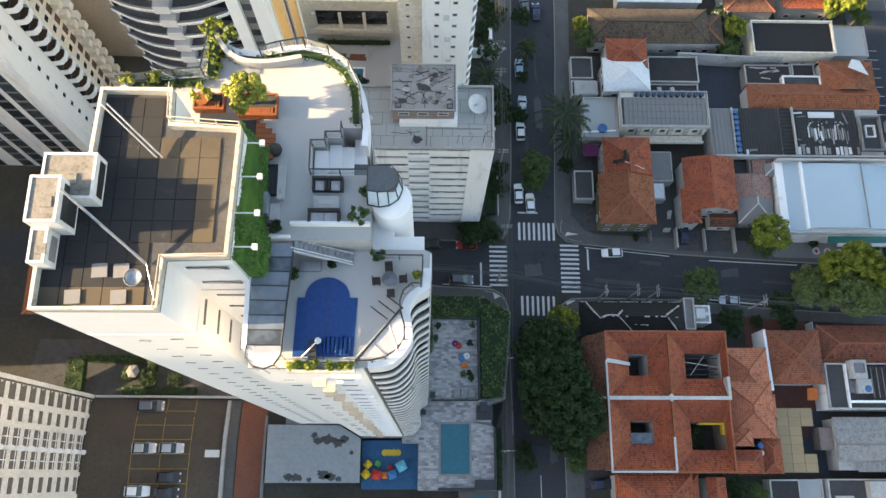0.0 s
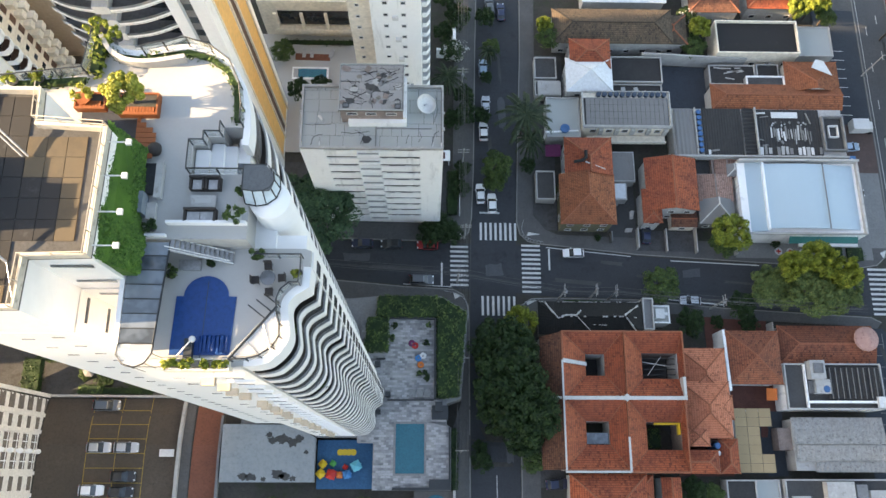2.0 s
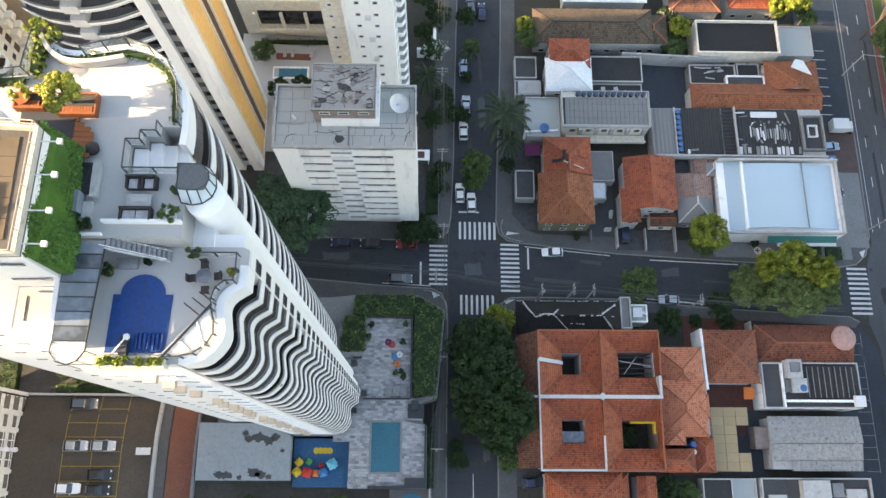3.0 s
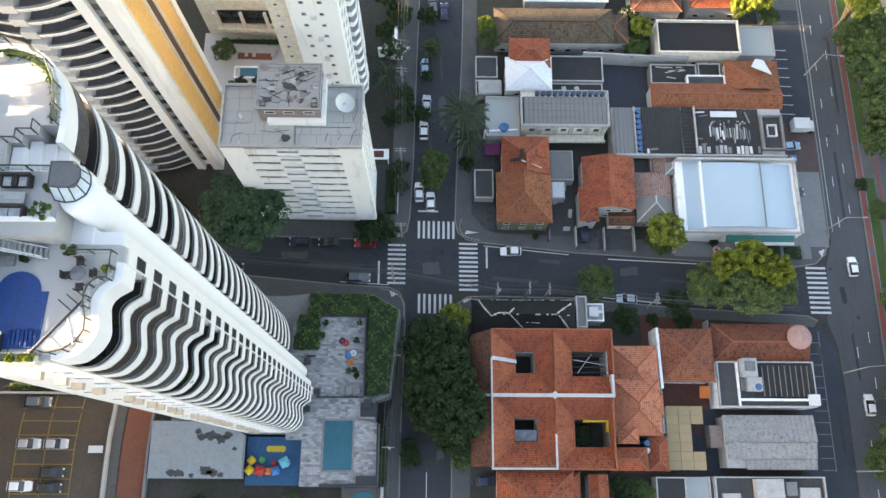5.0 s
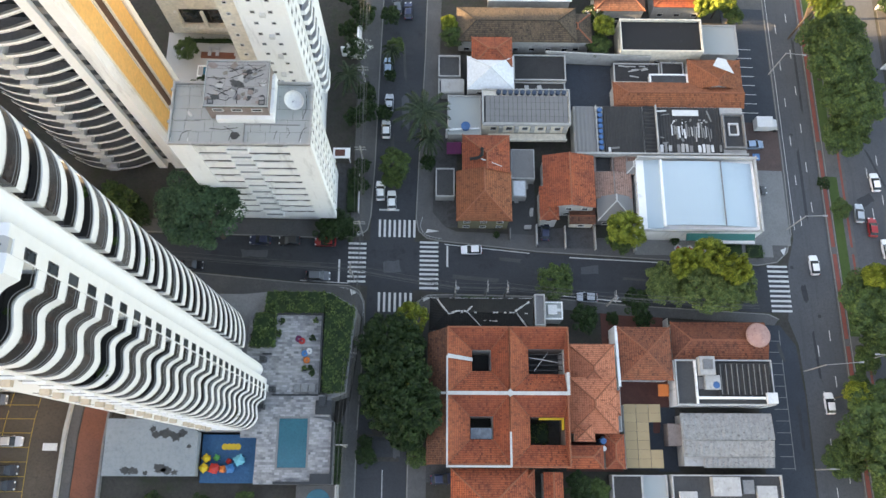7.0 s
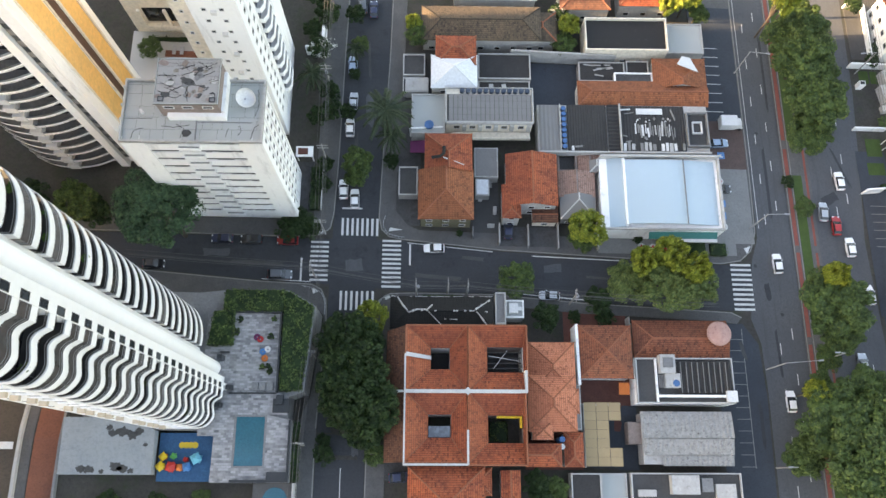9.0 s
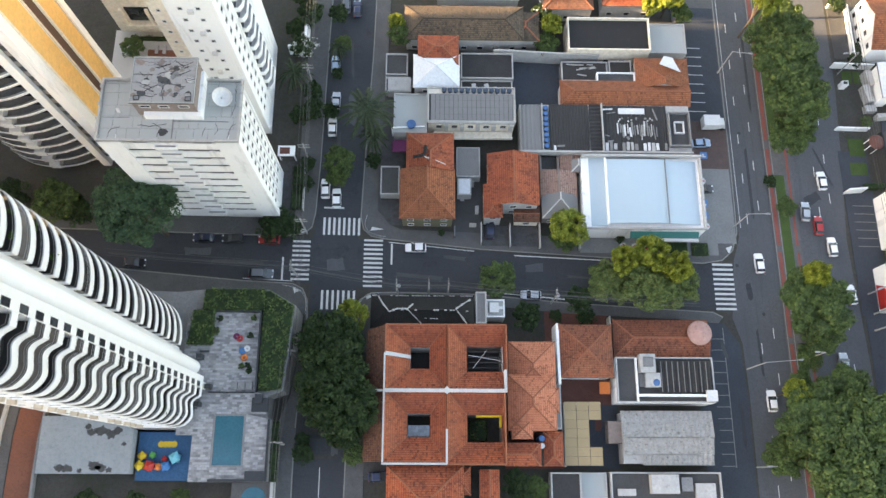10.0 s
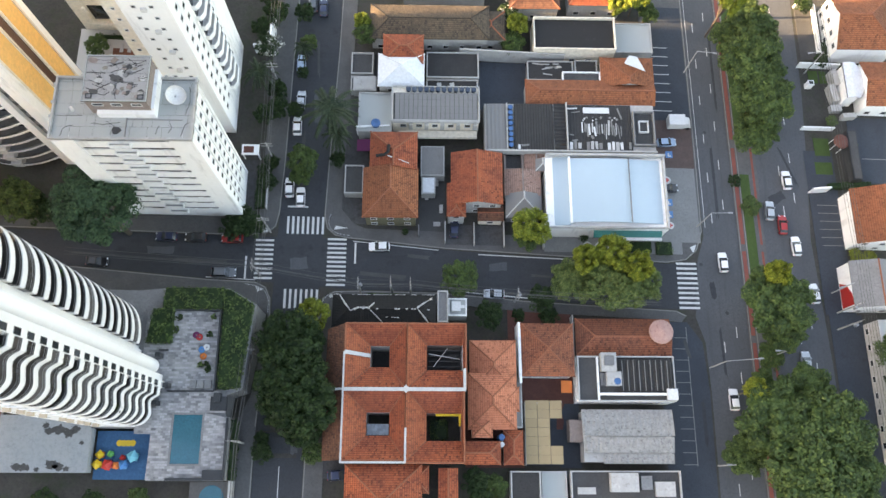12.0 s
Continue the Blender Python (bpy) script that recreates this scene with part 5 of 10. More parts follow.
for k in range(34):
    cx, cy, r = rk.uniform(-4.9, 3.4), rk.uniform(51.8, 58.3), rk.uniform(0.3, 0.85)
    if cx > -1.6 or k % 2:
        part("patch", G().prism([(cx + r * rk.uniform(0.55, 1.1) * math.cos(radians(a)), cy + 0.8 * r * rk.uniform(0.55, 1.1) * math.sin(radians(a))) for a in range(0, 360, 45)], 43.06, 43.092 + 0.003 * (k % 9)), M[("joint", "tanktop", "oldwhite", "pinkwall", "fibreold")[k % 5]], PH, "worn patch on the roof covering")
for k in range(16):
    ax, ay = rk.uniform(-4.8, 3.0), rk.uniform(51.8, 58.0)
    crack([(ax, ay), (ax + rk.uniform(-1.2, 1.2), ay + rk.uniform(-0.7, 0.7)), (ax + rk.uniform(-1.6, 1.6), ay + rk.uniform(-0.9, 0.9))], 0.07, 43.125, rk, PH)
for x, y in ((-4.4, 52.0), (3.2, 51.9)):
    part("hatch", ring(x - 0.45, y - 0.4, x + 0.45, y + 0.4, 0.12, 43.05, 43.2), M["dark"], PH)
    part("hatch_lid", G().box(x - 0.33, y - 0.28, 43.05, x + 0.33, y + 0.28, 43.12), M["grey"], PH)
part("rim", ring(-5.5, 51.2, 4.1, 58.8, 0.14, 43.0, 43.2), M["roofpanel"], PH)
for x in (-3.6, -0.8, 2.2):
    window(PH, x, 51.4, 41.6, 1.6, 0.8)
for k in range(7):
    lone("roof_debris", G().block(random.uniform(-1.5, 3.5), random.uniform(52.5, 58), 43.1, random.uniform(0.4, 1.0), random.uniform(0.4, 0.9), 0.3, random.uniform(0, 90)), M["pinkwall" if k % 2 else "grey"], "broken slab lying on the cracked roof", "debris", "roof debris")
D2 = thing("satellite_dish", (6.6, 54, bz), "large white satellite dish on the slab roof", "dish")
part("bowl", G().lathe(6.6, 54.0, [(0.02, bz + 1.2), (0.7, bz + 1.3), (1.2, bz + 1.55), (1.55, bz + 1.95), (1.5, bz + 2.0)], 26), M["whiteplastic"], D2, "", False)
part("stand", G().tube((6.6, 54, bz), (6.6, 54, bz + 1.3), 0.14, 8), M["frame"], D2)
part("feed", G().tube((6.6, 54, bz + 1.25), (6.6, 53.9, bz + 2.2), 0.05, 6), M["frame"], D2)
D2.rotation_euler = (radians(8), radians(24), 0)

# ---- tall white tower behind it ----
TW = thing("apartment_tower", (2, 76, 0), "tall plain white apartment tower with small square windows", "apartment tower")
part("wall", G().box(-1.0, 66.0, -1, 6.5, 86, 82), M["white"], TW)
part("wall", G().box(-4.6, 67.6, -1, -1.003, 86, 82), M["cream"], TW)
for i in range(24):
    z = 9 + 3.0 * i
    for x in (1.2, 3.9):
        window(TW, x, 66.0, z, 0.8, 0.8)
    window(TW, -3.2, 67.6, z, 0.7, 0.7)
    for yy in (68.0, 70.4, 79.5):
        window(TW, 6.5, yy, z, 1.1, 1.2, 90)
    if i % 2 == 0 and i < 16:
        part("air_conditioner", G().box(2.2 + 0.3 * (i % 3), 65.5, z - 0.9, 3.1 + 0.3 * (i % 3), 66.0 - 0.003, z - 0.2), M["whiteplastic"], TW)
bal = part("balcony", G().prism([(6.5, 72.4), (7.3, 72.4), (7.9, 73.4), (7.9, 76.8), (7.3, 77.8), (6.5, 77.8)], 0, 0.2), M["white"], TW, "white angular balcony")
balp = part("balcony_parapet", G().ribbon([(6.5, 72.4), (7.3, 72.4), (7.9, 73.4), (7.9, 76.8), (7.3, 77.8), (6.5, 77.8)], 0.14, 0.2, 1.2), M["white"], TW)
bgl = part("window", G().box(6.503, 72.8, 0.2, 6.56, 77.4, 2.5), M["glass"], TW)
for o in (bal, balp, bgl):
    o.location = (0, 0, 7.5)
for i in range(1, 24):
    for o in (bal, balp, bgl):
        again(o, (0, 0, 3.0 * i))

# ---- ochre tower ----
OT = thing("apartment_tower", (-31, 65, 2), "tall white tower with ochre panels and curved balconies", "apartment tower")
part("wall", G().box(-41.5, 59.2, -1, -21.0, 73, 96), M["white"], OT)
part("corner_pier", G().box(-22.8, 58.0, -1, -20.9, 60.0, 96), M["white"], OT)
part("corner_pier", G().box(-26.0, 58.0, -1, -24.4, 59.2, 96), M["white"], OT)
for y0, y1, mt in ((60.4, 64.6, "orange"), (65.3, 67.0, "brown"), (67.8, 71.0, "orange")):
    part("panel", G().box(-21.0, y0, 4, -20.93 if mt != "brown" else -20.98, y1, 95), M[mt], OT, "vertical %s facade strip" % ("ochre" if mt == "orange" else "dark brown"))
for y in (60.0, 64.8, 67.1, 71.1):
    part("fin", G().box(-21.0, y, 3, -20.75, y + 0.34, 96), M["cream"], OT)
gp = part("window", G().box(-24.4, 58.75, 0, -22.8, 59.197, 1.5), M["glass"], OT)
gq = part("spandrel", G().box(-24.4, 58.7, 1.5, -22.8, 59.197, 3.0), M["grey"], OT)
arc = curve([(-41.5, 58.6), (-38.0, 57.0), (-33.8, 56.4), (-29.5, 56.9), (-26.0, 58.3)], 4)
ob_ = part("balcony", G().ribbon(arc, 0.2, -0.25, 0.4), M["white"], OT, "white curved balcony edge")
of_ = part("balcony_floor", G().prism(arc + [(-26.0, 59.19), (-41.5, 59.19)], -0.13, 0.0), M["grey"], OT)
og_ = part("railing", G().ribbon(arc, 0.05, 0.41, 0.9), M["paleglass"], OT, "dark glass railing")
ow_ = part("window", G().box(-41.2, 59.12, 0.02, -26.1, 59.197, 2.45), M["glass"], OT)
om_ = part("divider", G().box(-34.6, 56.2, -0.2, -32.6, 59.18, 1.4), M["whiteplastic"], OT, "white balcony divider box")
for o in (gp, gq, ob_, of_, og_, ow_, om_):
    o.location = (0, 0, 5.5)
for i in range(1, 30):
    for o in (gp, gq, ob_, of_, og_, ow_, om_):
        again(o, (0, 0, 3.0 * i))

# ---- cream towers further off ----
CT = thing("apartment_tower", (-72, 68, 4), "cream apartment tower with rows of rounded balconies", "apartment tower")
part("wall", G().box(-84, 58, -1, -62, 77, 88), M["cream"], CT)
part("front", G().box(-84, 57.6, -1, -62.003, 58 - 0.003, 88), M["white"], CT)
part("side", G().box(-62, 58.0, -1, -61.9, 65.2, 88), M["white"], CT, "white side strip")
for x in (-65.0, -68.2, -73.6, -76.8, -82.0):
    part("window_strip", G().box(x - 1.05, 57.5, 2, x + 1.05, 57.597, 87), M["glass"], CT, "tall strip of dark windows")
    for i in range(28):
        part("spandrel", G().box(x - 1.05, 57.46, 5 + 3.0 * i, x + 1.05, 57.497, 5.5 + 3.0 * i), M["grey"], CT)
cb = part("balcony", G().ribbon([(-61.9, 65.3), (-60.6, 65.5), (-60.0, 66.3), (-60.0, 67.6), (-60.6, 68.4), (-61.9, 68.6)], 0.16, -0.2, 0.95), M["white"], CT, "rounded white balcony")
cg = part("balcony_floor", G().prism([(-61.9, 65.4), (-60.7, 65.6), (-60.15, 66.3), (-60.15, 67.6), (-60.7, 68.3), (-61.9, 68.5)], -0.12, 0.0), M["brown"], CT, "brown boarded floor")
cx_ = part("window", G().box(-61.999, 65.5, 0.0, -61.93, 68.4, 2.3), M["glass"], CT)
ce = part("window", G().box(-61.9, -0.35, 0, -61.86, 0.35, 0.9), M["glass"], CT)
ce.location = (0, 62.2, 7)
cf = part("window", G().box(-62, -0.5, 0, -61.95, 0.5, 1.1), M["glass"], CT)
cf.location = (0, 71.2, 7)
cd = part("box_bay", G().box(-62, 74.0, -0.2, -60.6, 75.2, 1.2), M["cream"], CT, "cream box bay")
ch = part("box_bay", G().box(-62, 75.5, -0.2, -60.4, 76.9, 1.2), M["cream"], CT, "cream box bay")
ci = part("window", G().box(-62, 72.6, 0.3, -61.94, 73.8, 2.2), M["brown"], CT)
for o in (cb, cg, cx_, cd, ch, ci):
    o.location = (0, 0, 6)
for i in range(1, 27):
    for o in (cb, cg, cx_, ce, cf, cd, ch, ci):
        again(o, (0, 0, 3.0 * i))
C2 = thing("apartment_tower", (-65, 88, 4), "beige apartment block with balconies", "apartment tower")
part("wall", G().box(-80, 82, -1, -56, 102, 30), M["beige"], C2)
c2b = part("balcony", G().box(-56, 0, 0, -54.8, 3.2, 1.1), M["cream"], C2)
c2b.location = (0, 83, 6)
for i in range(8):
    for j in range(4):
        if i or j:
            again(c2b, (0, 4.6 * j, 3.0 * i))
SW = thing("apartment_tower", (-68, 4, 8), "cream apartment tower with arched loggias", "apartment tower")
part("wall", G().box(-82, -14, 2, -57.8, 12.6, 70), M["palecream"], SW)
def bay(y, w, z, h, arch, mat, label):
    """A flat plate for an opening that faces +x, its foot at z, its shade put into the colour, with a pale surround;
    the arched ones end round.
    """
    n = 6
    q = [(-w / 2, 0.0), (w / 2, 0.0)] + ([(w / 2 - h / 2 + h / 2 * math.sin(math.pi * k / 2 / n), h / 2 + h / 2 * math.sin(math.pi / 2 * k / n)) for k in range(1, n + 1)] if arch else [(w / 2, h)]) + [(-w / 2, h)]
    g = G().hull([(0.0, a, b) for a, b in q], [(0.05, a, b) for a, b in q])
    o = part("loggia" if arch else "window", g, M[mat], SW, label)
    o.location = (-57.8, y, z)
    return o


LOGGIAS = [(-11.2, 1.9, 1.1, False, "loggia", "tall window with pale bars"), (-7.6, 2.5, 1.6, True, "loggia", "shaded arched loggia"), (-4.6, 1.8, 1.2, False, "loggia", "tall window with pale bars"),
           (-1.3, 2.2, 1.2, False, "loggia", "tall window with pale bars"), (2.2, 2.5, 1.7, False, "loggia", "shaded loggia opening"), (5.3, 2.4, 1.7, False, "loggia", "shaded loggia opening"),
           (8.4, 1.9, 1.1, False, "loggia", "narrow shaded window"), (11.6, 2.6, 1.7, True, "loggia", "shaded arched loggia")]
firsts = [bay(y, w, 8.0, h, arch, mt, lb) for y, w, h, arch, mt, lb in LOGGIAS]
bars = []
for y0 in (0.95, 4.1):
    bars.append(part("window_bar", G().box(-57.75, y0, 0.5, -57.68, y0 + 2.45, 0.62).box(-57.75, y0 + 1.1, 0.02, -57.68, y0 + 1.25, 1.68), M["white"], SW, "white window bars"))
    bars[-1].location = (0, 0, 8.0)
rail0 = part("balustrade", G().box(-57.797, 3.55, -0.1, -57.2, 4.0, 0.25).lathe(-57.2, 3.78, [(0.0, -0.15), (0.42, -0.1), (0.42, 0.3), (0.0, 0.34)], 10), M["white"], SW, "white rounded balcony nose")
rail0.location = (0, 0, 8.0)
for i in range(1, 21):
    for o in firsts + bars + [rail0]:
        again(o, (0, 0, 2.95 * i))
for y in (-13.2, -9.6, -6.1, -3.2, 0.3, 7.0, 9.8, 13.2):
    part("pilaster", G().box(-57.797, y - 0.3, 2, -57.55, y + 0.3, 70), M["palecream"], SW)
part("parapet", ring(-82, -14, -57.4, 12.8, 0.5, 70, 71.2), M["white"], SW)
part("roof", G().box(-81.4, -13.4, 70, -58, 12.2, 70.1), M["roofpanel"], SW)
LB = thing("apartment_block", (-45, 22, 4), "white low block with a red tiled roof", "apartment block")
part("wall", G().box(-60, 24, 0, -26, 31, 30), M["white"], LB)
for i in range(8):
    for j in range(10):
        window(LB, -58 + 3.3 * j, 24.0, 8 + 2.9 * i, 1.3, 1.0)
hipg, hipc = G(), G()
hip_planes(hipg, hipc, -61, 23.4, -25.4, 31.6, 30, 0.4, "x", "hh")
part("roof", hipg, M["tile_orange"], LB)
part("ridge", hipc, M["ridge"], LB)

# ---- houses along the cross street, upper side ----
ROW = set(scene.objects)
house(38.4, 46.3, 49.2, 56.6, 6.6, "tile_orange", "olive", 0.42, "y", "hg", 0.5, "house with a bright orange clay tile hip roof", "SW")
house(39.6, 56.2, 49.0, 64.2, 7.0, "tile_red", "oldwhite", 0.42, "y", "gh", 0.4, "back wing with a darker red tile roof", "W")
house(55.6, 49.6, 65.9, 60.6, 6.2, "tile_red", "oldwhite", 0.36, "y", "gg", 0.35, "house with a red clay tile roof", "S")
house(54.8, 47.2, 58.6, 54.2, 5.6, "tile_red", "oldwhite", 0.3, "y", "hg", 0.3, "front wing with a red tile roof", "S", name="house")
house(61.0, 47.2, 66.2, 50.4, 3.4, "tile_brown", "cream", 0.3, "x", "gg", 0.3, "low porch with brown tiles", "S", name="porch")
house(66.4, 52.4, 73.8, 58.0, 4.4, "tile_pink", "pinkwall", 0.2, "y", "gg", 0.2, "low house with faded pinkish tiles", "", cap="pinkwall")
house(70.6, 57.6, 75.5, 62.6, 4.3, "tile_pink", "pinkwall", 0.2, "y", "gg", 0.2, "back wing with faded pinkish tiles", "", cap="pinkwall")
# the well's shade is put into its near-black bottom
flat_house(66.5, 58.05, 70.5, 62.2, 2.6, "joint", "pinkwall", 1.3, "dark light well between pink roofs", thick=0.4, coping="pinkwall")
house(72.8, 57.6, 75.7, 60.2, 5.0, "fibre", "grey", 0.4, "y", "hg", 0.15, "little dormer with a grey-green roof", "", cap="mortar", name="dormer")
house(66.6, 47.8, 73.8, 52.8, 4.2, "fibre", "grey", 0.5, "y", "hg", 0.3, "porch with a grey-green pyramid roof", "S", cap="mortar", name="porch")

lone("roof_gutter", G().pipe([(41.0, 58.3, gz(43, 58) + 8.6), (42.6, 58.4, gz(43, 58) + 9.0), (43.3, 58.9, gz(43, 58) + 9.2), (43.4, 60.4, gz(43, 58) + 9.1)], 0.34, 8), M["rubber"], "bent black pipe lying across the tiles", "pipe")
lone("ridge_mortar", G().pipe([(43.2, 58.2, gz(43, 58) + 9.0), (45.2, 57.7, gz(43, 58) + 8.4), (47.3, 57.2, gz(43, 58) + 7.6)], 0.14, 6), M["mortar"], "white mortar line on the tile roof", "mortar")

# white hall with a curved sheet roof
HALL = thing("sheet_metal_hall", (86.5, 53, gz(86, 53)), "hall with a pale blue-white curved sheet roof", "hall")
hz = gz(86, 53)
part("wall", G().box(74.6, 45.2, hz - 2, 98.6, 60.6, hz + 6.3), M["white"], HALL)
arch = [(79.2 + 18.4 * k / 14, hz + 6.4 + 1.2 * math.sin(math.pi * (0.25 + 0.75 * k / 14))) for k in range(15)]
gr = G()
for x_, z_ in arch:
    gr.v += [(x_, 46.2, z_), (x_, 59.6, z_), (x_, 59.6, z_ - 0.15), (x_, 46.2, z_ - 0.15)]
for k in range(len(arch) - 1):
    for q in range(4):
        gr.f.append((4 * k + q, 4 * k + 4 + q, 4 * k + 4 + (q + 1) % 4, 4 * k + (q + 1) % 4))
        gr.uv.append(None)
part("roof", gr, M["whitesheet"], HALL, "pale curved metal roof")
part("side_roof", G().hull([(74.7, 45.8, hz + 5.9), (79.2, 45.8, hz + 6.5), (79.2, 60.2, hz + 6.5), (74.7, 60.2, hz + 5.9)], [(74.7, 45.8, hz + 6.1), (79.2, 45.8, hz + 6.75), (79.2, 60.2, hz + 6.75), (74.7, 60.2, hz + 6.1)]), M["whitesheet"], HALL, "narrow flat sheet roof")
part("gutter", G().box(79.1, 46.0, hz + 6.6, 79.5, 60.0, hz + 7.45), M["white"], HALL)
part("gutter", G().box(91.0, 46.1, hz + 7.62, 91.25, 59.7, hz + 7.72), M["grey"], HALL)
part("parapet", G().box(74.6, 60.2, hz + 6.3, 98.6, 60.6, hz + 7.8), M["oldwhite"], HALL)
part("parapet", G().box(98.2, 45.2, hz + 6.3, 98.6, 60.2, hz + 7.2), M["oldwhite"], HALL)
part("parapet", G().box(74.6, 45.2, hz + 6.3, 98.2, 45.5, hz + 6.9), M["oldwhite"], HALL)
part("awning", G().hull([(84, 44.0, hz + 4.3), (97.6, 44.0, hz + 4.3), (97.6, 45.2, hz + 5.0), (84, 45.2, hz + 5.0)], [(84, 44.0, hz + 4.5), (97.6, 44.0, hz + 4.5), (97.6, 45.2, hz + 5.2), (84, 45.2, hz + 5.2)]), M["tealsheet"], HALL, "teal awning")
part("awning_edge", G().box(86, 43.4, hz + 4.0, 97.6, 44.0, hz + 4.55), M["whiteplastic"], HALL)
for i in range(9):
    window(HALL, 80.5 + 2.1 * i, 60.6, hz + 7.2, 1.2, 0.5, 180)

# row with dark corrugated roofs
DR = thing("workshop_row", (80, 67, gz(80, 67)), "row of workshops with dark corrugated roofs", "workshop")
dz = gz(80, 67)
part("wall", G().box(62.6, 61.8, dz - 2, 97.6, 72.4, dz + 5.3), M["oldwhite"], DR)
part("parapet", G().box(62.6, 61.45, dz + 4.5, 97.6, 61.8 - 0.003, dz + 6.3), M["oldwhite"], DR)
part("sheet", waves(62.9, 62.0, 67.0, 72.2, dz + 6.0, dz + 5.6, "y", 0.8, 0.05), M["fibre"], DR, "grey fibre cement roof")
part("sheet", waves(68.6, 62.0, 76.6, 72.2, dz + 5.7, dz + 5.9, "y", 0.55, 0.05), M["darksheet"], DR, "dark corrugated roof")
part("sheet", waves(76.8, 62.0, 79.2, 72.2, dz + 6.0, dz + 6.0, "x", 0.8, 0.1), M["darksheet"], DR, "ribbed black sheet roof")
part("sheet", waves(79.55, 62.0, 92.8, 72.2, dz + 5.6, dz + 5.6, "y", 0.6, 0.05), M["darksheet"], DR, "dark corrugated roof")
part("dividing_wall", G().box(79.25, 61.8, dz + 5.3, 79.5, 72.3, dz + 6.6), M["oldwhite"], DR)
part("dividing_wall", G().box(67.05, 61.8, dz + 5.3, 67.25, 72.3, dz + 6.2), M["oldwhite"], DR)
part("roof_box", ring(93.0, 63.0, 97.4, 70.6, 0.25, dz + 5.3, dz + 6.4), M["grey"], DR)
part("roof_box", G().box(93.3, 63.2, dz + 5.3, 97.1, 70.4, dz + 5.45), M["joint"], DR)
part("roof_hatch", ring(94.2, 66.0, 96.2, 68.6, 0.18, dz + 5.45, dz + 6.1), M["whiteplastic"], DR)
random.seed(21)
def scrap(x, y, w, d, a):
    lone("roof_sheet_scrap", G().block(x, y, dz + 5.78, w, d, 0.06, a), M[random.choice(("oldwhite", "whiteplastic", "whiteplastic", "fibre", "kerb"))], "loose pale roof sheet strip on the dark roof", "debris", "loose roof strips")


for k in range(15):
    if k % 5 != 3:
        scrap(80.2 + 0.86 * k, 63.0 + random.uniform(-0.1, 0.1), random.uniform(0.35, 0.75), random.uniform(1.3, 1.9), random.choice((0, 0, 2, -3)))
for k in range(17):
    scrap(82.6 + 0.5 * k + random.uniform(-0.1, 0.1), 66.2 + random.uniform(-0.5, 0.9), random.choice((0.2, 0.28, 0.4)), random.uniform(2.0, 3.4), random.choice((0, 0, 2, -3, 6)))
for k in range(12):
    scrap(random.uniform(82, 91), random.uniform(68.6, 69.4), random.uniform(0.2, 0.6), random.uniform(0.15, 0.5), random.uniform(0, 90))
for x, y, w, d, a in ((85.6, 70.9, 5.4, 1.3, 0), (90.4, 70.2, 0.3, 2.6, 18), (84.6, 64.9, 0.5, 0.8, 30), (81.0, 64.2, 1.2, 0.3, 8), (80.4, 65.4, 0.9, 0.25, -12), (80.6, 71.3, 2.2, 0.3, 4), (81.4, 70.5, 1.8, 0.2, 9), (77.6, 71.6, 2.4, 0.4, 0), (75.4, 71.8, 1.6, 0.3, 0), (70.8, 63.0, 1.6, 0.4, 6), (69.6, 62.6, 0.5, 1.0, 0)):
    scrap(x, y, w, d, a)
for k in range(8):
    tk = thing("water_tank", (67.9, 62.9 + 1.2 * k, dz + 5.3), "round slate-blue water tank on a roof", "water tank", "row of roof tanks")
    part("body", G().lathe(67.9, 62.9 + 1.2 * k, [(0.0, dz + 5.3), (0.5, dz + 5.3), (0.56, dz + 6.1), (0.0, dz + 6.12)], 14), M["darktank"], tk)
    part("lid", G().lathe(67.9, 62.9 + 1.2 * k, [(0.5, dz + 6.12), (0.45, dz + 6.2), (0.0, dz + 6.24)], 14), M["bluetank"], tk)

# orange-roofed house behind
house(71.2, 72.4, 98.2, 78.2, 5.4, "tile_orange", "oldwhite", 0.4, "x", "hg", 0.3, "long low house with bright orange clay tiles", "")
house(87.2, 76.6, 98.4, 83.6, 5.8, "tile_orange", "oldwhite", 0.34, "y", "gh", 0.3, "wing with bright orange clay tiles", "")
flat_house(79.2, 77.8, 87.2, 80.4, 4.6, "yard", "oldwhite", 0.4, "small annex with a flat roof", coping="white")
flat_house(82.2, 79.6, 87.0, 84.0, 3.4, "darksheet", "oldwhite", 0.2, "shed with a black sheet roof")
flat_house(72.0, 79.0, 81.8, 83.6, 3.2, "darksheet", "grey", 0.2, "dark shed roof with loose white slats")
for k in range(9):
    lone("roof_sheet_scrap", G().block(73.4 + random.uniform(0, 7.5), 80 + random.uniform(0, 3), gz(77, 81) + 3.3, random.uniform(1.2, 2.6), 0.25, 0.08, random.uniform(-12, 12)), M["oldwhite"], "loose white slat on a dark shed roof", "debris", "loose roof strips")
sail = G().face([(91.6, 80.8, gz(93, 81) + 8.4), (96.2, 79.4, gz(93, 81) + 7.6), (94.6, 82.6, gz(93, 81) + 7.9), (92.8, 82.8, gz(93, 81) + 8.2)])
lone("white_tarp", sail, M["whiteplastic"], "white tarpaulin draped over the orange roof", "tarpaulin")
wall_line([(57.5, 85.0), (66, 84.8), (80, 84.6)], 4.6, "oldwhite", 0.3, "tall white boundary wall")

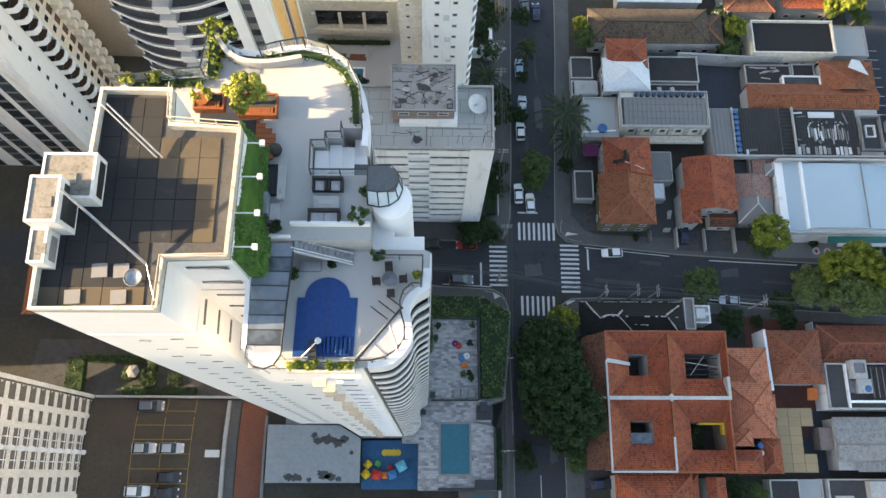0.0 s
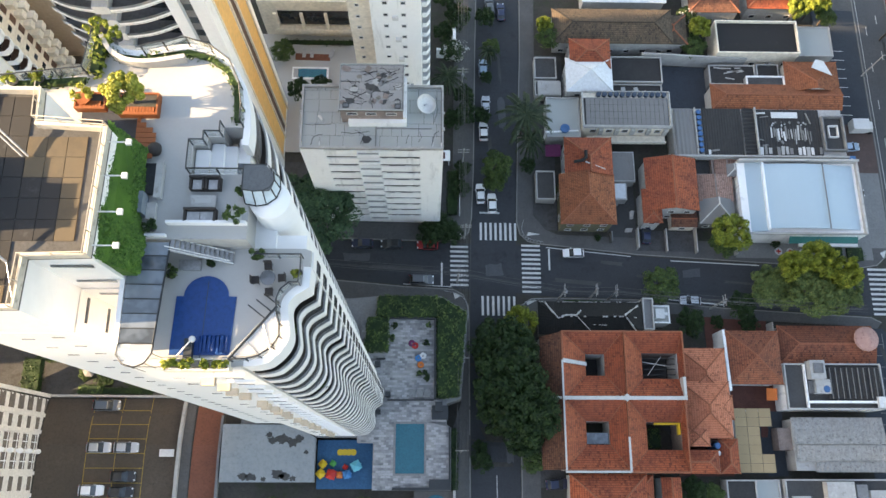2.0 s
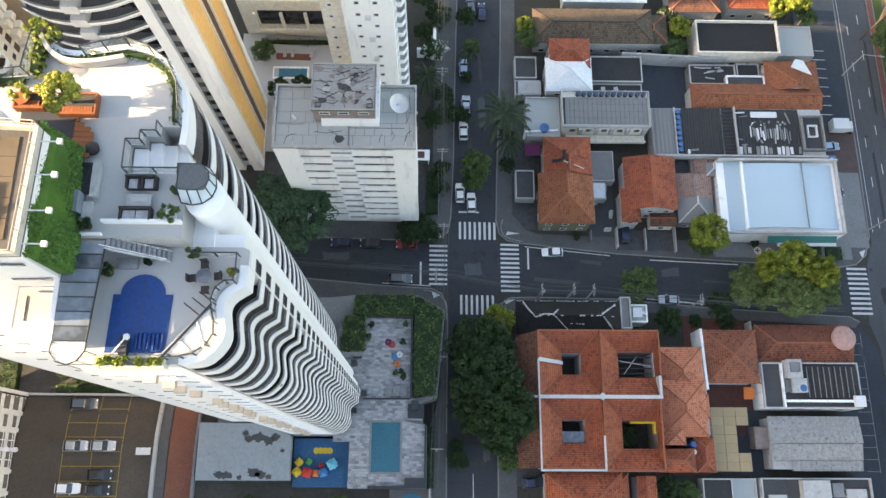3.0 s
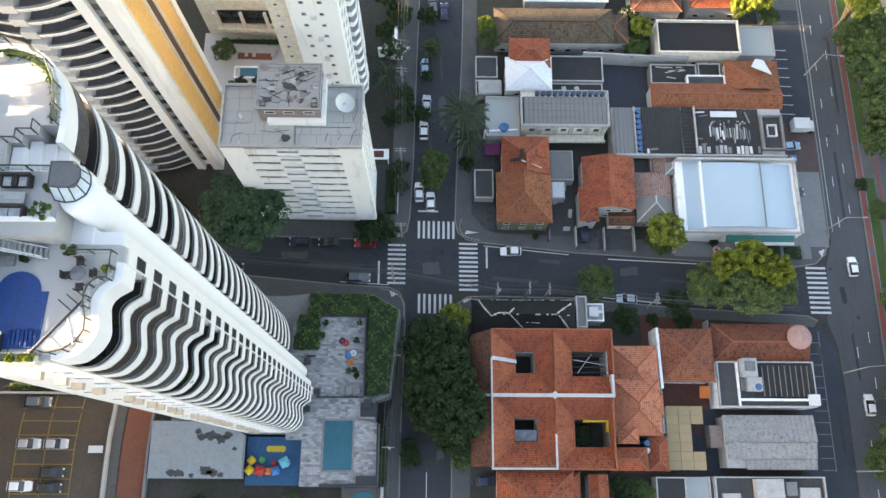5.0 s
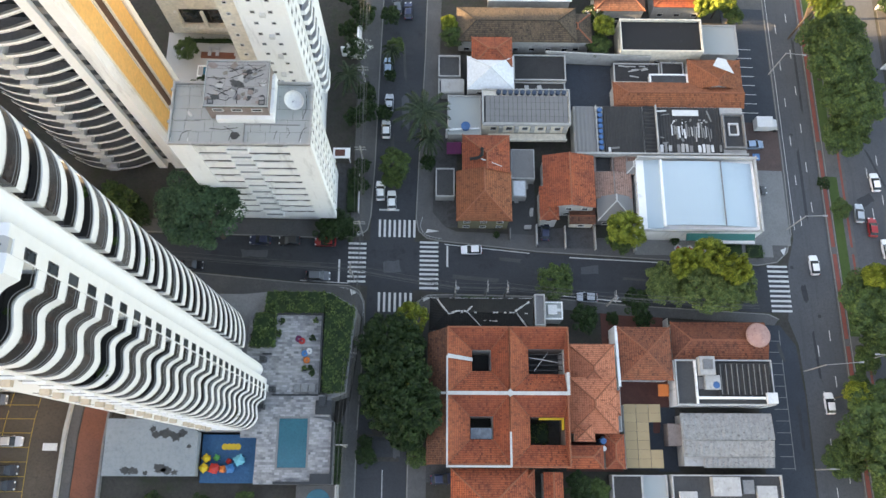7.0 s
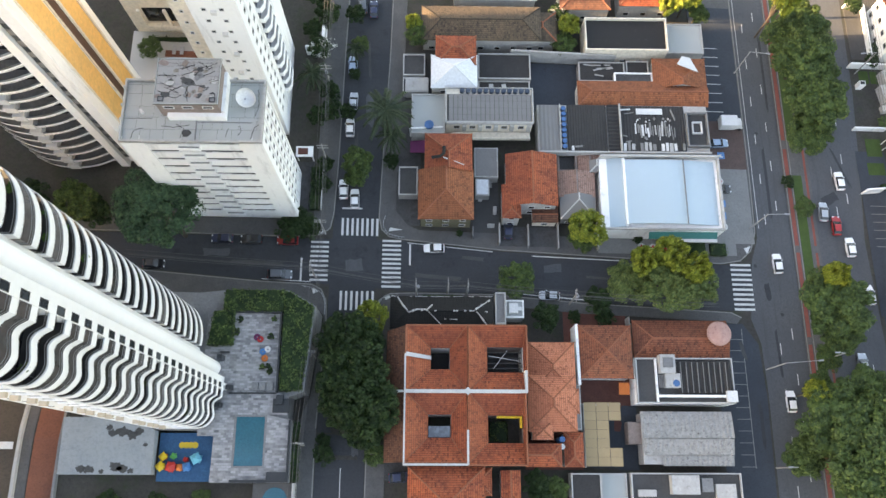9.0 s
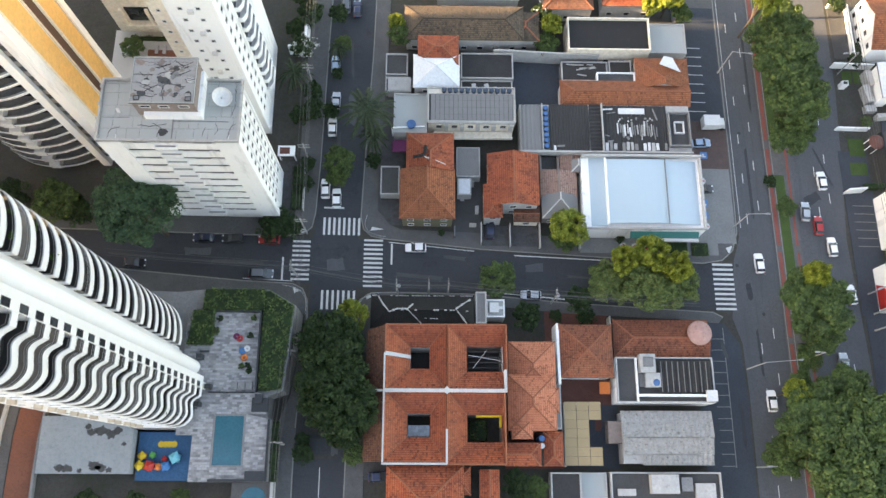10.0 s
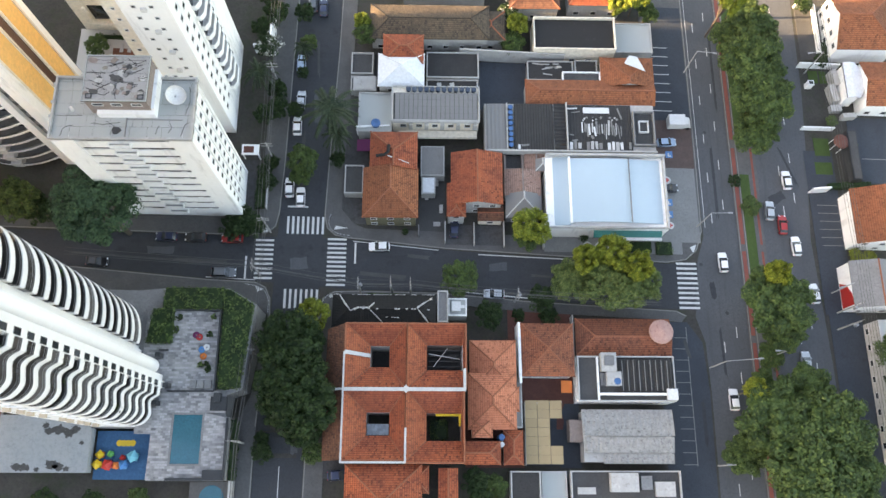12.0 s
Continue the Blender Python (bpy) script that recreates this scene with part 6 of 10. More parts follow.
# grey panelled block with water tanks
GP = thing("row_building", (52.4, 70, gz(52, 70)), "pale two-storey building with a grey panelled roof", "building")
pz = gz(52, 70)
part("wall", G().box(43.8, 66.7, pz - 1, 61.2, 74.2, pz + 7.0), M["cream"], GP)
pn = G().box(-0.42, -0.75, 0, 0.42, 0.75, 0.06).mesh("roof_panel")
pn.materials.append(M["fibre"])
part("roof_base", G().box(44.0, 66.9, pz + 7.0, 61.0, 73.0, pz + 7.08), M["joint"], GP)
for i in range(18):
    for j in range(4):
        o = part("roof_panel", pn, None, GP)
        o.location = (44.8 + i * 0.92, 67.7 + j * 1.5, pz + 7.12 + 0.05 * j)
part("parapet", G().box(43.8, 66.5, pz + 6.6, 61.2, 66.7 - 0.003, pz + 7.3), M["oldwhite"], GP)
part("parapet", ring(43.6, 66.7, 61.4, 74.4, 0.2, pz + 6.8, pz + 7.5), M["oldwhite"], GP)
part("balcony", G().box(45, 64.8, pz + 3.0, 61.0, 66.5, pz + 3.25), M["cream"], GP)
part("balcony_parapet", G().box(45, 64.7, pz + 3.25, 61.0, 64.9, pz + 4.2), M["cream"], GP)
for x in (45.4, 48.6, 51.8, 55.0, 58.4):
    window(GP, x + 0.6, 66.7, pz + 5.2, 1.3, 1.5)
    part("blind_box", G().box(x + 1.7, 66.2, pz + 4.2, x + 2.5, 66.7 - 0.004, pz + 6.3), M["oldwhite"], GP)
for k in range(12):
    tk = thing("water_tank", (47 + 1.2 * k, 73.7, pz + 7.1), "round slate-blue water tank behind the roof", "water tank", "row of roof tanks")
    part("body", G().lathe(47 + 1.2 * k, 73.6, [(0.0, pz + 7.0), (0.45, pz + 7.0), (0.5, pz + 7.7), (0.0, pz + 7.8)], 14), M["darktank"], tk)
flat_house(36.8, 65.4, 43.6, 74.2, 4.0, "roofpanel", "oldwhite", 0.3, "low building with a flat grey roof terrace", "W")
lone("roof_pool", G().lathe(40.4, 67.2, [(0, gz(40, 67) + 4.02), (0.9, gz(40, 67) + 4.02), (0.95, gz(40, 67) + 4.6), (0.85, gz(40, 67) + 4.62), (0.0, gz(40, 67) + 4.5)], 18), M["bluetank"], "round blue water tank on the flat roof", "water tank")
wall_line([(36.4, 66.4), (43.2, 66.9)], 4.3, "white", 0.3, "white parapet pipe wall", "pipe_wall")
house(40.7, 74.5, 50.2, 82.0, 6.6, "whitemetal", "oldwhite", 0.5, "y", "hh", 0.3, "house with a white-painted pyramid roof", "SW", cap="whitemetal")
house(41.6, 79.6, 50.0, 86.4, 6.9, "tile_red", "oldwhite", 0.4, "x", "hh", 0.3, "house with a red tile hip roof", "W")
flat_house(50.6, 78.6, 61.6, 84.6, 3.4, "darksheet", "oldwhite", 0.3, "shed with a rusty dark sheet roof")
flat_house(50.6, 74.4, 61.4, 78.4, 3.0, "darksheet", "pinkwall", 0.2, "shed with dark and pale roof sheets")
for k in range(8):
    lone("roof_sheet_scrap", G().block(51.5 + k * 0.9, 75.5 + (k % 3) * 0.8, gz(55, 76) + 3.1, 0.9, 1.1, 0.08, 3 * k), M["oldwhite" if k % 3 else "pinkwall"], "loose pale roof sheet", "debris", "loose roof strips")
flat_house(35.4, 75.2, 40.2, 78.4, 3.2, "oldwhite", "oldwhite", 0.0, "small shed with a white lean-to roof")
flat_house(34.4, 52.5, 38.2, 58.6, 2.6, "joint", "oldwhite", 0.3, "small walled yard beside the pavement", coping="oldwhite", name="walled_yard")
wall_line([(49.3, 44.4), (49.3, 46.5)], 2.2, "grey")
wall_line([(54.6, 43.2), (54.6, 47.4)], 2.2)
wall_line([(60.4, 42.8), (60.4, 47.4)], 1.8)
wall_line([(66.4, 42.6), (66.4, 47.8)], 2.0)
wall_line([(74.4, 42.4), (74.4, 47.8)], 2.2)
flat_house(49.6, 56.6, 54.4, 63.0, 3.4, "fibre", "oldwhite", 0.0, "lean-to with a grey sheet roof")
flat_house(49.8, 52.8, 52.6, 56.4, 3.0, "whitemetal", "oldwhite", 0.0, "lean-to with a pale sheet roof")
lone("magenta_tarp", G().hull([(36.6, 61.9, gz(37, 63) + 2.2), (39.6, 61.9, gz(37, 63) + 2.2), (39.6, 64.4, gz(37, 63) + 2.4), (36.6, 64.4, gz(37, 63) + 2.4)], [(36.6, 61.9, gz(37, 63) + 2.35), (39.6, 61.9, gz(37, 63) + 2.6), (39.6, 64.4, gz(37, 63) + 2.8), (36.6, 64.4, gz(37, 63) + 2.45)]), M["magenta"], "magenta shade cloth over a narrow yard", "tarpaulin")

slide(ROW, -5.25)
flat_house(29.6, 79.2, 34.2, 84.2, 2.2, "joint", "oldwhite", 0.4, "small walled yard with dark ground", coping="oldwhite", name="walled_yard")
flat_house(29.6, 75.4, 34.8, 78.8, 2.0, "lot", "oldwhite", 0.4, "small walled yard with blue-grey ground", coping="oldwhite", name="walled_yard")

# houses behind the white wall
house(33.4, 86.4, 58.6, 94.6, 5.2, "tile_old", "oldwhite", 0.38, "x", "hh", 0.4, "old house with a weathered straw-coloured tile roof", "S", cap="tile_old")
house(56.0, 87.0, 62.0, 94.0, 4.8, "tile_old", "oldwhite", 0.3, "y", "hh", 0.3, "back wing with weathered brown tiles", "S")
flat_house(68.0, 84.9, 85.4, 92.6, 5.4, "blackroof", "cream", 0.8, "cream building with a stained flat roof", "S", coping="cream")
flat_house(85.8, 86.0, 94.0, 93.2, 3.6, "roofpanel", "oldwhite", 0.25, "garage with a pale flat roof", coping="oldwhite")
house(40, 96.5, 58, 106, 5, "whitemetal", "oldwhite", 0.2, "x", "gg", 0.3, "long shed with a white metal roof", "S")
house(63, 95, 74, 104, 5, "tile_brown", "oldwhite", 0.4, "x", "hh", 0.3, "house with dark red tiles", "S")
house(76, 96.5, 88, 106, 5, "tile_red", "oldwhite", 0.4, "x", "hh", 0.3, "house with red tiles", "S")

# ---- corner with black roof and the terracotta courtyard block ----
BH = thing("house", (38, 28.7, gz(38, 28.7)), "corner house with a black mouldy tile roof and white ridges", "house")
kz = gz(38, 28.7)
part("wall", G().box(28.8, 25.4, kz - 1.5, 47.2, 30.6, kz + 5.9), M["grey"], BH)
gg, cc = G(), G()
hip_planes(gg, cc, 28.2, 25.0, 47.5, 31.2, kz + 6.0, 0.45, "x", "hh")
rb = part("roof", gg, M["tile_black"], BH)
part("ridge", cc, M["tile_black"], rb)
rm = random.Random(4)


def mortar_run(pts, r, gap):
    for (xa, ya), (xb, yb) in zip(pts, pts[1:]):
        n = max(1, int(math.hypot(xb - xa, yb - ya) / 0.5))
        for k in range(n):
            if rm.random() > gap:
                q = [(xa + (xb - xa) * u, ya + (yb - ya) * u) for u in (k / n, (k + 0.85) / n)]
                z = [kz + 6.0 + 0.45 * max(0.0, min(p[1] - 25.0, 31.2 - p[1], p[0] - 28.2, 47.5 - p[0])) + 0.12 for p in q]
                part("mortar_piece", G().tube((*q[0], z[0]), (*q[1], z[1]), r * rm.uniform(0.7, 1.4), 5), M["mortar"], rb, "patchy white ridge mortar")


mortar_run([(29.6, 30.9), (30.6, 29.2), (31.7, 27.8), (33.4, 28.4), (35.0, 28.3), (36.1, 29.4)], 0.17, 0.05)
mortar_run([(35.0, 28.3), (37.9, 25.5)], 0.09, 0.1)
mortar_run([(38.2, 26.7), (41.3, 26.6)], 0.08, 0.2)
mortar_run([(31.4, 28.1), (46.4, 28.1)], 0.12, 0.72)
mortar_run([(42.9, 29.2), (44.0, 28.4), (46.8, 30.4)], 0.17, 0.05)
mortar_run([(44.0, 28.3), (46.3, 25.5)], 0.15, 0.1)
mortar_run([(28.3, 31.1), (47.4, 31.1)], 0.06, 0.3)
flat_house(47.8, 26.0, 49.8, 32.0, 6.2, "grey", "oldwhite", 0.4, "narrow passage under a grey roof", coping="oldwhite")
flat_house(49.9, 27.6, 53.4, 31.0, 4.4, "roofpanel", "oldwhite", 0.3, "small white roof with machinery", coping="white")
lone("roof_machine", G().box(50.5, 28.4, gz(51, 29) + 4.4, 52.2, 30.2, gz(51, 29) + 5.4).box(52.2, 29.0, gz(51, 29) + 4.4, 53.0, 29.6, gz(51, 29) + 5.0), M["whiteplastic"], "white machine on a small flat roof", "machine")

TB = thing("courtyard_house", (42, 12.5, gz(42, 12.5)), "terracotta-roofed courtyard house with four open courts", "house")
tz = gz(42, 12.5)
E0 = tz + 6.6


def court_cell(x0, y0, x1, y1, cx0, cy0, cx1, cy1, rise=2.0):
    """Roof that falls from its outer ridges to an open court."""
    r, c = G(), G()
    zo, zi = E0 + rise, E0
    O = [(x0, y0, zo), (x1, y0, zo), (x1, y1, zo), (x0, y1, zo)]
    I = [(cx0, cy0, zi), (cx1, cy0, zi), (cx1, cy1, zi), (cx0, cy1, zi)]
    for k in range(4):
        j = (k + 1) % 4
        slope(r, [O[k], O[j], I[j], I[k]])
        c.tube(O[k], I[k], 0.1, 5)
        c.tube(O[k], O[j], 0.16, 6)
    ro = part("roof", r, M["tile_red"], TB)
    part("ridge", c, M["ridge"], ro)
    w = ring(cx0 - 0.3, cy0 - 0.3, cx1 + 0.3, cy1 + 0.3, 0.28, tz - 1, zi - 0.15)
    part("court_wall", w, M["pinkwall"] if cx0 > 45 else M["oldwhite"], TB)
    # near-black floor: the shade deep in the court is in the colour
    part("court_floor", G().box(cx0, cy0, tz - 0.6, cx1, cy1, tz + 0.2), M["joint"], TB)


court_cell(31.4, 13.0, 42.3, 24.6, 35.8, 17.0, 39.2, 20.8)
court_cell(42.3, 13.0, 52.8, 24.6, 45.9, 16.5, 52.3, 21.0)
court_cell(31.3, 1.0, 42.2, 13.0, 35.4, 5.2, 39.4, 9.1)
court_cell(42.2, 0.6, 52.4, 13.0, 45.9, 4.3, 52.0, 9.0)
part("outer_wall", ring(31.5, 0.9, 52.5, 24.5, 0.3, tz - 2, E0 - 0.25), M["oldwhite"], TB)
r, c = G(), G()
slope(r, [(31.4, 24.6, E0 + 2), (31.3, 1.0, E0 + 2), (27.7, 1.0, E0 - 1.0), (27.9, 24.0, E0 - 1.0)])
part("roof", r, M["tile_brown"], TB, "dark lean-to slope")
part("outer_wall", G().box(27.9, 1.1, tz - 2, 28.2, 23.8, E0 - 1.2), M["oldwhite"], TB)
wc = G()
wc.box(31.2, 0.9, E0 + 1.9, 31.48, 19.5, E0 + 2.35)
wc.box(31.48, 12.65, E0 + 1.9, 52.75, 13.25, E0 + 2.4)
wc.block(42.3, 13.0, E0 + 2.2, 1.0, 1.0, 0.5, 45)
wc.box(28.0, 12.8, E0 - 0.4, 31.15, 13.2, E0 + 1.8)
wc.hull([(31.5, 19.1, E0 + 1.6), (35.9, 18.7, E0 + 0.1), (35.9, 19.3, E0 + 0.1), (31.5, 19.8, E0 + 1.6)], [(31.5, 19.1, E0 + 2.3), (35.9, 18.7, E0 + 0.6), (35.9, 19.3, E0 + 0.6), (31.5, 19.8, E0 + 2.3)])
wc.box(42.1, 0.6, E0 + 1.9, 42.45, 6.4, E0 + 2.25)
wc.box(31.2, 0.5, E0 + 1.9, 42.3, 0.85, E0 + 2.2)
wc.box(52.3, 13.26, E0 + 0.4, 52.75, 16.6, E0 + 2.3)
part("party_wall", wc, M["mortar"], TB, "white mortar coping of the party walls")
part("skylight", G().box(35.5, 5.3, E0 - 0.6, 39.3, 7.2, E0 - 0.5), M["roofglass"], TB)
part("yellow_post", G().box(51.55, 6.9, E0 - 1.4, 51.9, 8.59, E0 - 0.3), M["yellowplastic"], TB)
for k in range(4):
    part("court_beam", G().box(46.0, 17.3 + k * 0.95, E0 - 1.3, 52.1, 17.42 + k * 0.95, E0 - 1.1), M["joint"], TB, "dark beam across an open court")
part("white_strut", G().tube((46.2, 19.6, E0 - 0.9), (51.8, 18.6, E0 - 0.7), 0.07, 5).tube((47.0, 17.2, E0 - 0.9), (49.6, 20.6, E0 - 0.8), 0.06, 5), M["mortar"], TB)
part("yellow_lintel", G().box(47.5, 8.6, E0 - 1.4, 51.9, 8.95, E0 - 0.3), M["yellowplastic"], TB)

# houses further along
house(53.3, 6.4, 62.0, 16.4, 5.9, "tile_salmon", "oldwhite", 0.4, "y", "hh", 0.4, "house with an orange hip roof", "E")
house(53.7, 13.2, 62.3, 22.6, 6.0, "tile_salmon", "oldwhite", 0.4, "y", "hh", 0.4, "front wing with an orange tile roof", "E")
house(53.9, 5.0, 57.6, 8.4, 5.0, "tile_salmon", "oldwhite", 0.38, "y", "hh", 0.2, "small rear wing with orange tiles", "")
house(57.2, 9.6, 62.6, 14.0, 6.1, "tile_salmon", "oldwhite", 0.4, "x", "gh", 0.3, "cross gable with orange tiles", "")
house(52.6, 0.4, 59.0, 4.4, 4.6, "tile_red", "oldwhite", 0.4, "x", "gh", 0.2, "small outbuilding with red tiles", "")
house(59.7, 0.4, 63.2, 6.4, 4.6, "tile_red", "oldwhite", 0.4, "y", "hh", 0.2, "narrow outbuilding with red tiles", "")
drum = thing("water_drum", (59.35, 4.2, gz(59.3, 4.2)), "blue and white water drum between tiled outbuildings", "water drum")
part("body", G().lathe(59.35, 5.2, [(0.0, gz(59.3, 4.2)), (0.55, gz(59.3, 4.2)), (0.6, gz(59.3, 4.2) + 4.3), (0.5, gz(59.3, 4.2) + 4.6), (0.0, gz(59.3, 4.2) + 4.65)], 16), M["bluetank"], drum)
part("cap", G().lathe(59.35, 3.9, [(0.0, gz(59.3, 4.2)), (0.5, gz(59.3, 4.2)), (0.5, gz(59.3, 4.2) + 4.4), (0.0, gz(59.3, 4.2) + 4.5)], 14), M["whiteplastic"], drum, "white upright cylinder")
flat_house(62.1, 7.0, 63.5, 16.0, 3.6, "fibre", "oldwhite", 0.0, "narrow lean-to with grey corrugated roof")
house(63.4, 16.2, 73.4, 26.2, 5.6, "tile_russet", "white", 0.4, "y", "hh", 0.35, "square house with a russet-red pyramid roof", "SW")
house(74.2, 20.4, 92.4, 27.6, 4.4, "tile_russet", "oldwhite", 0.34, "x", "hg", 0.3, "long house with russet-red tiles", "N")
tur = thing("round_turret", (90.2, 24.8, gz(90, 25)), "round turret with a pink tiled cone", "turret")
part("wall", G().lathe(90.2, 24.8, [(1.8, gz(90, 25) - 1), (1.8, gz(90, 25) + 6.4)], 20), M["oldwhite"], tur)
part("roof", G().lathe(90.2, 24.8, [(2.35, gz(90, 25) + 6.4), (2.15, gz(90, 25) + 6.8), (0.0, gz(90, 25) + 7.7)], 20), M["palepink"], tur, "pink cone roof")
BK = flat_house(74.0, 11.8, 92.2, 20.2, 5.4, "joint", "white", 0.5, "white building with dark roof wells", "E", coping="oldwhite")
bk = gz(83, 16)
part("ribbed_roof", waves(81.6, 13.6, 91.6, 19.4, bk + 6.2, bk + 6.2, "y", 0.7, 0.12), M["darksheet"], BK, "dark ribbed sheet roof")
part("plant_room", G().box(78.2, 17.2, bk + 5.4, 81.0, 20.6, bk + 7.4), M["oldwhite"], BK, "white plant room")
part("roof_unit", ring(78.7, 18.2, 80.5, 20.0, 0.15, bk + 7.4, bk + 7.75).box(78.86, 18.36, bk + 7.4, 80.34, 19.84, bk + 7.55), M["grey"], BK, "grey open roof unit")
part("plant_room", G().box(79.2, 14.6, bk + 5.4, 82.0, 17.19, bk + 6.6), M["oldwhite"], BK, "low white plant room")
for k in range(4):
    part("duct", G().box(78.2 + 0.28 * k, 14.7, bk + 5.4, 78.36 + 0.28 * k, 17.0, bk + 6.1), M["grey"], BK)
for k in range(9):
    part("roof_batten", G().box(82.2 + 1.05 * k, 13.7, bk + 6.3, 82.34 + 1.05 * k, 19.3, bk + 6.4), M["fibre"], BK)
part("dividing_wall", G().box(77.6, 12.0, bk + 5.4, 77.9, 20.0, bk + 6.1), M["white"], BK)
part("gutter", G().box(77.9, 12.9, bk + 5.4, 92.0, 13.3, bk + 6.5), M["white"], BK)
tkk = thing("water_tank", (81.2, 15.6, bk + 5.4), "round blue water tank on a white roof", "water tank")
part("body", G().lathe(81.2, 15.4, [(0.0, bk + 5.4), (0.75, bk + 5.4), (0.8, bk + 6.5), (0.5, bk + 6.7), (0.0, bk + 6.75)], 18), M["bluetank"], tkk)
lone("white_canopy", G().box(90.2, 12.0, bk + 6.5, 92.1, 14.0, bk + 7.2), M["whiteplastic"], "white canopy on the roof edge", "canopy")
GC = thing("shed", (83, 5.5, gz(83, 5)), "big shed with a mottled grey fibre cement roof", "shed")
cz = gz(83, 5)
part("wall", G().box(74.8, 1.0, cz - 1, 91.0, 10.1, cz + 4.4), M["oldwhite"], GC)
part("sheet", waves(74.5, 5.6, 91.4, 10.4, cz + 5.6, cz + 4.9, "y", 0.9, 0.05), M["fibreold"], GC)
part("sheet", waves(74.8, 2.6, 91.3, 5.5, cz + 5.0, cz + 5.5, "y", 0.9, 0.05), M["fibreold"], GC)
part("sheet", waves(78.2, 0.7, 91.2, 2.5, cz + 4.7, cz + 4.95, "y", 0.9, 0.05), M["fibreold"], GC)
flat_house(72.4, 4.6, 75.2, 8.6, 3.4, "pinkwall", "pinkwall", 0.0, "small lean-to with a pink roof")
YS = thing("shed", (67.4, 6, gz(67, 6)), "shed roofed with yellowed translucent sheets", "shed")
yz = gz(67.4, 6)
part("wall", G().box(64.0, 0.4, yz - 1, 64.2, 11.8, yz + 3.2), M["oldwhite"], YS)
part("wall", G().box(64.2, 11.6, yz - 1, 71.0, 11.8, yz + 3.2), M["oldwhite"], YS)
yard(rect(64.2, 0.4, 71.0, 11.6), "lot", "blue-grey concrete floor under the sheets", 0.1)
ysh = G().box(-1.1, -0.8, 0, 1.1, 0.8, 0.06).mesh("sheet")
ysh.materials.append(M["yellowsheet"])
for i in range(3):
    for j in range(7):
        if not (i == 2 and 1 < j < 5):
            o = part("sheet", ysh, None, YS)
            o.location = (65.2 + i * 2.28, 1.4 + j * 1.63, yz + 3.2 + 0.04 * j)
lone("orange_awning", G().hull([(71.2, 13.6, gz(71, 14) + 2.6), (73.2, 13.6, gz(71, 14) + 2.6), (73.2, 15.8, gz(71, 14) + 3.0), (71.2, 15.8, gz(71, 14) + 3.0)], [(71.2, 13.6, gz(71, 14) + 2.7), (73.2, 13.6, gz(71, 14) + 2.7), (73.2, 15.8, gz(71, 14) + 3.1), (71.2, 15.8, gz(71, 14) + 3.1)]), M["orangecloth"], "bright orange awning over a yard", "awning")
wall_line([(63.2, 15.0), (63.2, 26.4)], 5.4, "white", 0.5, "tall white side wall")
wall_line([(74.0, 28.5), (74.0, 20)], 3.0)
house(32.0, -12, 45.2, 0.4, 5.4, "tile_red", "oldwhite", 0.4, "y", "hh", 0.3, "house with a red clay hip roof", "")
house(41.0, -4.4, 46.4, 0.2, 5.0, "tile_red", "oldwhite", 0.4, "x", "gh", 0.3, "side wing with red tiles", "")
house(48.0, -12, 51.4, -0.2, 4.8, "tile_red", "oldwhite", 0.3, "y", "gg", 0.2, "narrow house with red tiles", "")
flat_house(61.0, -12, 66.4, -0.6, 3.6, "darksheet", "oldwhite", 0.2, "shed with a dark flat roof")
flat_house(66.8, -12, 71.4, -0.6, 3.0, "roofpanel", "oldwhite", 0.3, "low building with a grey flat roof", coping="oldwhite")
BR = flat_house(72.0, -12, 92.0, -0.5, 4.6, "joint", "oldwhite", 0.6, "white building with dark roof wells and ducts", coping="oldwhite")
for x0, y0, x1, y1, z1, mt in ((79, -4.2, 84, -0.9, 6.2, "oldwhite"), (84.6, -3.8, 86.6, -1.4, 5.6, "grey"), (87.2, -5.0, 90.8, -2.4, 5.3, "oldwhite"), (73.2, -4.6, 76.4, -3.4, 5.2, "oldwhite")):
    part("roof_box", G().box(x0, y0, gz(82, -6) + 4.6, x1, y1, gz(82, -6) + z1), M[mt], BR)
yard(rect(51.6, -14, 60.8, -0.2), "soil", "overgrown dark back garden", 0.1)

# ---- far side of the avenue ----
house(134.4, 87.6, 148, 101, 6.2, "tile_orange", "white", 0.5, "x", "gh", 0.3, "white house with a steep orange roof", "W")
house(139.4, 74.6, 151, 85.2, 5.4, "tile_orange", "white", 0.4, "x", "gh", 0.3, "house with an orange tile roof", "S")
va = thing("curved_canopy", (137.4, 80.8, gz(137, 81)), "white canopy with a bowed outer edge before a house", "canopy")
vz = gz(137, 81)
vg = G()
for k in range(17):
    u = k / 16
    y = 76.6 + 8.4 * u
    xo = 138.5 + 1.7 * math.sin(math.pi * u)
    for x, z in ((135.7, vz + 5.0), (137.2, vz + 5.35), (xo, vz + 4.9), (xo, vz + 4.6), (137.2, vz + 5.05), (135.7, vz + 4.7)):
        vg.v.append((x, y, z))
for k in range(16):
    for q in range(6):
        vg.f.append((6 * k + q, 6 * k + 6 + q, 6 * k + 6 + (q + 1) % 6, 6 * k + (q + 1) % 6))
        vg.uv.append(None)
for k in (0, 16):
    vg.f.append(tuple(6 * k + q for q in range(6)))
    vg.uv.append(None)
part("roof", vg, M["whitemetal"], va)
part("wall", G().box(136.0, 77.0, vz - 1, 138.4, 84.6, vz + 4.7), M["white"], va)
part("gutter", G().tube((135.65, 76.6, vz + 4.95), (135.65, 85.0, vz + 4.95), 0.12, 6), M["grey"], va)
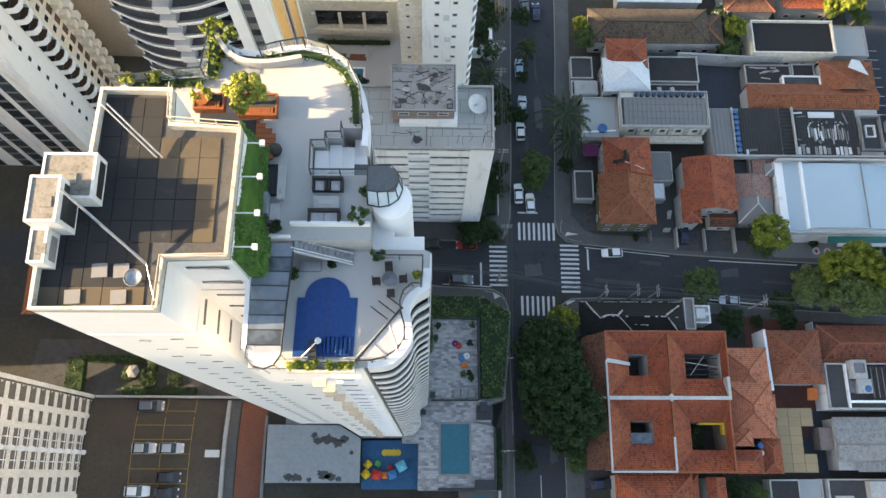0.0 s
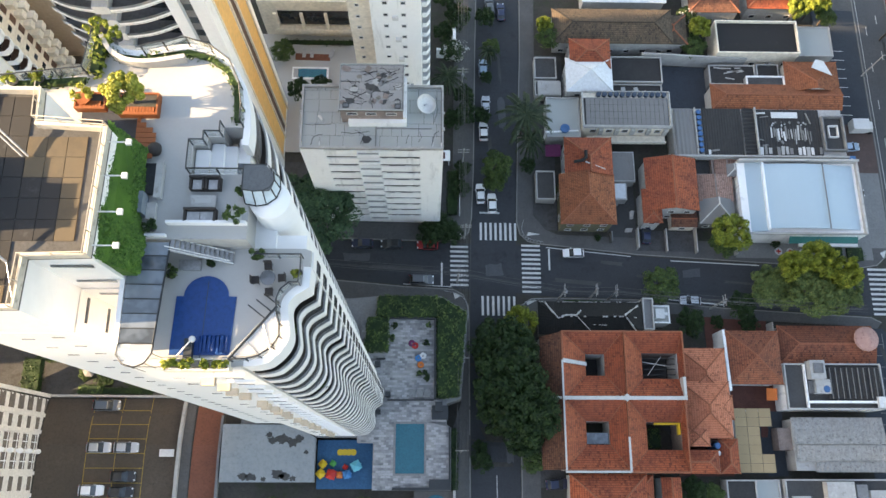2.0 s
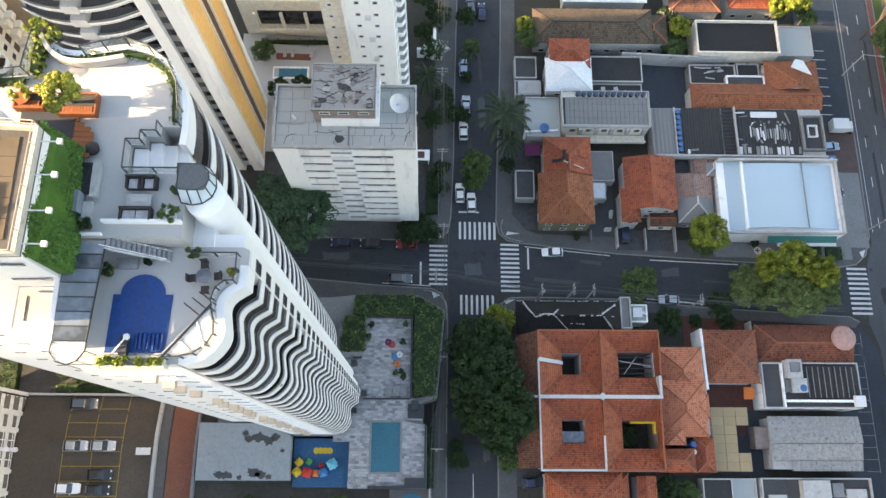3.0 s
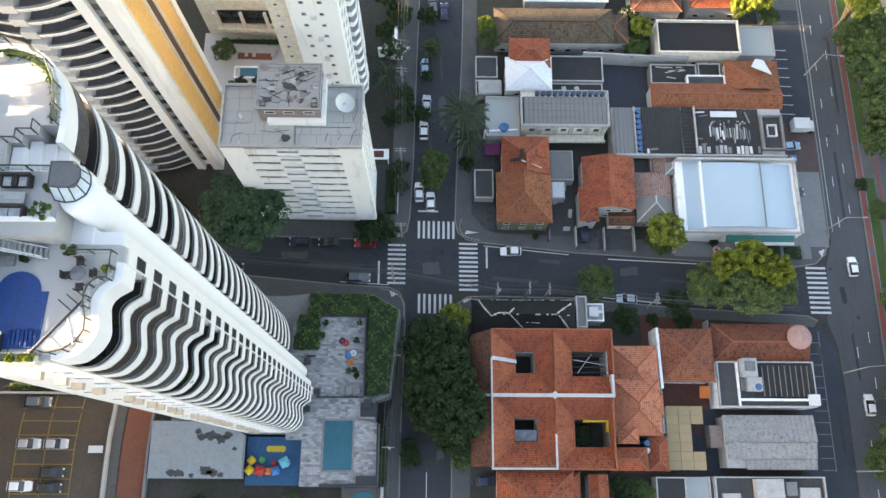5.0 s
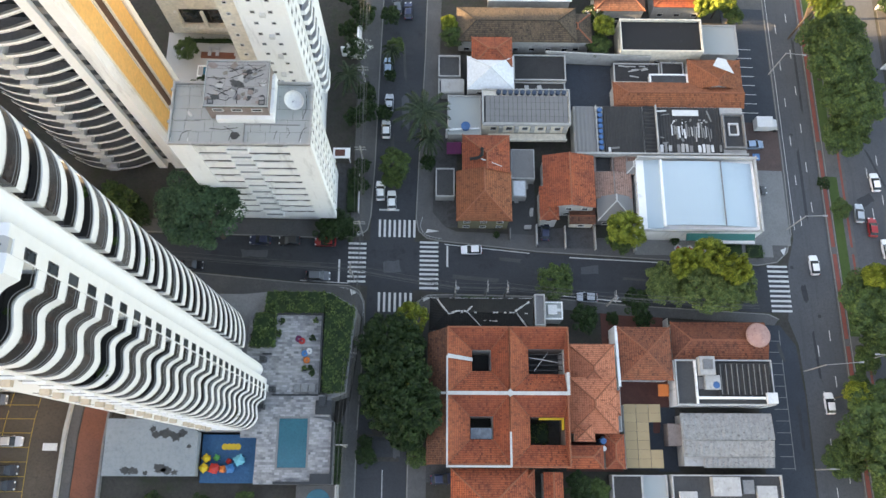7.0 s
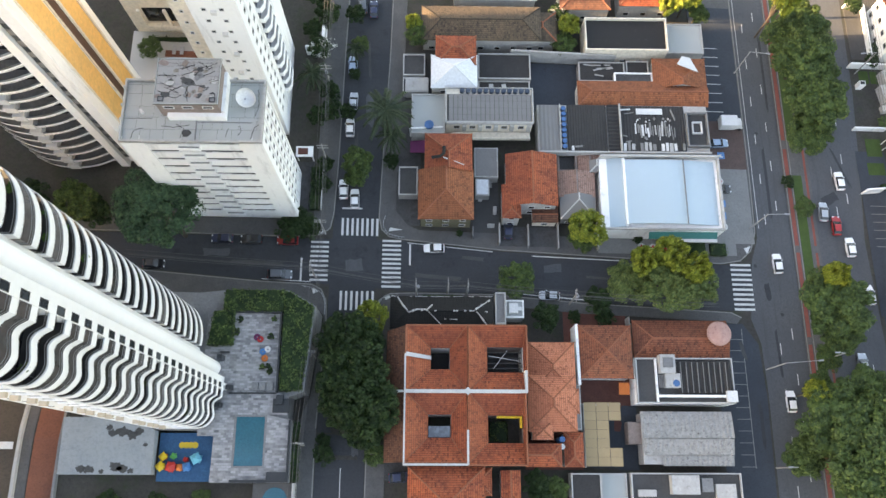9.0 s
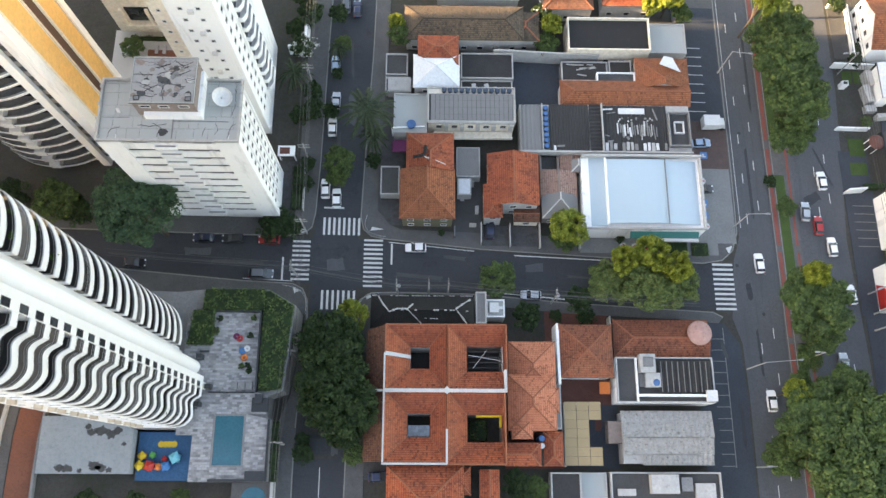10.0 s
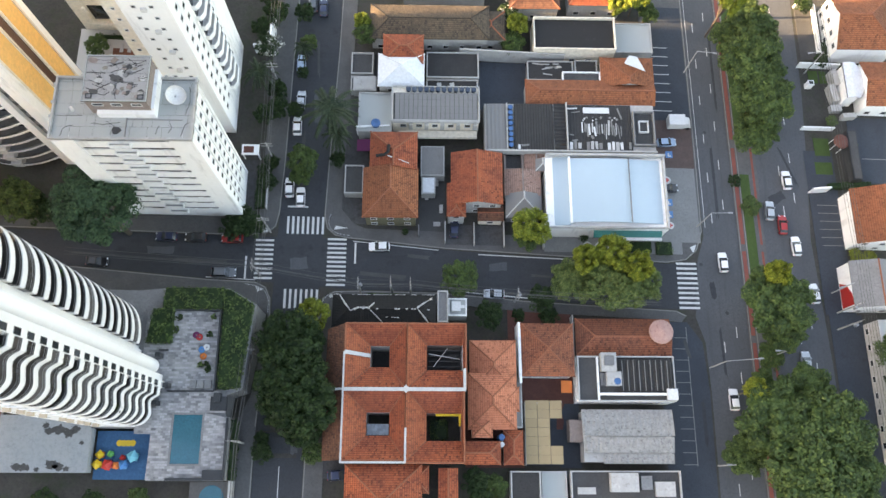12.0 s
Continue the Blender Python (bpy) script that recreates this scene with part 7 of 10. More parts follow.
STP = thing("entrance_steps", (134.4, 79, gz(134, 79)), "white stepped entrance slabs beside the curved canopy", "steps")
for k, (x, y, w_, d_, h_) in enumerate(((135.2, 82.8, 1.3, 3.6, 2.6), (134.6, 79.2, 1.5, 4.0, 2.2), (134.9, 75.9, 2.4, 1.5, 1.5), (137.4, 74.0, 3.0, 1.0, 2.0))):
    part("slab", G().block(x, y, gz(x, y) + h_ / 2 - 0.1, w_, d_, h_, 10 if k < 2 else 4), M["oldwhite"], STP)
yard(rect(129.2, 88.2, 133.0, 101.4), "joint", "dark paved drive between white walls", 0.14)
wall_line([(129.0, 101.6), (133.3, 101.6), (133.2, 88.0)], 1.6, "white", 0.35, "white garden wall")
yard(rect(137.4, 58.8, 150, 74.2), "lot", "grey paved lot behind the pergola", 0.14)
lone("lot_line", drape(rect(139.6, 64.4, 146.0, 64.55), 0.16, 0.01, 8), M["kerb"], "pale painted line on the paved lot", "line", kind="structure")
flat_house(135.2, 58.4, 137.2, 69.6, 3.4, "joint", "dark", 0.0, "pergola with a dark roof")
dome = thing("round_pavilion", (134.0, 67.2, gz(134, 67)), "round garden pavilion with a dull red roof", "pavilion")
part("roof", G().lathe(134.0, 67.2, [(1.7, gz(134, 67) + 2.7), (1.6, gz(134, 67) + 2.9), (0.9, gz(134, 67) + 3.3), (0.0, gz(134, 67) + 3.5)], 20), M["redfloor"], dome, "", False)
for a in range(30, 390, 60):
    part("post", G().tube((134.0 + 1.5 * math.cos(radians(a)), 67.2 + 1.5 * math.sin(radians(a)), gz(134, 67) - 0.2), (134.0 + 1.5 * math.cos(radians(a)), 67.2 + 1.5 * math.sin(radians(a)), gz(134, 67) + 2.75), 0.08, 6), M["white"], dome)
house(132.4, 43.6, 144, 55.4, 5.6, "tile_orange", "white", 0.5, "y", "gg", 0.3, "white gabled house with an orange roof", "S")
SHOP = house(130.0, 30.4, 140, 40.0, 5.4, "grey", "white", 0.4, "y", "gg", 0.2, "white gabled shop with a grey roof and red front", "S")
sz_ = gz(131, 35)
part("red_front", G().hull([(130.15, 31.2, sz_ + 0.4), (130.15, 36.4, sz_ + 0.4), (130.15, 35.6, sz_ + 2.8), (130.15, 33.6, sz_ + 4.4), (130.15, 31.2, sz_ + 5.0)], [(130.199, 31.2, sz_ + 0.4), (130.199, 36.4, sz_ + 0.4), (130.199, 35.6, sz_ + 2.8), (130.199, 33.6, sz_ + 4.4), (130.199, 31.2, sz_ + 5.0)]), M["red"], SHOP, "dark red rounded front panel")
flat_house(134, -10, 148, 28, 5.5, "roofpanel", "oldwhite", 0.4, "grey flat-roofed building behind the parking strip", "W")
for y0, y1, x0, x1 in ((64.9, 69.0, 129.2, 132.6), (60.6, 63.4, 128.8, 132.6), (82.4, 85.4, 130.2, 132.4), (82.4, 85.4, 132.8, 134.4)):
    lone("lawn", drape(rect(x0, y0, x1, y1), 0.12, 0.1, 8), M["grass"], "small patch of lawn in a front garden", "lawn", kind="stuff")
wall_line([(127.7, 86.2), (136.9, 86.2)], 2.2, "white", 0.3, "white garden wall")
wall_line([(126.6, 71.0), (133.8, 71.0)], 1.6, "white", 0.28, "white garden wall")
wall_line([(126.4, 56.3), (130.4, 56.7)], 2.8, "white", 0.3, "white garden wall")

for k in range(6):
    lone("bay_line", drape(rect(128.0, 44.6 + 1.78 * k, 134.2, 44.72 + 1.78 * k), 0.16, 0.01, 8), M["kerb"], "painted line of a parking bay on asphalt", "line", kind="structure")
gbx = thing("gate_lodge", (129.6, 81.4, gz(129, 81)), "small white gate box with a dark top", "gate box")
part("wall", G().box(129.0, 80.9, gz(129, 81) - 0.1, 130.3, 82.0, gz(129, 81) + 2.0), M["white"], gbx)
part("roof", G().box(129.2, 81.1, gz(129, 81) + 2.0, 130.1, 81.8, gz(129, 81) + 2.08), M["dark"], gbx)


# ---- foliage makers ----
def leaves(g, pts, size, rng):
    """Leaf quads at (place, outward normal), each turned and bent at random."""
    for p, no in pts:
        n = (Vector(no) + Vector((rng.gauss(0, 0.45), rng.gauss(0, 0.45), rng.gauss(0.15, 0.4)))).normalized()
        s = n.orthogonal().normalized()
        t = n.cross(s)
        a = rng.uniform(0, 6.283)
        u, w = s * math.cos(a) + t * math.sin(a), t * math.cos(a) - s * math.sin(a)
        k = size * rng.uniform(0.6, 1.35)
        p = Vector(p)
        g.face([p - u * k * 0.5, p + w * k * 0.32, p + u * k * 0.55 + n * k * 0.12, p - w * k * 0.32])


def crown_points(R, H, z0, clumps, count, rng, flat=0.75):
    """Points on the skins of many clumps that together make an uneven crown."""
    cs = []
    for i in range(clumps):
        a = rng.uniform(0, 6.283)
        q = math.sqrt(rng.random()) * R * 0.8
        top = math.sqrt(max(0.0, 1 - (q / R) ** 2))
        z = z0 + H * (0.25 + 0.62 * top * rng.uniform(0.45, 1.0))
        cs.append((q * math.cos(a) * rng.uniform(0.85, 1.1), q * math.sin(a) * rng.uniform(0.85, 1.1), z, R * rng.uniform(0.12, 0.3) * (34.0 / max(34, clumps)) ** 0.22))
    out = []
    for i in range(count):
        c = cs[rng.randrange(len(cs))]
        d = Vector((rng.gauss(0, 1), rng.gauss(0, 1), rng.gauss(0.35, 0.9))).normalized()
        r = c[3] * rng.uniform(0.75, 1.08)
        out.append(((c[0] + d.x * r, c[1] + d.y * r, c[2] + d.z * r * flat), d))
    return out, cs


def tree(seed, R, H, trunk, leafcount, leafsize, mat, label, clumps=34):
    rng = random.Random(seed)
    t = thing("tree", (0, 0, 0), label, "tree")
    pts, cs = crown_points(R, H, trunk, clumps, leafcount, rng)
    g = G()
    leaves(g, pts, leafsize, rng)
    part("crown", g, M[mat], t)
    w = G()
    w.tube((0, 0, -0.4), (0.1, 0.05, trunk + H * 0.2), R * 0.05 + 0.06, 8, R * 0.03 + 0.03)
    for c in cs[:9]:
        w.tube((0.05, 0, trunk * 0.75), (c[0] * 0.9, c[1] * 0.9, c[2]), R * 0.02 + 0.03, 5, 0.03)
    part("trunk", w, M["bark"], t)
    return t


def hedge(poly, z0, z1, mat, label, density=16, size=0.32, seed=1, name="hedge", core=True, base=None):
    rng = random.Random(seed)
    t = thing(name, (*poly[0], z0), label, name.replace("_", " "))
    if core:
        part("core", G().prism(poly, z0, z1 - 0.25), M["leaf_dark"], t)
    xs, ys = [p[0] for p in poly], [p[1] for p in poly]
    area = (max(xs) - min(xs)) * (max(ys) - min(ys))
    pts = []
    for i in range(int(area * density)):
        x, y = rng.uniform(min(xs), max(xs)), rng.uniform(min(ys), max(ys))
        if inside((x, y), poly):
            lift = 0.5 * math.sin(x * 1.7 + seed) * math.sin(y * 1.3) + 0.4 * math.sin(x * 4.1) * math.cos(y * 3.7)
            pts.append(((x, y, z1 - 0.2 + lift + rng.uniform(-0.2, 0.2)), (0, 0, 1)))
    n = len(poly)
    for i in range(n):
        a, b = Vector(poly[i]), Vector(poly[(i + 1) % n])
        d = (b - a)
        no = Vector((d.y, -d.x)).normalized()
        for k in range(int(d.length * (z1 - z0) * density * 0.6)):
            q = a.lerp(b, rng.random()) + no * rng.uniform(-0.1, 0.25)
            pts.append(((q.x, q.y, rng.uniform(z0, z1)), (no.x, no.y, 0.4)))
    g = G()
    leaves(g, pts, size, rng)
    part("foliage", g, M[mat], t)
    return t


def pot_plant(x, y, z, r, h, mat, label, pot="dark", seed=3):
    rng = random.Random(seed)
    t = thing("potted_plant", (x, y, z), label, "potted plant")
    part("pot", G().lathe(x, y, [(0.0, z), (r * 0.45, z), (r * 0.6, z + 0.45), (0.0, z + 0.42)], 12), M[pot], t)
    pts, _ = crown_points(r, h, z + 0.3, 10, int(160 * r + 120), rng)
    g = G()
    leaves(g, [((x + p[0], y + p[1], p[2]), d) for p, d in pts], 0.26, rng)
    part("foliage", g, M[mat], t)


# ---- roof terrace furnishings ----
def glass_rail(path, z, h=1.1, label="glass railing with dark posts", seg=1.6):
    t = thing("glass_railing", (*path[0], z), label, "railing")
    for a, b in zip(path, path[1:]):
        A, B = Vector(a), Vector(b)
        n = max(1, round((B - A).length / seg))
        for k in range(n):
            p, q = A.lerp(B, k / n), A.lerp(B, (k + 1) / n)
            part("post", G().tube((p.x, p.y, z), (p.x, p.y, z + h), 0.05, 6), M["dark"], t)
            part("rail", G().tube((p.x, p.y, z + h), (q.x, q.y, z + h), 0.05, 5), M["dark"], t)
            part("pane", G().hull([(p.x, p.y, z + 0.08), (q.x, q.y, z + 0.08), (q.x, q.y + 0.012, z + 0.08), (p.x, p.y + 0.012, z + 0.08)], [(p.x, p.y, z + h - 0.06), (q.x, q.y, z + h - 0.06), (q.x, q.y + 0.012, z + h - 0.06), (p.x, p.y + 0.012, z + h - 0.06)]), M["rail_glass"], t)
    part("post", G().tube((*path[-1], z), (*path[-1], z + h), 0.05, 6), M["dark"], t)
    return t


glass_rail([(-11.2, 27.1), (-9.8, 27.5), (-8.3, 27.8), (-6.7, 27.3), (-5.3, 26.2), (-4.55, 24.6), (-4.3, 23.0), (-4.3, 21.9)], UPZ, 1.3)
glass_rail([(-20.3, 24.9), (-14.9, 25.6), (-14.6, 28.4)], UPZ, 1.2)
glass_rail([(-5.6, 21.9), (-5.6, 21.2), (-6.6, 21.2), (-6.6, 20.6), (-7.5, 20.6), (-7.5, 18.6), (-3.7, 18.6)], UPZ, 1.0, "dark zigzag railing above white steps", 2.0)
hedge([(-14.5, 28.4), (-14.0, 27.3), (-12.8, 26.7), (-11.5, 26.5), (-9.8, 26.8), (-8.3, 27.1), (-6.9, 26.7), (-5.7, 25.8), (-5.1, 24.6), (-4.9, 22.2), (-4.5, 22.2), (-4.7, 24.7), (-5.5, 26.1), (-6.8, 27.0), (-8.3, 27.5), (-9.9, 27.2), (-11.5, 26.95), (-12.9, 27.1), (-14.0, 27.8)], UPZ - 0.1, UPZ + 0.45, "leaf_mid", "low green border along the terrace edge", 30, 0.24, 4, "planter_border")
hedge([(-14.6, 25.6), (-14.1, 25.4), (-13.8, 28.2), (-14.6, 28.4)], UPZ, UPZ + 0.8, "leaf_lime", "yellow-green climbing plants in a border", 34, 0.3, 5, "planter_border")
hedge([(-19.5, 24.4), (-15.0, 24.9), (-15.0, 25.3), (-19.5, 24.9)], UPZ, UPZ + 0.6, "leaf_mid", "green border behind the roof block", 30, 0.26, 6, "planter_border")
for k, (x, y) in enumerate(((-14.2, 29.0), (-13.2, 28.4), (-17.9, 25.1), (-19.6, 24.9), (-14.8, 28.8))):
    pot_plant(x, y, UPZ, 0.62, 0.9, "leaf_lime", "yellow-green shrub at the terrace edge", "dark", 30 + k)
lone("terrace_screen", G().ribbon(curve([(-14.3, 28.2), (-13.5, 27.0), (-12.3, 26.3), (-10.6, 26.2), (-8.4, 26.6)], 4), 0.3, UPZ - 0.02, UPZ + 0.75), M["terrace"], "low curved pale bench wall on the terrace", "bench")
step2 = thing("white_steps", (-5.6, 19.7, UPZ - 1), "white stepped ledges below the terrace railing", "steps")
for k, (x0, y0, x1, y1, z1) in enumerate(((-7.4, 18.7, -6.5, 20.5, 98.9), (-6.5, 18.7, -5.7, 21.1, 98.5), (-5.7, 18.7, -4.9, 21.1, 98.1), (-4.9, 18.7, -4.1, 21.8, 97.8))):
    part("step", G().box(x0, y0, 96.2, x1, y1, z1), M["towerwhite"], step2)
part("light_well", G().box(-4.95, 18.7, 96.0, -3.95, 20.0, 97.82), M["glass"], step2, "dark glazed well")
# tree in a wooden planter
pl = thing("wooden_planter", (-12.7, 23.1, UPZ), "orange wooden planter boxes with shrubs", "planter")
for x0, x1, y0 in ((-15.3, -13.3, 22.9), (-12.4, -9.85, 22.5)):
    part("body", ring(x0, y0, x1, 24.05, 0.12, UPZ - 0.02, UPZ + 0.62), M["wood"], pl)
    part("soil", G().box(x0 + 0.12, y0 + 0.55, UPZ, x1 - 0.12, 23.93, UPZ + 0.5), M["soil"], pl)
    for k in range(int((x1 - x0 - 0.3) / 0.2)):
        part("board", G().box(x0 + 0.14 + 0.2 * k, y0 + 0.12, UPZ + 0.46, x0 + 0.31 + 0.2 * k, y0 + 0.55, UPZ + 0.55), M["wood"], pl)
    for k in range(6):
        part("board", G().box(x0 + 0.03, y0 - 0.04, UPZ + 0.02 + k * 0.1, x1 - 0.03, y0 - 0.005, UPZ + 0.1 + k * 0.1), M["wood"], pl)
tt = tree(71, 1.6, 2.2, 0.7, 6000, 0.2, "leaf_gold", "bushy yellow-green tree in a wooden planter", 26)
tt.location = (-11.5, 23.35, UPZ + 0.3)
pot_plant(-14.7, 23.6, UPZ + 0.3, 0.85, 1.0, "leaf_gold", "yellow-green shrub in a wooden planter", "wood", 12)
lone("dark_mat", G().prism([(-14.9, 19.75), (-11.15, 19.5), (-11.05, 22.86), (-14.95, 22.86)], UPZ - 0.02, UPZ + 0.07), M["navysheet"], "thin slate-blue sheet beside the planters", "mat")
wd = thing("wooden_bench", (-10.6, 21, UPZ), "curved orange wooden bench", "bench")
for k in range(8):
    u = (k + 0.5) / 8
    y = 22.4 - 2.9 * u
    right = -11.0 + 1.15 * smooth(0.0, 0.45, u) - 0.12 * smooth(0.5, 1.0, u)
    left = -11.15 + (0.35 * smooth(0.75, 1.0, u))
    part("board", G().box(left, y - 0.17, UPZ + 0.28, right, y + 0.16, UPZ + 0.38), M["wood"], wd)
part("base", G().box(-11.1, 19.8, UPZ - 0.02, -10.2, 21.4, UPZ + 0.28), M["wood"], wd)
lone("beanbag", G().lathe(-9.9, 20.2, [(0.0, UPZ), (0.42, UPZ), (0.5, UPZ + 0.25), (0.3, UPZ + 0.55), (0.0, UPZ + 0.6)], 14), M["wicker"], "dark beanbag on the terrace", "beanbag", flat=False)
# green wall
gw = thing("green_wall", (-10.4, 15.5, 100), "dense green climbing plants on the roof block", "green wall")
rng = random.Random(8)
g = G()
pts = []
for i in range(8500):
    u, y = rng.random(), rng.uniform(11.8, 20.0)
    wide = 1.25 - 0.45 * smooth(13.5, 15.5, y)
    x = -11.0 + wide * u
    z = 103.9 - 3.9 * u ** 0.8 + 0.25 * math.sin(3 * x + 2 * y)
    pts.append(((x, y, z + rng.uniform(-0.15, 0.15)), (0.75, 0, 0.65)))
leaves(g, pts, 0.3, rng)
part("foliage", g, M["leaf_bright"], gw)
part("core", G().hull([(-11.0, 11.8, 99.4), (-10.1, 11.8, 99.4), (-10.4, 19.6, 99.4), (-10.8, 19.6, 99.4)], [(-11.0, 11.8, 103.4), (-10.7, 11.8, 102.8), (-10.6, 19.6, 102.8), (-10.8, 19.6, 103.2)]), M["leaf_bright"], gw)
# fire pit, counter, hot tub
lone("fire_pit", ring(-10.5, 17.1, -9.55, 19.1, 0.08, UPZ - 0.02, UPZ + 0.5).box(-10.42, 17.18, UPZ, -9.63, 19.02, UPZ + 0.4), M["dark"], "black rectangular fire pit", "fire pit")
ctr = thing("counter", (-9.1, 17.7, UPZ), "white outdoor counter with tiled top", "counter")
part("top", G().box(-9.5, 16.75, UPZ + 0.5, -9.05, 19.25, UPZ + 0.62), M["oldwhite"], ctr)
part("base", G().box(-9.45, 16.8, UPZ - 0.02, -9.1, 19.2, UPZ + 0.5), M["terrace"], ctr)
tub = thing("hot_tub", (-10.3, 16.4, UPZ), "dark glass cabinet above a white step", "hot tub")
part("body", G().box(-10.9, 15.6, UPZ - 0.02, -9.95, 17.0, UPZ + 1.1), M["roofglass"], tub)
part("step", G().box(-9.93, 15.4, UPZ - 0.02, -9.35, 16.5, UPZ + 0.35), M["oldwhite"], tub)


def armchair(x, y, w, label):
    t = thing("wicker_sofa", (x, y, UPZ), label, "sofa", "terrace seats")
    part("base", G().box(x - w / 2, y - 0.42, UPZ - 0.02, x + w / 2, y + 0.42, UPZ + 0.32), M["wicker"], t)
    part("backrest", G().box(x - w / 2, y + 0.28, UPZ + 0.32, x + w / 2, y + 0.42, UPZ + 0.75), M["wicker"], t)
    for s in (-1, 1):
        part("armrest", G().block(x + s * (w / 2 - 0.07), y - 0.07, UPZ + 0.46, 0.14, 0.7, 0.28), M["wicker"], t)
    n = max(1, round(w / 0.85))
    for k in range(n):
        cx = x - w / 2 + 0.16 + (w - 0.32) * (k + 0.5) / n
        part("cushion", G().block(cx, y - 0.08, UPZ + 0.37, (w - 0.36) / n - 0.03, 0.62, 0.1), M["cushion"], t)


armchair(-6.85, 17.8, 0.95, "dark wicker armchair with checked cushion")
armchair(-5.85, 17.8, 0.95, "dark wicker armchair with checked cushion")
armchair(-6.5, 15.65, 2.0, "dark wicker sofa with checked cushions")
ct = thing("coffee_table", (-6.4, 16.6, UPZ), "low pale coffee table", "table")
part("tabletop", G().box(-7.2, 16.2, UPZ + 0.36, -5.6, 17.0, UPZ + 0.42), M["oldwhite"], ct)
part("tray", G().box(-6.9, 16.45, UPZ + 0.425, -5.9, 16.75, UPZ + 0.45), M["terrace"], ct)
for x in (-7.1, -5.7):
    for y in (16.3, 16.9):
        part("leg", G().tube((x, y, UPZ - 0.02), (x, y, UPZ + 0.36), 0.04, 6), M["frame"], ct)
pot_plant(-4.3, 15.6, UPZ, 0.7, 0.9, "leaf_mid", "green plant in a square white pot", "whiteplastic", 17)
pot_plant(-3.9, 17.3, UPZ, 0.5, 0.8, "leaf_mid", "thin plant beside the glass dome", "dark", 18)
pot_plant(-9.5, 14.9, UPZ, 0.5, 0.7, "leaf_dark", "small dark palm in a pot", "dark", 19)
# glazed half-round lantern over the column
dome = thing("glass_lantern", (-3.0, 17.4, 97), "half-round glass lantern with a grey lid", "lantern")
part("lid", G().prism([(-3.78, 17.1), (-3.78, 18.75), (-2.75, 18.75)] + [(-2.75 + 0.92 * math.cos(radians(a)), 17.72 + 1.03 * math.sin(radians(a))) for a in range(75, -46, -15)] + [(-2.35, 16.98), (-2.8, 17.0)], 100.6, 100.7), M["lid"], dome, "grey lantern lid")
OUT = [(-3.8, 16.55), (-3.1, 16.4), (-2.45, 16.5), (-1.85, 16.95), (-1.62, 17.6), (-1.7, 18.3), (-2.1, 18.85)]
TOP = [(-3.78, 17.08), (-3.15, 16.98), (-2.5, 17.0), (-2.05, 17.25), (-1.8, 17.72), (-1.88, 18.25), (-2.25, 18.7)]
for k in range(6):
    o, p = OUT[k:k + 2], TOP[k:k + 2]
    part("pane", G().face([(*o[0], 99.5), (*o[1], 99.5), (*p[1], 100.6), (*p[0], 100.6)]), M["blueglass"], dome, "pale blue glass pane")
    part("rib", G().tube((*o[0], 99.5), (*p[0], 100.65), 0.045, 6), M["dark"], dome)
    part("rib", G().tube((*o[0], 99.5), (*o[1], 99.5), 0.06, 6), M["dark"], dome)
    part("rib", G().tube((*p[0], 100.68), (*p[1], 100.68), 0.05, 6), M["dark"], dome)
part("rib", G().tube((-3.78, 17.08, 100.68), (-3.78, 18.75, 100.68), 0.05, 6), M["dark"], dome)
part("rib", G().tube((-3.78, 18.75, 100.68), (-2.3, 18.75, 100.68), 0.05, 6), M["dark"], dome)
part("base", G().prism(OUT + [(-3.8, 18.85)], 97.0, 99.48), M["towerwhite"], dome)
# wall and stair between the terraces
lone("terrace_wall", G().box(-8.6, 15.1, UPZ - 0.02, -3.6, 15.28, UPZ + 0.55).box(-11.2, 14.3, UPZ - 0.02, -8.6, 14.45, UPZ + 0.35), M["towerwhite"], "low white wall above the stair", "wall")
st = thing("stair", (-6.7, 14.2, LOWZ), "grey outdoor stair with open treads", "stair")
for k in range(13):
    x = -8.35 + k * 0.27
    z = UPZ - 0.1 - k * 0.165
    part("tread", G().box(x, 13.55 - 0.03 * k, z - 0.05, x + 0.25, 14.27 - 0.03 * k, z), M["frame"], st)
for yy in (13.5, 14.25):
    part("stringer", G().hull([(-8.4, yy, UPZ - 0.5), (-4.8, yy - 0.35, LOWZ - 0.02), (-4.8, yy - 0.29, LOWZ - 0.02), (-8.4, yy + 0.06, UPZ - 0.5)], [(-8.4, yy, UPZ - 0.05), (-4.8, yy - 0.35, LOWZ + 0.2), (-4.8, yy - 0.29, LOWZ + 0.2), (-8.4, yy + 0.06, UPZ - 0.05)]), M["whiteplastic"], st)
part("handrail", G().tube((-8.4, 13.5, UPZ + 0.8), (-4.8, 13.15, LOWZ + 0.9), 0.035, 6), M["whiteplastic"], st)
window(tower, -5.4, 14.29, 98.6, 1.4, 0.5)
lone("louvre_panel", G().box(-8.3, 12.7, LOWZ - 0.02, -6.9, 13.4, LOWZ + 0.25), M["frame"], "grey louvred cover below the stair", "vent")
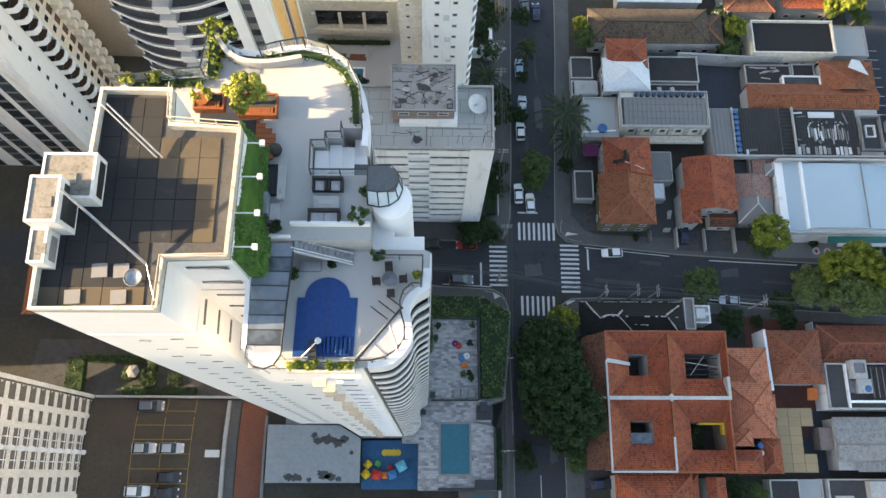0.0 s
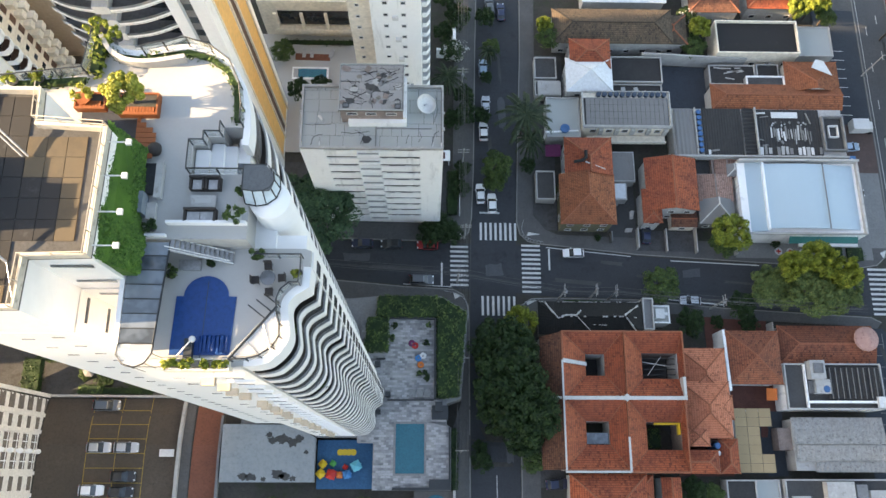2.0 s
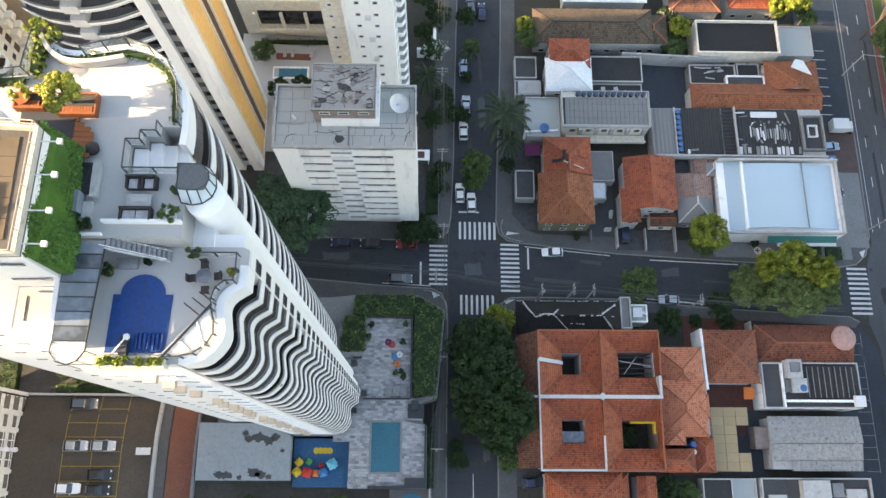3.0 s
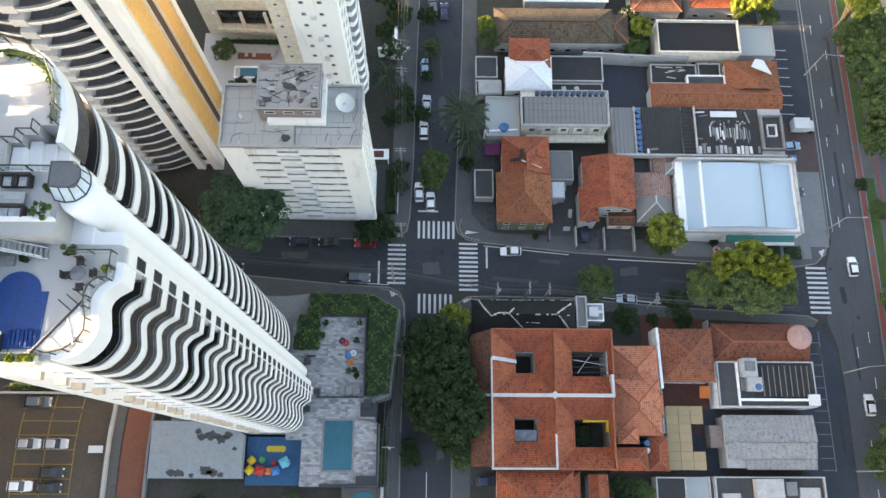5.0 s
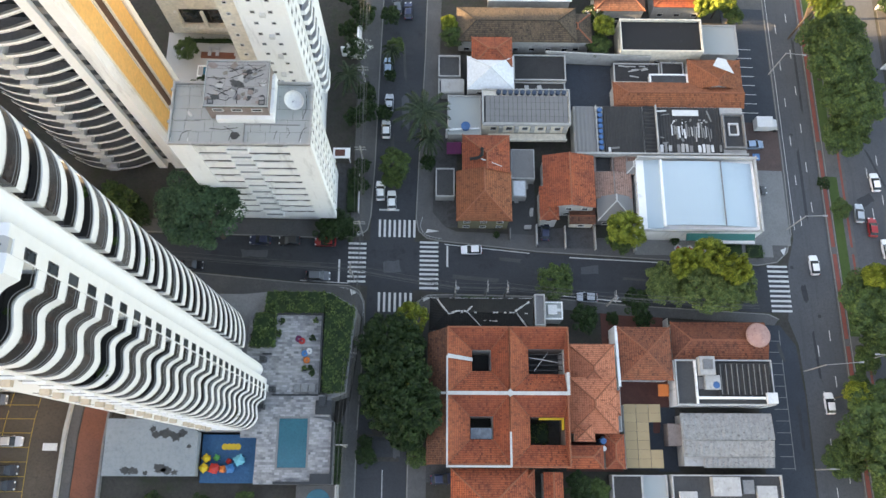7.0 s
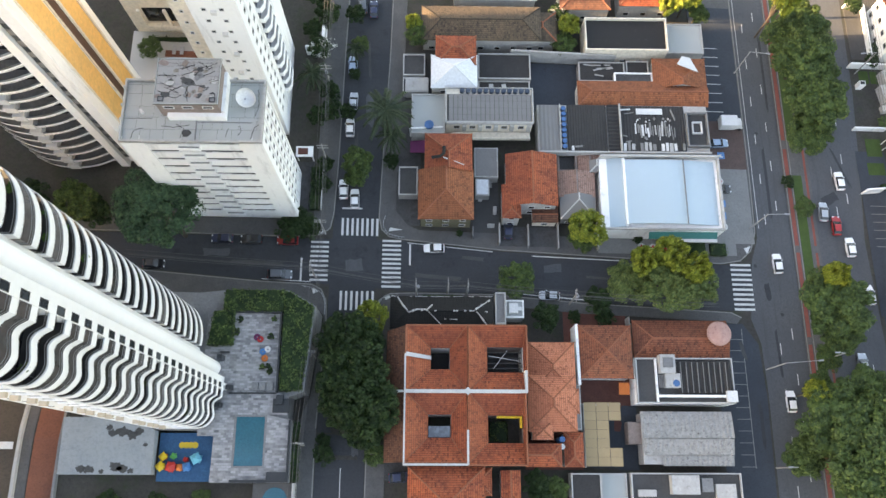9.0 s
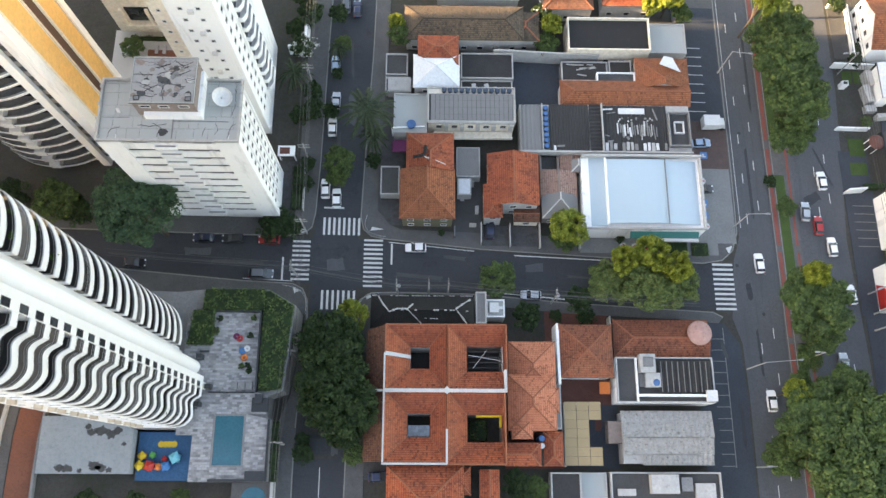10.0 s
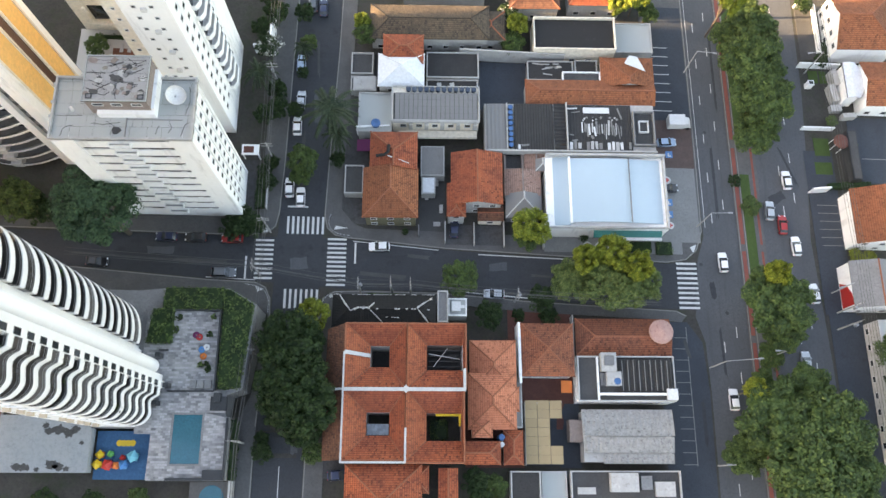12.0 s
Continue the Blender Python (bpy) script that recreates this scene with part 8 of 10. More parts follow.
# pool with its blue cover
cv = thing("covered_pool", (-6.4, 9.5, LOWZ), "roof pool under a bright blue cover", "swimming pool")
arcp = [(-6.4 + 1.45 * math.cos(radians(a)), 11.0 + 1.35 * math.sin(radians(a))) for a in range(0, 181, 15)]
part("cover", G().prism([(-8.45, 7.2), (-4.65, 7.2), (-4.45, 11.0)] + arcp + [(-8.3, 11.0)], LOWZ - 0.02, LOWZ + 0.05), M["cover"], cv)
part("seam", G().block(-6.4, 9.4, LOWZ + 0.055, 0.05, 5.2, 0.012, -2), M["darktank"], cv)
fold = G()
for k in range(7):
    fold.hull([(-6.6 + 0.27 * k, 7.3 + 0.05 * (k % 2), LOWZ + 0.05), (-6.4 + 0.27 * k, 7.3, LOWZ + 0.05), (-6.35 + 0.27 * k, 8.5, LOWZ + 0.05), (-6.65 + 0.27 * k, 8.4 + 0.1 * (k % 3), LOWZ + 0.05)], [(-6.55 + 0.27 * k, 7.4, LOWZ + 0.12 + 0.06 * (k % 2)), (-6.45 + 0.27 * k, 7.4, LOWZ + 0.12), (-6.4 + 0.27 * k, 8.4, LOWZ + 0.2), (-6.55 + 0.27 * k, 8.3, LOWZ + 0.12 + 0.08 * (k % 3))])
part("fold", fold, M["cover"], cv, "crumpled end of the cover")
ls = thing("pool_lamp", (-7.2, 7.6, LOWZ), "white pole lamp leaning over the pool edge", "lamp")
part("pole", G().tube((-8.1, 6.9, LOWZ + 0.1), (-6.8, 8.0, LOWZ + 1.1), 0.05, 6), M["whiteplastic"], ls)
part("head", G().lathe(-6.75, 8.05, [(0.0, LOWZ + 1.0), (0.22, LOWZ + 1.05), (0.16, LOWZ + 1.25), (0.0, LOWZ + 1.3)], 12), M["whiteplastic"], ls)
part("box", G().box(-7.4, 7.0, LOWZ + 0.05, -6.9, 8.2, LOWZ + 0.5), M["dark"], ls)
pbx = thing("planter_box", (-6.5, 6.5, LOWZ), "white planter box with yellow-green plants", "planter")
part("body", ring(-8.7, 6.2, -4.5, 6.95, 0.1, LOWZ - 0.6, LOWZ + 0.4), M["cream"], pbx)
for k in range(4):
    rng = random.Random(40 + k)
    pts, _ = crown_points(0.55, 0.7, LOWZ + 0.2, 8, 170, rng)
    g = G()
    leaves(g, [((-8.2 + k * 1.05 + p[0], 6.6 + p[1] * 0.7, p[2]), d) for p, d in pts], 0.34, rng)
    part("plant", g, M["leaf_lime"], pbx)
# glass pavilion
pv = thing("glass_pavilion", (-9.8, 10.5, LOWZ), "lean-to with dark glass roof panels and rounded end", "pavilion")
for k in range(7):
    y0, y1 = 7.6 + k * 0.92, 7.6 + (k + 1) * 0.92
    part("pane", G().hull([(-10.85, y0 + 0.03, 99.3), (-8.75 + 0.06 * k, y0 + 0.03, 99.2), (-8.7 + 0.06 * k, y1 - 0.03, 99.2), (-10.8, y1 - 0.03, 99.3)], [(-10.85, y0 + 0.03, 99.36), (-8.75 + 0.06 * k, y0 + 0.03, 99.26), (-8.7 + 0.06 * k, y1 - 0.03, 99.26), (-10.8, y1 - 0.03, 99.36)]), M["roofglass"], pv)
    part("bar", G().tube((-10.85, y0, 99.34), (-8.75 + 0.06 * k, y0, 99.26), 0.045, 5), M["dark"], pv)
part("beam", G().tube((-8.8, 7.5, 99.25), (-8.35, 14.1, 99.25), 0.06, 6), M["dark"], pv)
part("wall", G().box(-11.2, 7.4, LOWZ, -10.9, 14.2, 99.3), M["towerwhite"], pv)
ends = [(-10.9, 7.55), (-10.95, 6.9), (-10.5, 6.35), (-9.8, 6.15), (-9.2, 6.4), (-8.8, 7.0), (-8.75, 7.55)]
part("end_roof", G().prism(ends, 99.2, 99.27), M["canopy_glass"], pv, "pale ribbed rounded canopy")
for a, b in zip(ends, ends[1:]):
    part("bar", G().tube((*a, 99.28), (*b, 99.28), 0.05, 5), M["dark"], pv)
    part("post", G().tube((*a, LOWZ - 0.02), (*a, 99.25), 0.035, 5), M["frame"], pv)
# glass table with four chairs
tb = thing("garden_table", (-2.4, 12.1, LOWZ), "small round glass garden table", "table")
part("tabletop", G().lathe(-2.4, 12.1, [(0.0, LOWZ + 0.7), (0.5, LOWZ + 0.7), (0.5, LOWZ + 0.73), (0.0, LOWZ + 0.735)], 18), M["paleglass"], tb)
part("leg", G().tube((-2.4, 12.1, LOWZ - 0.02), (-2.4, 12.1, LOWZ + 0.7), 0.07, 8), M["dark"], tb)
for k in range(4):
    a = radians(90 * k + 5)
    x, y = -2.4 + 0.85 * math.cos(a), 12.1 + 0.85 * math.sin(a)
    chp = thing("garden_chair", (x, y, LOWZ), "dark woven garden chair by the glass table", "chair", "chairs round the glass table")
    part("seat", G().block(x, y, LOWZ + 0.42, 0.5, 0.5, 0.08, 90 * k + 5), M["wicker"], chp)
    part("backrest", G().block(x + 0.24 * math.cos(a), y + 0.24 * math.sin(a), LOWZ + 0.65, 0.07, 0.5, 0.45, 90 * k + 5), M["wicker"], chp)
    for s in (-0.2, 0.2):
        for q in (-0.2, 0.2):
            part("leg", G().tube((x + s, y + q, LOWZ - 0.02), (x + s, y + q, LOWZ + 0.4), 0.03, 5), M["dark"], chp)
for k in range(3):
    f = thing("lounger_frame", (-2.9 + 0.4 * k, 10.2, LOWZ), "folded dark lounger frame on the terrace", "lounger", "folded loungers")
    part("bar", G().tube((-3.6 + 0.5 * k, 10.4 + 0.35 * k, LOWZ + 0.35), (-2.5 + 0.5 * k, 9.55 + 0.35 * k, LOWZ + 0.4), 0.045, 5), M["dark"], f)
    part("leg", G().tube((-3.1 + 0.5 * k, 10.0 + 0.35 * k, LOWZ - 0.02), (-3.1 + 0.5 * k, 10.0 + 0.35 * k, LOWZ + 0.37), 0.03, 5), M["dark"], f)
pot_plant(-0.7, 12.4, LOWZ, 0.35, 0.6, "leaf_lime", "yellow-leaved plant in a dark pot", "dark", 21)
pot_plant(-8.7, 12.4, LOWZ, 0.55, 0.9, "leaf_mid", "leafy green shrub by the pavilion", "dark", 22)
pot_plant(-6.2, 13.1, LOWZ, 0.4, 0.5, "leaf_dark", "small dark shrub below the stair", "dark", 23)
pot_plant(-3.2, 13.7, LOWZ, 0.5, 0.8, "leaf_mid", "green plant in a black box", "dark", 24)
glass_rail([(-3.3, 13.6), (-0.3, 13.6), (-0.3, 12.6)], LOWZ, 1.05)
glass_rail([(-0.35, 12.5), (-0.4, 11.75), (-0.95, 11.75), (-1.5, 11.3), (-1.72, 10.6), (-1.65, 9.9), (-1.42, 9.1), (-1.4, 8.3), (-1.8, 7.6), (-2.6, 7.05), (-3.4, 6.85), (-4.4, 6.8)], LOWZ, 1.05, "curved glass railing above the balconies", 0.9)
tc = thing("glass_canopy", (-2.4, 7.8, LOWZ), "triangular frosted glass canopy with dark beam", "canopy")
part("pane", G().prism([(-4.4, 7.0), (-3.0, 7.0), (-2.1, 7.35), (-1.5, 8.0), (-1.45, 8.9), (-1.72, 10.0)], 98.5, 98.55), M["canopy_glass"], tc)
part("beam", G().tube((-4.35, 6.75, 98.6), (-1.55, 10.1, 98.6), 0.08, 6), M["dark"], tc)
for t_ in (0.35, 0.7):
    part("bar", G().tube((-4.35 + 2.8 * t_, 6.75 + 3.35 * t_, 98.57), (-3.2 + 2.0 * t_, 6.85 + 0.7 * t_, 98.57), 0.04, 5), M["frame"], tc)
for x, y in ((-4.2, 7.0), (-1.75, 9.9), (-1.8, 7.75)):
    part("post", G().tube((x, y, LOWZ - 0.02), (x, y, 98.5), 0.04, 6), M["dark"], tc)


# ---- trees, hedges and palms ----
def at_ground(x, y, z=0.0, s=1.0, turn=0.0, up=1.0):
    return pose(x, y, gz(x, y) + z, 0, 0, turn) @ Matrix.Diagonal((s, s, s * up, 1))


A = tree(1, 6.0, 5.2, 4.2, 19000, 0.44, "leaf_dark", "large dark green street tree with a dense crown", 130)
B = tree(2, 6.0, 5.0, 4.2, 19000, 0.44, "leaf_mid", "large leafy green street tree with an uneven crown", 120)
# P_ and E_ crowns carry the low sun in their leaf colour
P_ = tree(8, 6.0, 5.0, 4.2, 19000, 0.42, "leaf_pale", "broad pale green street tree, sunlight painted into its crown", 110)
C = tree(3, 3.4, 3.6, 2.6, 6500, 0.32, "leaf_mid", "medium green tree beside the street", 60)
D = tree(4, 3.4, 3.4, 2.4, 6500, 0.32, "leaf_dark", "medium dark green tree beside the street", 60)
E_ = tree(5, 3.6, 3.2, 2.8, 7000, 0.36, "leaf_lime", "yellow-green tree, its crown painted as if sunlit", 46)
F = tree(6, 6.9, 8.0, 11.0, 20000, 0.42, "leaf_blue", "bluish green tree with fine feathery leaves", 80)
BL = tree(7, 3.0, 3.0, 2.6, 3000, 0.42, "leaf_dark", "dark tree dotted with white blossom", 30)
rng = random.Random(77)
fl = G()
pts, _ = crown_points(3.1, 3.1, 2.7, 30, 420, rng)
leaves(fl, pts, 0.36, rng)
part("blossom", fl, M["flower"], BL, "white blossom")
PLACES = [
    (A, 22.4, 16.0, 1.2, 10, 1.0), (A, 21.4, 21.6, 0.95, 80, 1), (A, 24.6, 10.4, 0.9, 140, 1.1), (A, 20.6, 11.0, 0.7, 200, 1), (E_, 24.8, 26.8, 0.95, 40, 1.5), (D, 22.6, 26.0, 0.8, 40, 1.0),
    (B, 115.0, 92, 1.08, 10, 1), (B, 113.2, 83.0, 1.15, 120, 1.1), (B, 114.4, 73.4, 1.12, 200, 1.1), (B, 115.2, 78, 0.95, 60, 1.2), (B, 112.0, 88.5, 0.95, 250, 1), (B, 113.8, 67.0, 0.85, 300, 1), (E_, 107.6, 93, 1.1, 20, 2.2), (E_, 113.0, 98, 1.3, 20, 2.2),
    (B, 112.8, 30.8, 1.18, 45, 1), (B, 114.4, 25.6, 0.75, 160, 1), (C, 112.0, 21.0, 0.9, 80, 1), (E_, 112.4, 35.4, 0.8, 80, 2.1), (C, 112.3, 52.2, 0.8, 40, 0.8), (D, 110.0, 58.0, 0.6, 40, 0.8),
    (B, 109.6, 8.0, 1.25, 0, 1), (B, 118.6, 7.0, 1.35, 70, 1), (B, 113.8, -1.5, 1.5, 180, 1), (B, 122.0, -1.0, 1.1, 240, 1), (C, 109.6, 15.8, 1.0, 30, 1), (B, 117.0, 13.4, 0.95, 330, 1), (B, 104.6, 2.6, 0.7, 110, 1), (E_, 106.4, 13.8, 0.7, 110, 2.0),
    (P_, 80.6, 34.6, 1.08, 15, 1), (E_, 81.0, 39.0, 1.1, 60, 1.45), (E_, 75.4, 37.6, 0.85, 10, 1.9), (P_, 73.8, 34.6, 0.75, 100, 1), (D, 68.0, 31.4, 1.15, 20, 1), (D, 69.4, 28.0, 0.8, 150, 1), (P_, 86.4, 34.2, 0.8, 130, 1), (E_, 85.8, 36.6, 0.9, 200, 1.8),
    (C, 52.2, 35.2, 1.35, 0, 0.9), (D, 57.8, 28.2, 1.15, 20, 0.9), (E_, 65.9, 44.6, 1.2, 80, 1.0), (C, 65.4, 43.6, 1.05, 130, 0.95), (D, 63.6, 28.6, 0.55, 40, 0.9),
    (F, -12.2, 43.8, 1.22, 0, 0.92), (D, 8.2, 45.0, 1.1, 0, 0.8), (D, 11.8, 45.2, 1.05, 90, 0.8), (D, 10.0, 46.8, 1.0, 180, 0.8),
    (C, -31.0, 48.0, 1.5, 60, 1.2), (D, -27.6, 46.6, 1.2, 60, 1.2), (D, -40, 49, 1.5, 200, 1),
    (BL, 12.7, 84.0, 1.0, 0, 1), (D, 14.8, 74.6, 0.9, 60, 1), (D, 15.2, 70.2, 1.0, 160, 1), (D, 19.6, 79.4, 0.55, 30, 1), (D, 18.6, 70.4, 0.75, 210, 1), (C, 20.6, 86.0, 0.7, 10, 1), (D, 13.6, 92, 1.2, 10, 1), (D, 11.6, 97, 1.3, 120, 1), (D, 19.4, 93.0, 0.9, 40, 1), (D, 10.6, 89, 0.9, 60, 1),
    (C, 20.9, 58.4, 1.15, 60, 1.1), (C, 20.6, 55.4, 0.85, 160, 1.1), (D, 27.6, 59.8, 0.7, 20, 1), (D, 12.6, 69.0, 0.9, 90, 1), (D, 14.4, 58.6, 0.75, 0, 1), (D, 14.0, 54.6, 0.8, 90, 0.9),
    (C, 32.5, 88.3, 1.0, 40, 1), (E_, 31.6, 90.4, 0.6, 10, 1.2), (D, 36.9, 88.6, 0.8, 120, 0.9), (C, 63.6, 87.6, 1.0, 40, 0.9), (E_, 64.6, 90.6, 0.75, 70, 1.2), (BL, 63.1, 94.8, 0.9, 10, 1),
    (E_, 86.4, 96.4, 0.8, 0, 1.2), (E_, 90.4, 97.4, 0.9, 100, 1.2), (C, 93.6, 96.0, 0.9, 100, 1), (C, 87.2, 99.8, 1.2, 40, 1),
    (D, 54.6, -2.4, 1.0, 0, 0.8), (C, 58.2, -3.2, 0.8, 50, 0.8), (D, 55.6, -6.4, 1.2, 90, 0.8), (C, 26.2, 2.4, 0.72, 0, 0.9), (D, 17.3, 2.4, 0.78, 70, 0.8), (D, 17.0, 4.6, 0.6, 10, 0.8), (A, 24.6, 6.6, 0.55, 30, 1.0),
    (C, 136.0, 22.0, 1.3, 10, 1), (D, 137.4, 14.6, 1.6, 60, 1), (C, 136.0, 6, 1.4, 10, 1), (C, 136.6, 67.4, 0.55, 10, 0.8), (D, 132.8, 87.2, 0.7, 10, 0.8), (D, 130.4, 101, 0.9, 10, 0.8), (C, 133.2, 72.6, 0.5, 10, 0.8), (E_, 133.6, 42.0, 0.5, 10, 0.6), (D, 134.4, 90.6, 0.6, 0, 0.7), (E_, 136.6, 41.6, 0.5, 60, 0.6),
    (D, 41.4, 45.4, 0.3, 0, 0.6), (D, 77.4, 45.0, 0.45, 0, 0.8), (C, 32.6, 55.0, 0.4, 0, 0.8),
    (D, -48.8, 16.6, 0.7, 0, 0.8), (D, -44.0, 16.2, 0.6, 60, 0.8), (C, -52.5, 17.4, 0.5, 60, 0.6), (D, -18.4, 74.6, 1.0, 60, 0.9), (D, -14.2, 75.8, 0.9, 0, 0.9), (C, -22.2, 83.2, 0.9, 30, 0.9),
    (D, -18.0, -6.0, 1.0, 0, 0.6), (D, -10.0, -6.5, 1.1, 90, 0.6), (C, -3.0, -5.2, 0.7, 90, 0.7), (D, -21.0, 40.8 + 6, 0.8, 90, 1),
]
used = set()
for ob, x, y, s, turn, up in PLACES:
    m = at_ground(x, y, 0.0, s, turn, up)
    if ob in used:
        copy_thing(ob, m)
    else:
        used.add(ob)
        ob.matrix_basis = m


def palm(x, y, h, R, mat, label, seed):
    rng = random.Random(seed)
    z = gz(x, y)
    t = thing("palm_tree", (x, y, z), label, "palm tree")
    tr = G()
    for k in range(8):
        tr.tube((x, y, z + h * k / 8 - 0.1), (x, y, z + h * (k + 1) / 8), 0.24 - 0.01 * k, 8, 0.2 - 0.01 * k)
    part("trunk", tr, M["bark"], t)
    for k in range(19):
        a = 6.283 * (k + rng.uniform(-0.4, 0.4)) / 19
        L = R * rng.uniform(0.75, 1.1)
        lift = rng.uniform(0.1, 1.6)
        g = G()
        prev = None
        for i in range(9):
            u = i / 8
            p = Vector((x + math.cos(a) * L * u, y + math.sin(a) * L * u, z + h + lift * math.sin(u * 2.2) - 1.9 * u * u))
            if prev is not None:
                d = (p - prev)
                s = Vector((-math.sin(a), math.cos(a), 0))
                for sg in (-1, 1):
                    for q in (0.0, 0.2, 0.4, 0.6, 0.8):
                        b = prev + d * q
                        tip = b + s * sg * L * 0.15 * (1.05 - 0.6 * u) + d * 0.7 - Vector((0, 0, 0.35))
                        g.face([b, b + d * 0.2, tip + d * 0.1, tip])
                g.tube(prev, p, 0.03, 4)
            prev = p
        part("frond", g, M[mat], t)


palm(26.6, 67.6, 9.0, 5.6, "leaf_palm", "tall dark palm over the pavement", 3)
palm(27.8, 63.6, 6.6, 3.6, "leaf_palm", "second dark palm beside it", 4)
palm(11.4, 77.0, 6.0, 3.8, "leaf_palm", "palm with drooping fronds by a wall", 5)
palm(19.9, 83.4, 5.0, 2.4, "leaf_palm", "small palm in the street", 6)

hedge([(-1.2, 27.1), (9.4, 27.1), (9.4, 30.8), (-1.0, 30.8)], DECK - 0.6, DECK + 0.9, "leaf_mid", "thick dark hedge along the podium edge", 17, 0.42, 11)
hedge([(9.5, 12.9), (13.2, 13.2), (14.7, 28.0), (10.4, 30.6), (9.5, 30.6)], DECK - 0.8, DECK + 0.5, "leaf_mid", "wide dark planting between deck and street", 17, 0.42, 12)
hedge([(-3.4, 20.9), (0.8, 20.9), (0.8, 26.8), (-2.6, 26.8)], DECK - 0.4, DECK + 1.3, "leaf_mid", "green hedge at the foot of the tower", 17, 0.42, 13)
hedge([(12.0, -2.2), (12.9, -2.2), (12.9, 7.8), (12.0, 7.8)], DECK - 3.4, DECK - 1.4, "leaf_dark", "dark hedge strip below the deck", 17, 0.36, 14)
hedge([(9.4, 44.6), (13.2, 44.6), (13.2, 47.2), (9.4, 47.2)], gz(11, 46), gz(11, 46) + 3.4, "leaf_dark", "clipped square dark hedge at the corner", 20, 0.36, 15)
hedge([(11.6, 49.6), (13.4, 49.6), (13.6, 58.6), (11.6, 58.6)], gz(13, 54), gz(13, 54) + 1.2, "leaf_dark", "dark planting behind the white fence", 16, 0.36, 16)
hedge([(87.0, 42.2), (91.4, 42.2), (91.4, 44.6), (87.0, 44.6)], gz(88, 43), gz(88, 43) + 0.7, "leaf_dark", "low dark planting bed", 16, 0.3, 17, "planting_bed")
hedge([(92.4, 41.9), (95.6, 41.9), (95.6, 44.4), (92.4, 44.4)], gz(93, 43), gz(93, 43) + 0.9, "leaf_mid", "low planting bed with shrubs", 16, 0.3, 18, "planting_bed")
hedge([(130.8, 57.2), (139.8, 57.4), (139.8, 58.6), (130.8, 58.2)], gz(135, 58), gz(135, 58) + 1.6, "leaf_dark", "dark clipped hedge along the garden edge", 22, 0.32, 33)
hedge([(34.0, 32.0), (42.0, 31.9), (42.0, 32.6), (34.0, 32.8)], gz(38, 32), gz(38, 32) + 0.6, "leaf_mid", "narrow green verge along the pavement", 20, 0.26, 19, "planting_bed")
hedge([(-52.8, 13.6), (-49.0, 13.6), (-49.0, 15.0), (-52.8, 15.0)], gz(-50, 14), gz(-50, 14) + 1.4, "leaf_mid", "green hedge above the car park wall", 18, 0.34, 20)
hedge([(-62.5, 13.6), (-59.6, 13.6), (-59.6, 19.6), (-62.5, 19.6)], gz(-60, 14), gz(-60, 14) + 1.6, "leaf_dark", "dark green hedge round a courtyard", 18, 0.34, 21)
hedge([(-62.0, 19.6), (-48.9, 19.4), (-48.9, 20.6), (-62.0, 20.8)], gz(-55, 20), gz(-55, 20) + 1.2, "leaf_mid", "green hedge round a courtyard", 18, 0.34, 23)
hedge([(-49.0, 15.2), (-47.6, 15.2), (-47.9, 19.2), (-49.2, 19.2)], gz(-48, 17), gz(-48, 17) + 1.3, "leaf_mid", "short green hedge round a courtyard", 18, 0.34, 24)
hedge([(-48.8, 13.6), (-40.4, 13.6), (-40.4, 14.6), (-48.8, 14.6)], gz(-45, 14), gz(-45, 14) + 1.2, "leaf_dark", "dark green hedge above the car park wall", 18, 0.34, 22)
hedge([(46.6, 4.8), (49.6, 4.8), (49.6, 8.2), (46.6, 8.2)], tz + 0.2, tz + 1.6, "leaf_mid", "leafy plants filling a sunken court", 16, 0.4, 41, "planting_bed")
rb_ = random.Random(14)
for k in range(12):
    fl_z = OPEN_NORTH[rb_.randrange(0, max(1, len(OPEN_NORTH) - 4))]
    x, y = NORTH[rb_.randrange(3, 20)]
    pot_plant(x - 0.45, y - 0.45, fl_z, 0.6, 1.0, "leaf_bright", "leafy plant in a pot on a balcony", "dark", 80 + k)
for k in range(6):
    fl_z = OPEN_EAST[rb_.randrange(0, len(OPEN_EAST))]
    x, y = EAST[rb_.randrange(12, 26)]
    pot_plant(x - 0.4, y + 0.1, fl_z, 0.5, 0.9, "leaf_mid", "small green plant on a curved balcony", "dark", 100 + k)


# ---- cars ----
def paint_mat(name, col, metal=0.0):
    m, n, l, b = shader(name)
    b.inputs["Base Color"].default_value = (*col, 1)
    b.inputs["Roughness"].default_value, b.inputs["Metallic"].default_value = 0.28, metal
    b.inputs["Coat Weight"].default_value = 0.5
    return m


CARPAINT = {"white": paint_mat("white_car_paint", (0.75, 0.75, 0.75)), "silver": paint_mat("silver_car_paint", (0.42, 0.44, 0.46), 0.6), "black": paint_mat("black_car_paint", (0.014, 0.014, 0.016)), "red": paint_mat("red_car_paint", (0.33, 0.015, 0.015)), "grey": paint_mat("grey_car_paint", (0.1, 0.11, 0.12), 0.4), "navy": paint_mat("navy_car_paint", (0.02, 0.03, 0.07), 0.3), "blue": paint_mat("pale_blue_car_paint", (0.3, 0.4, 0.52), 0.2)}
LAMP = paint_mat("clear_lamp_glass", (0.7, 0.72, 0.74))
TAIL = paint_mat("red_lamp_glass", (0.35, 0.01, 0.01))


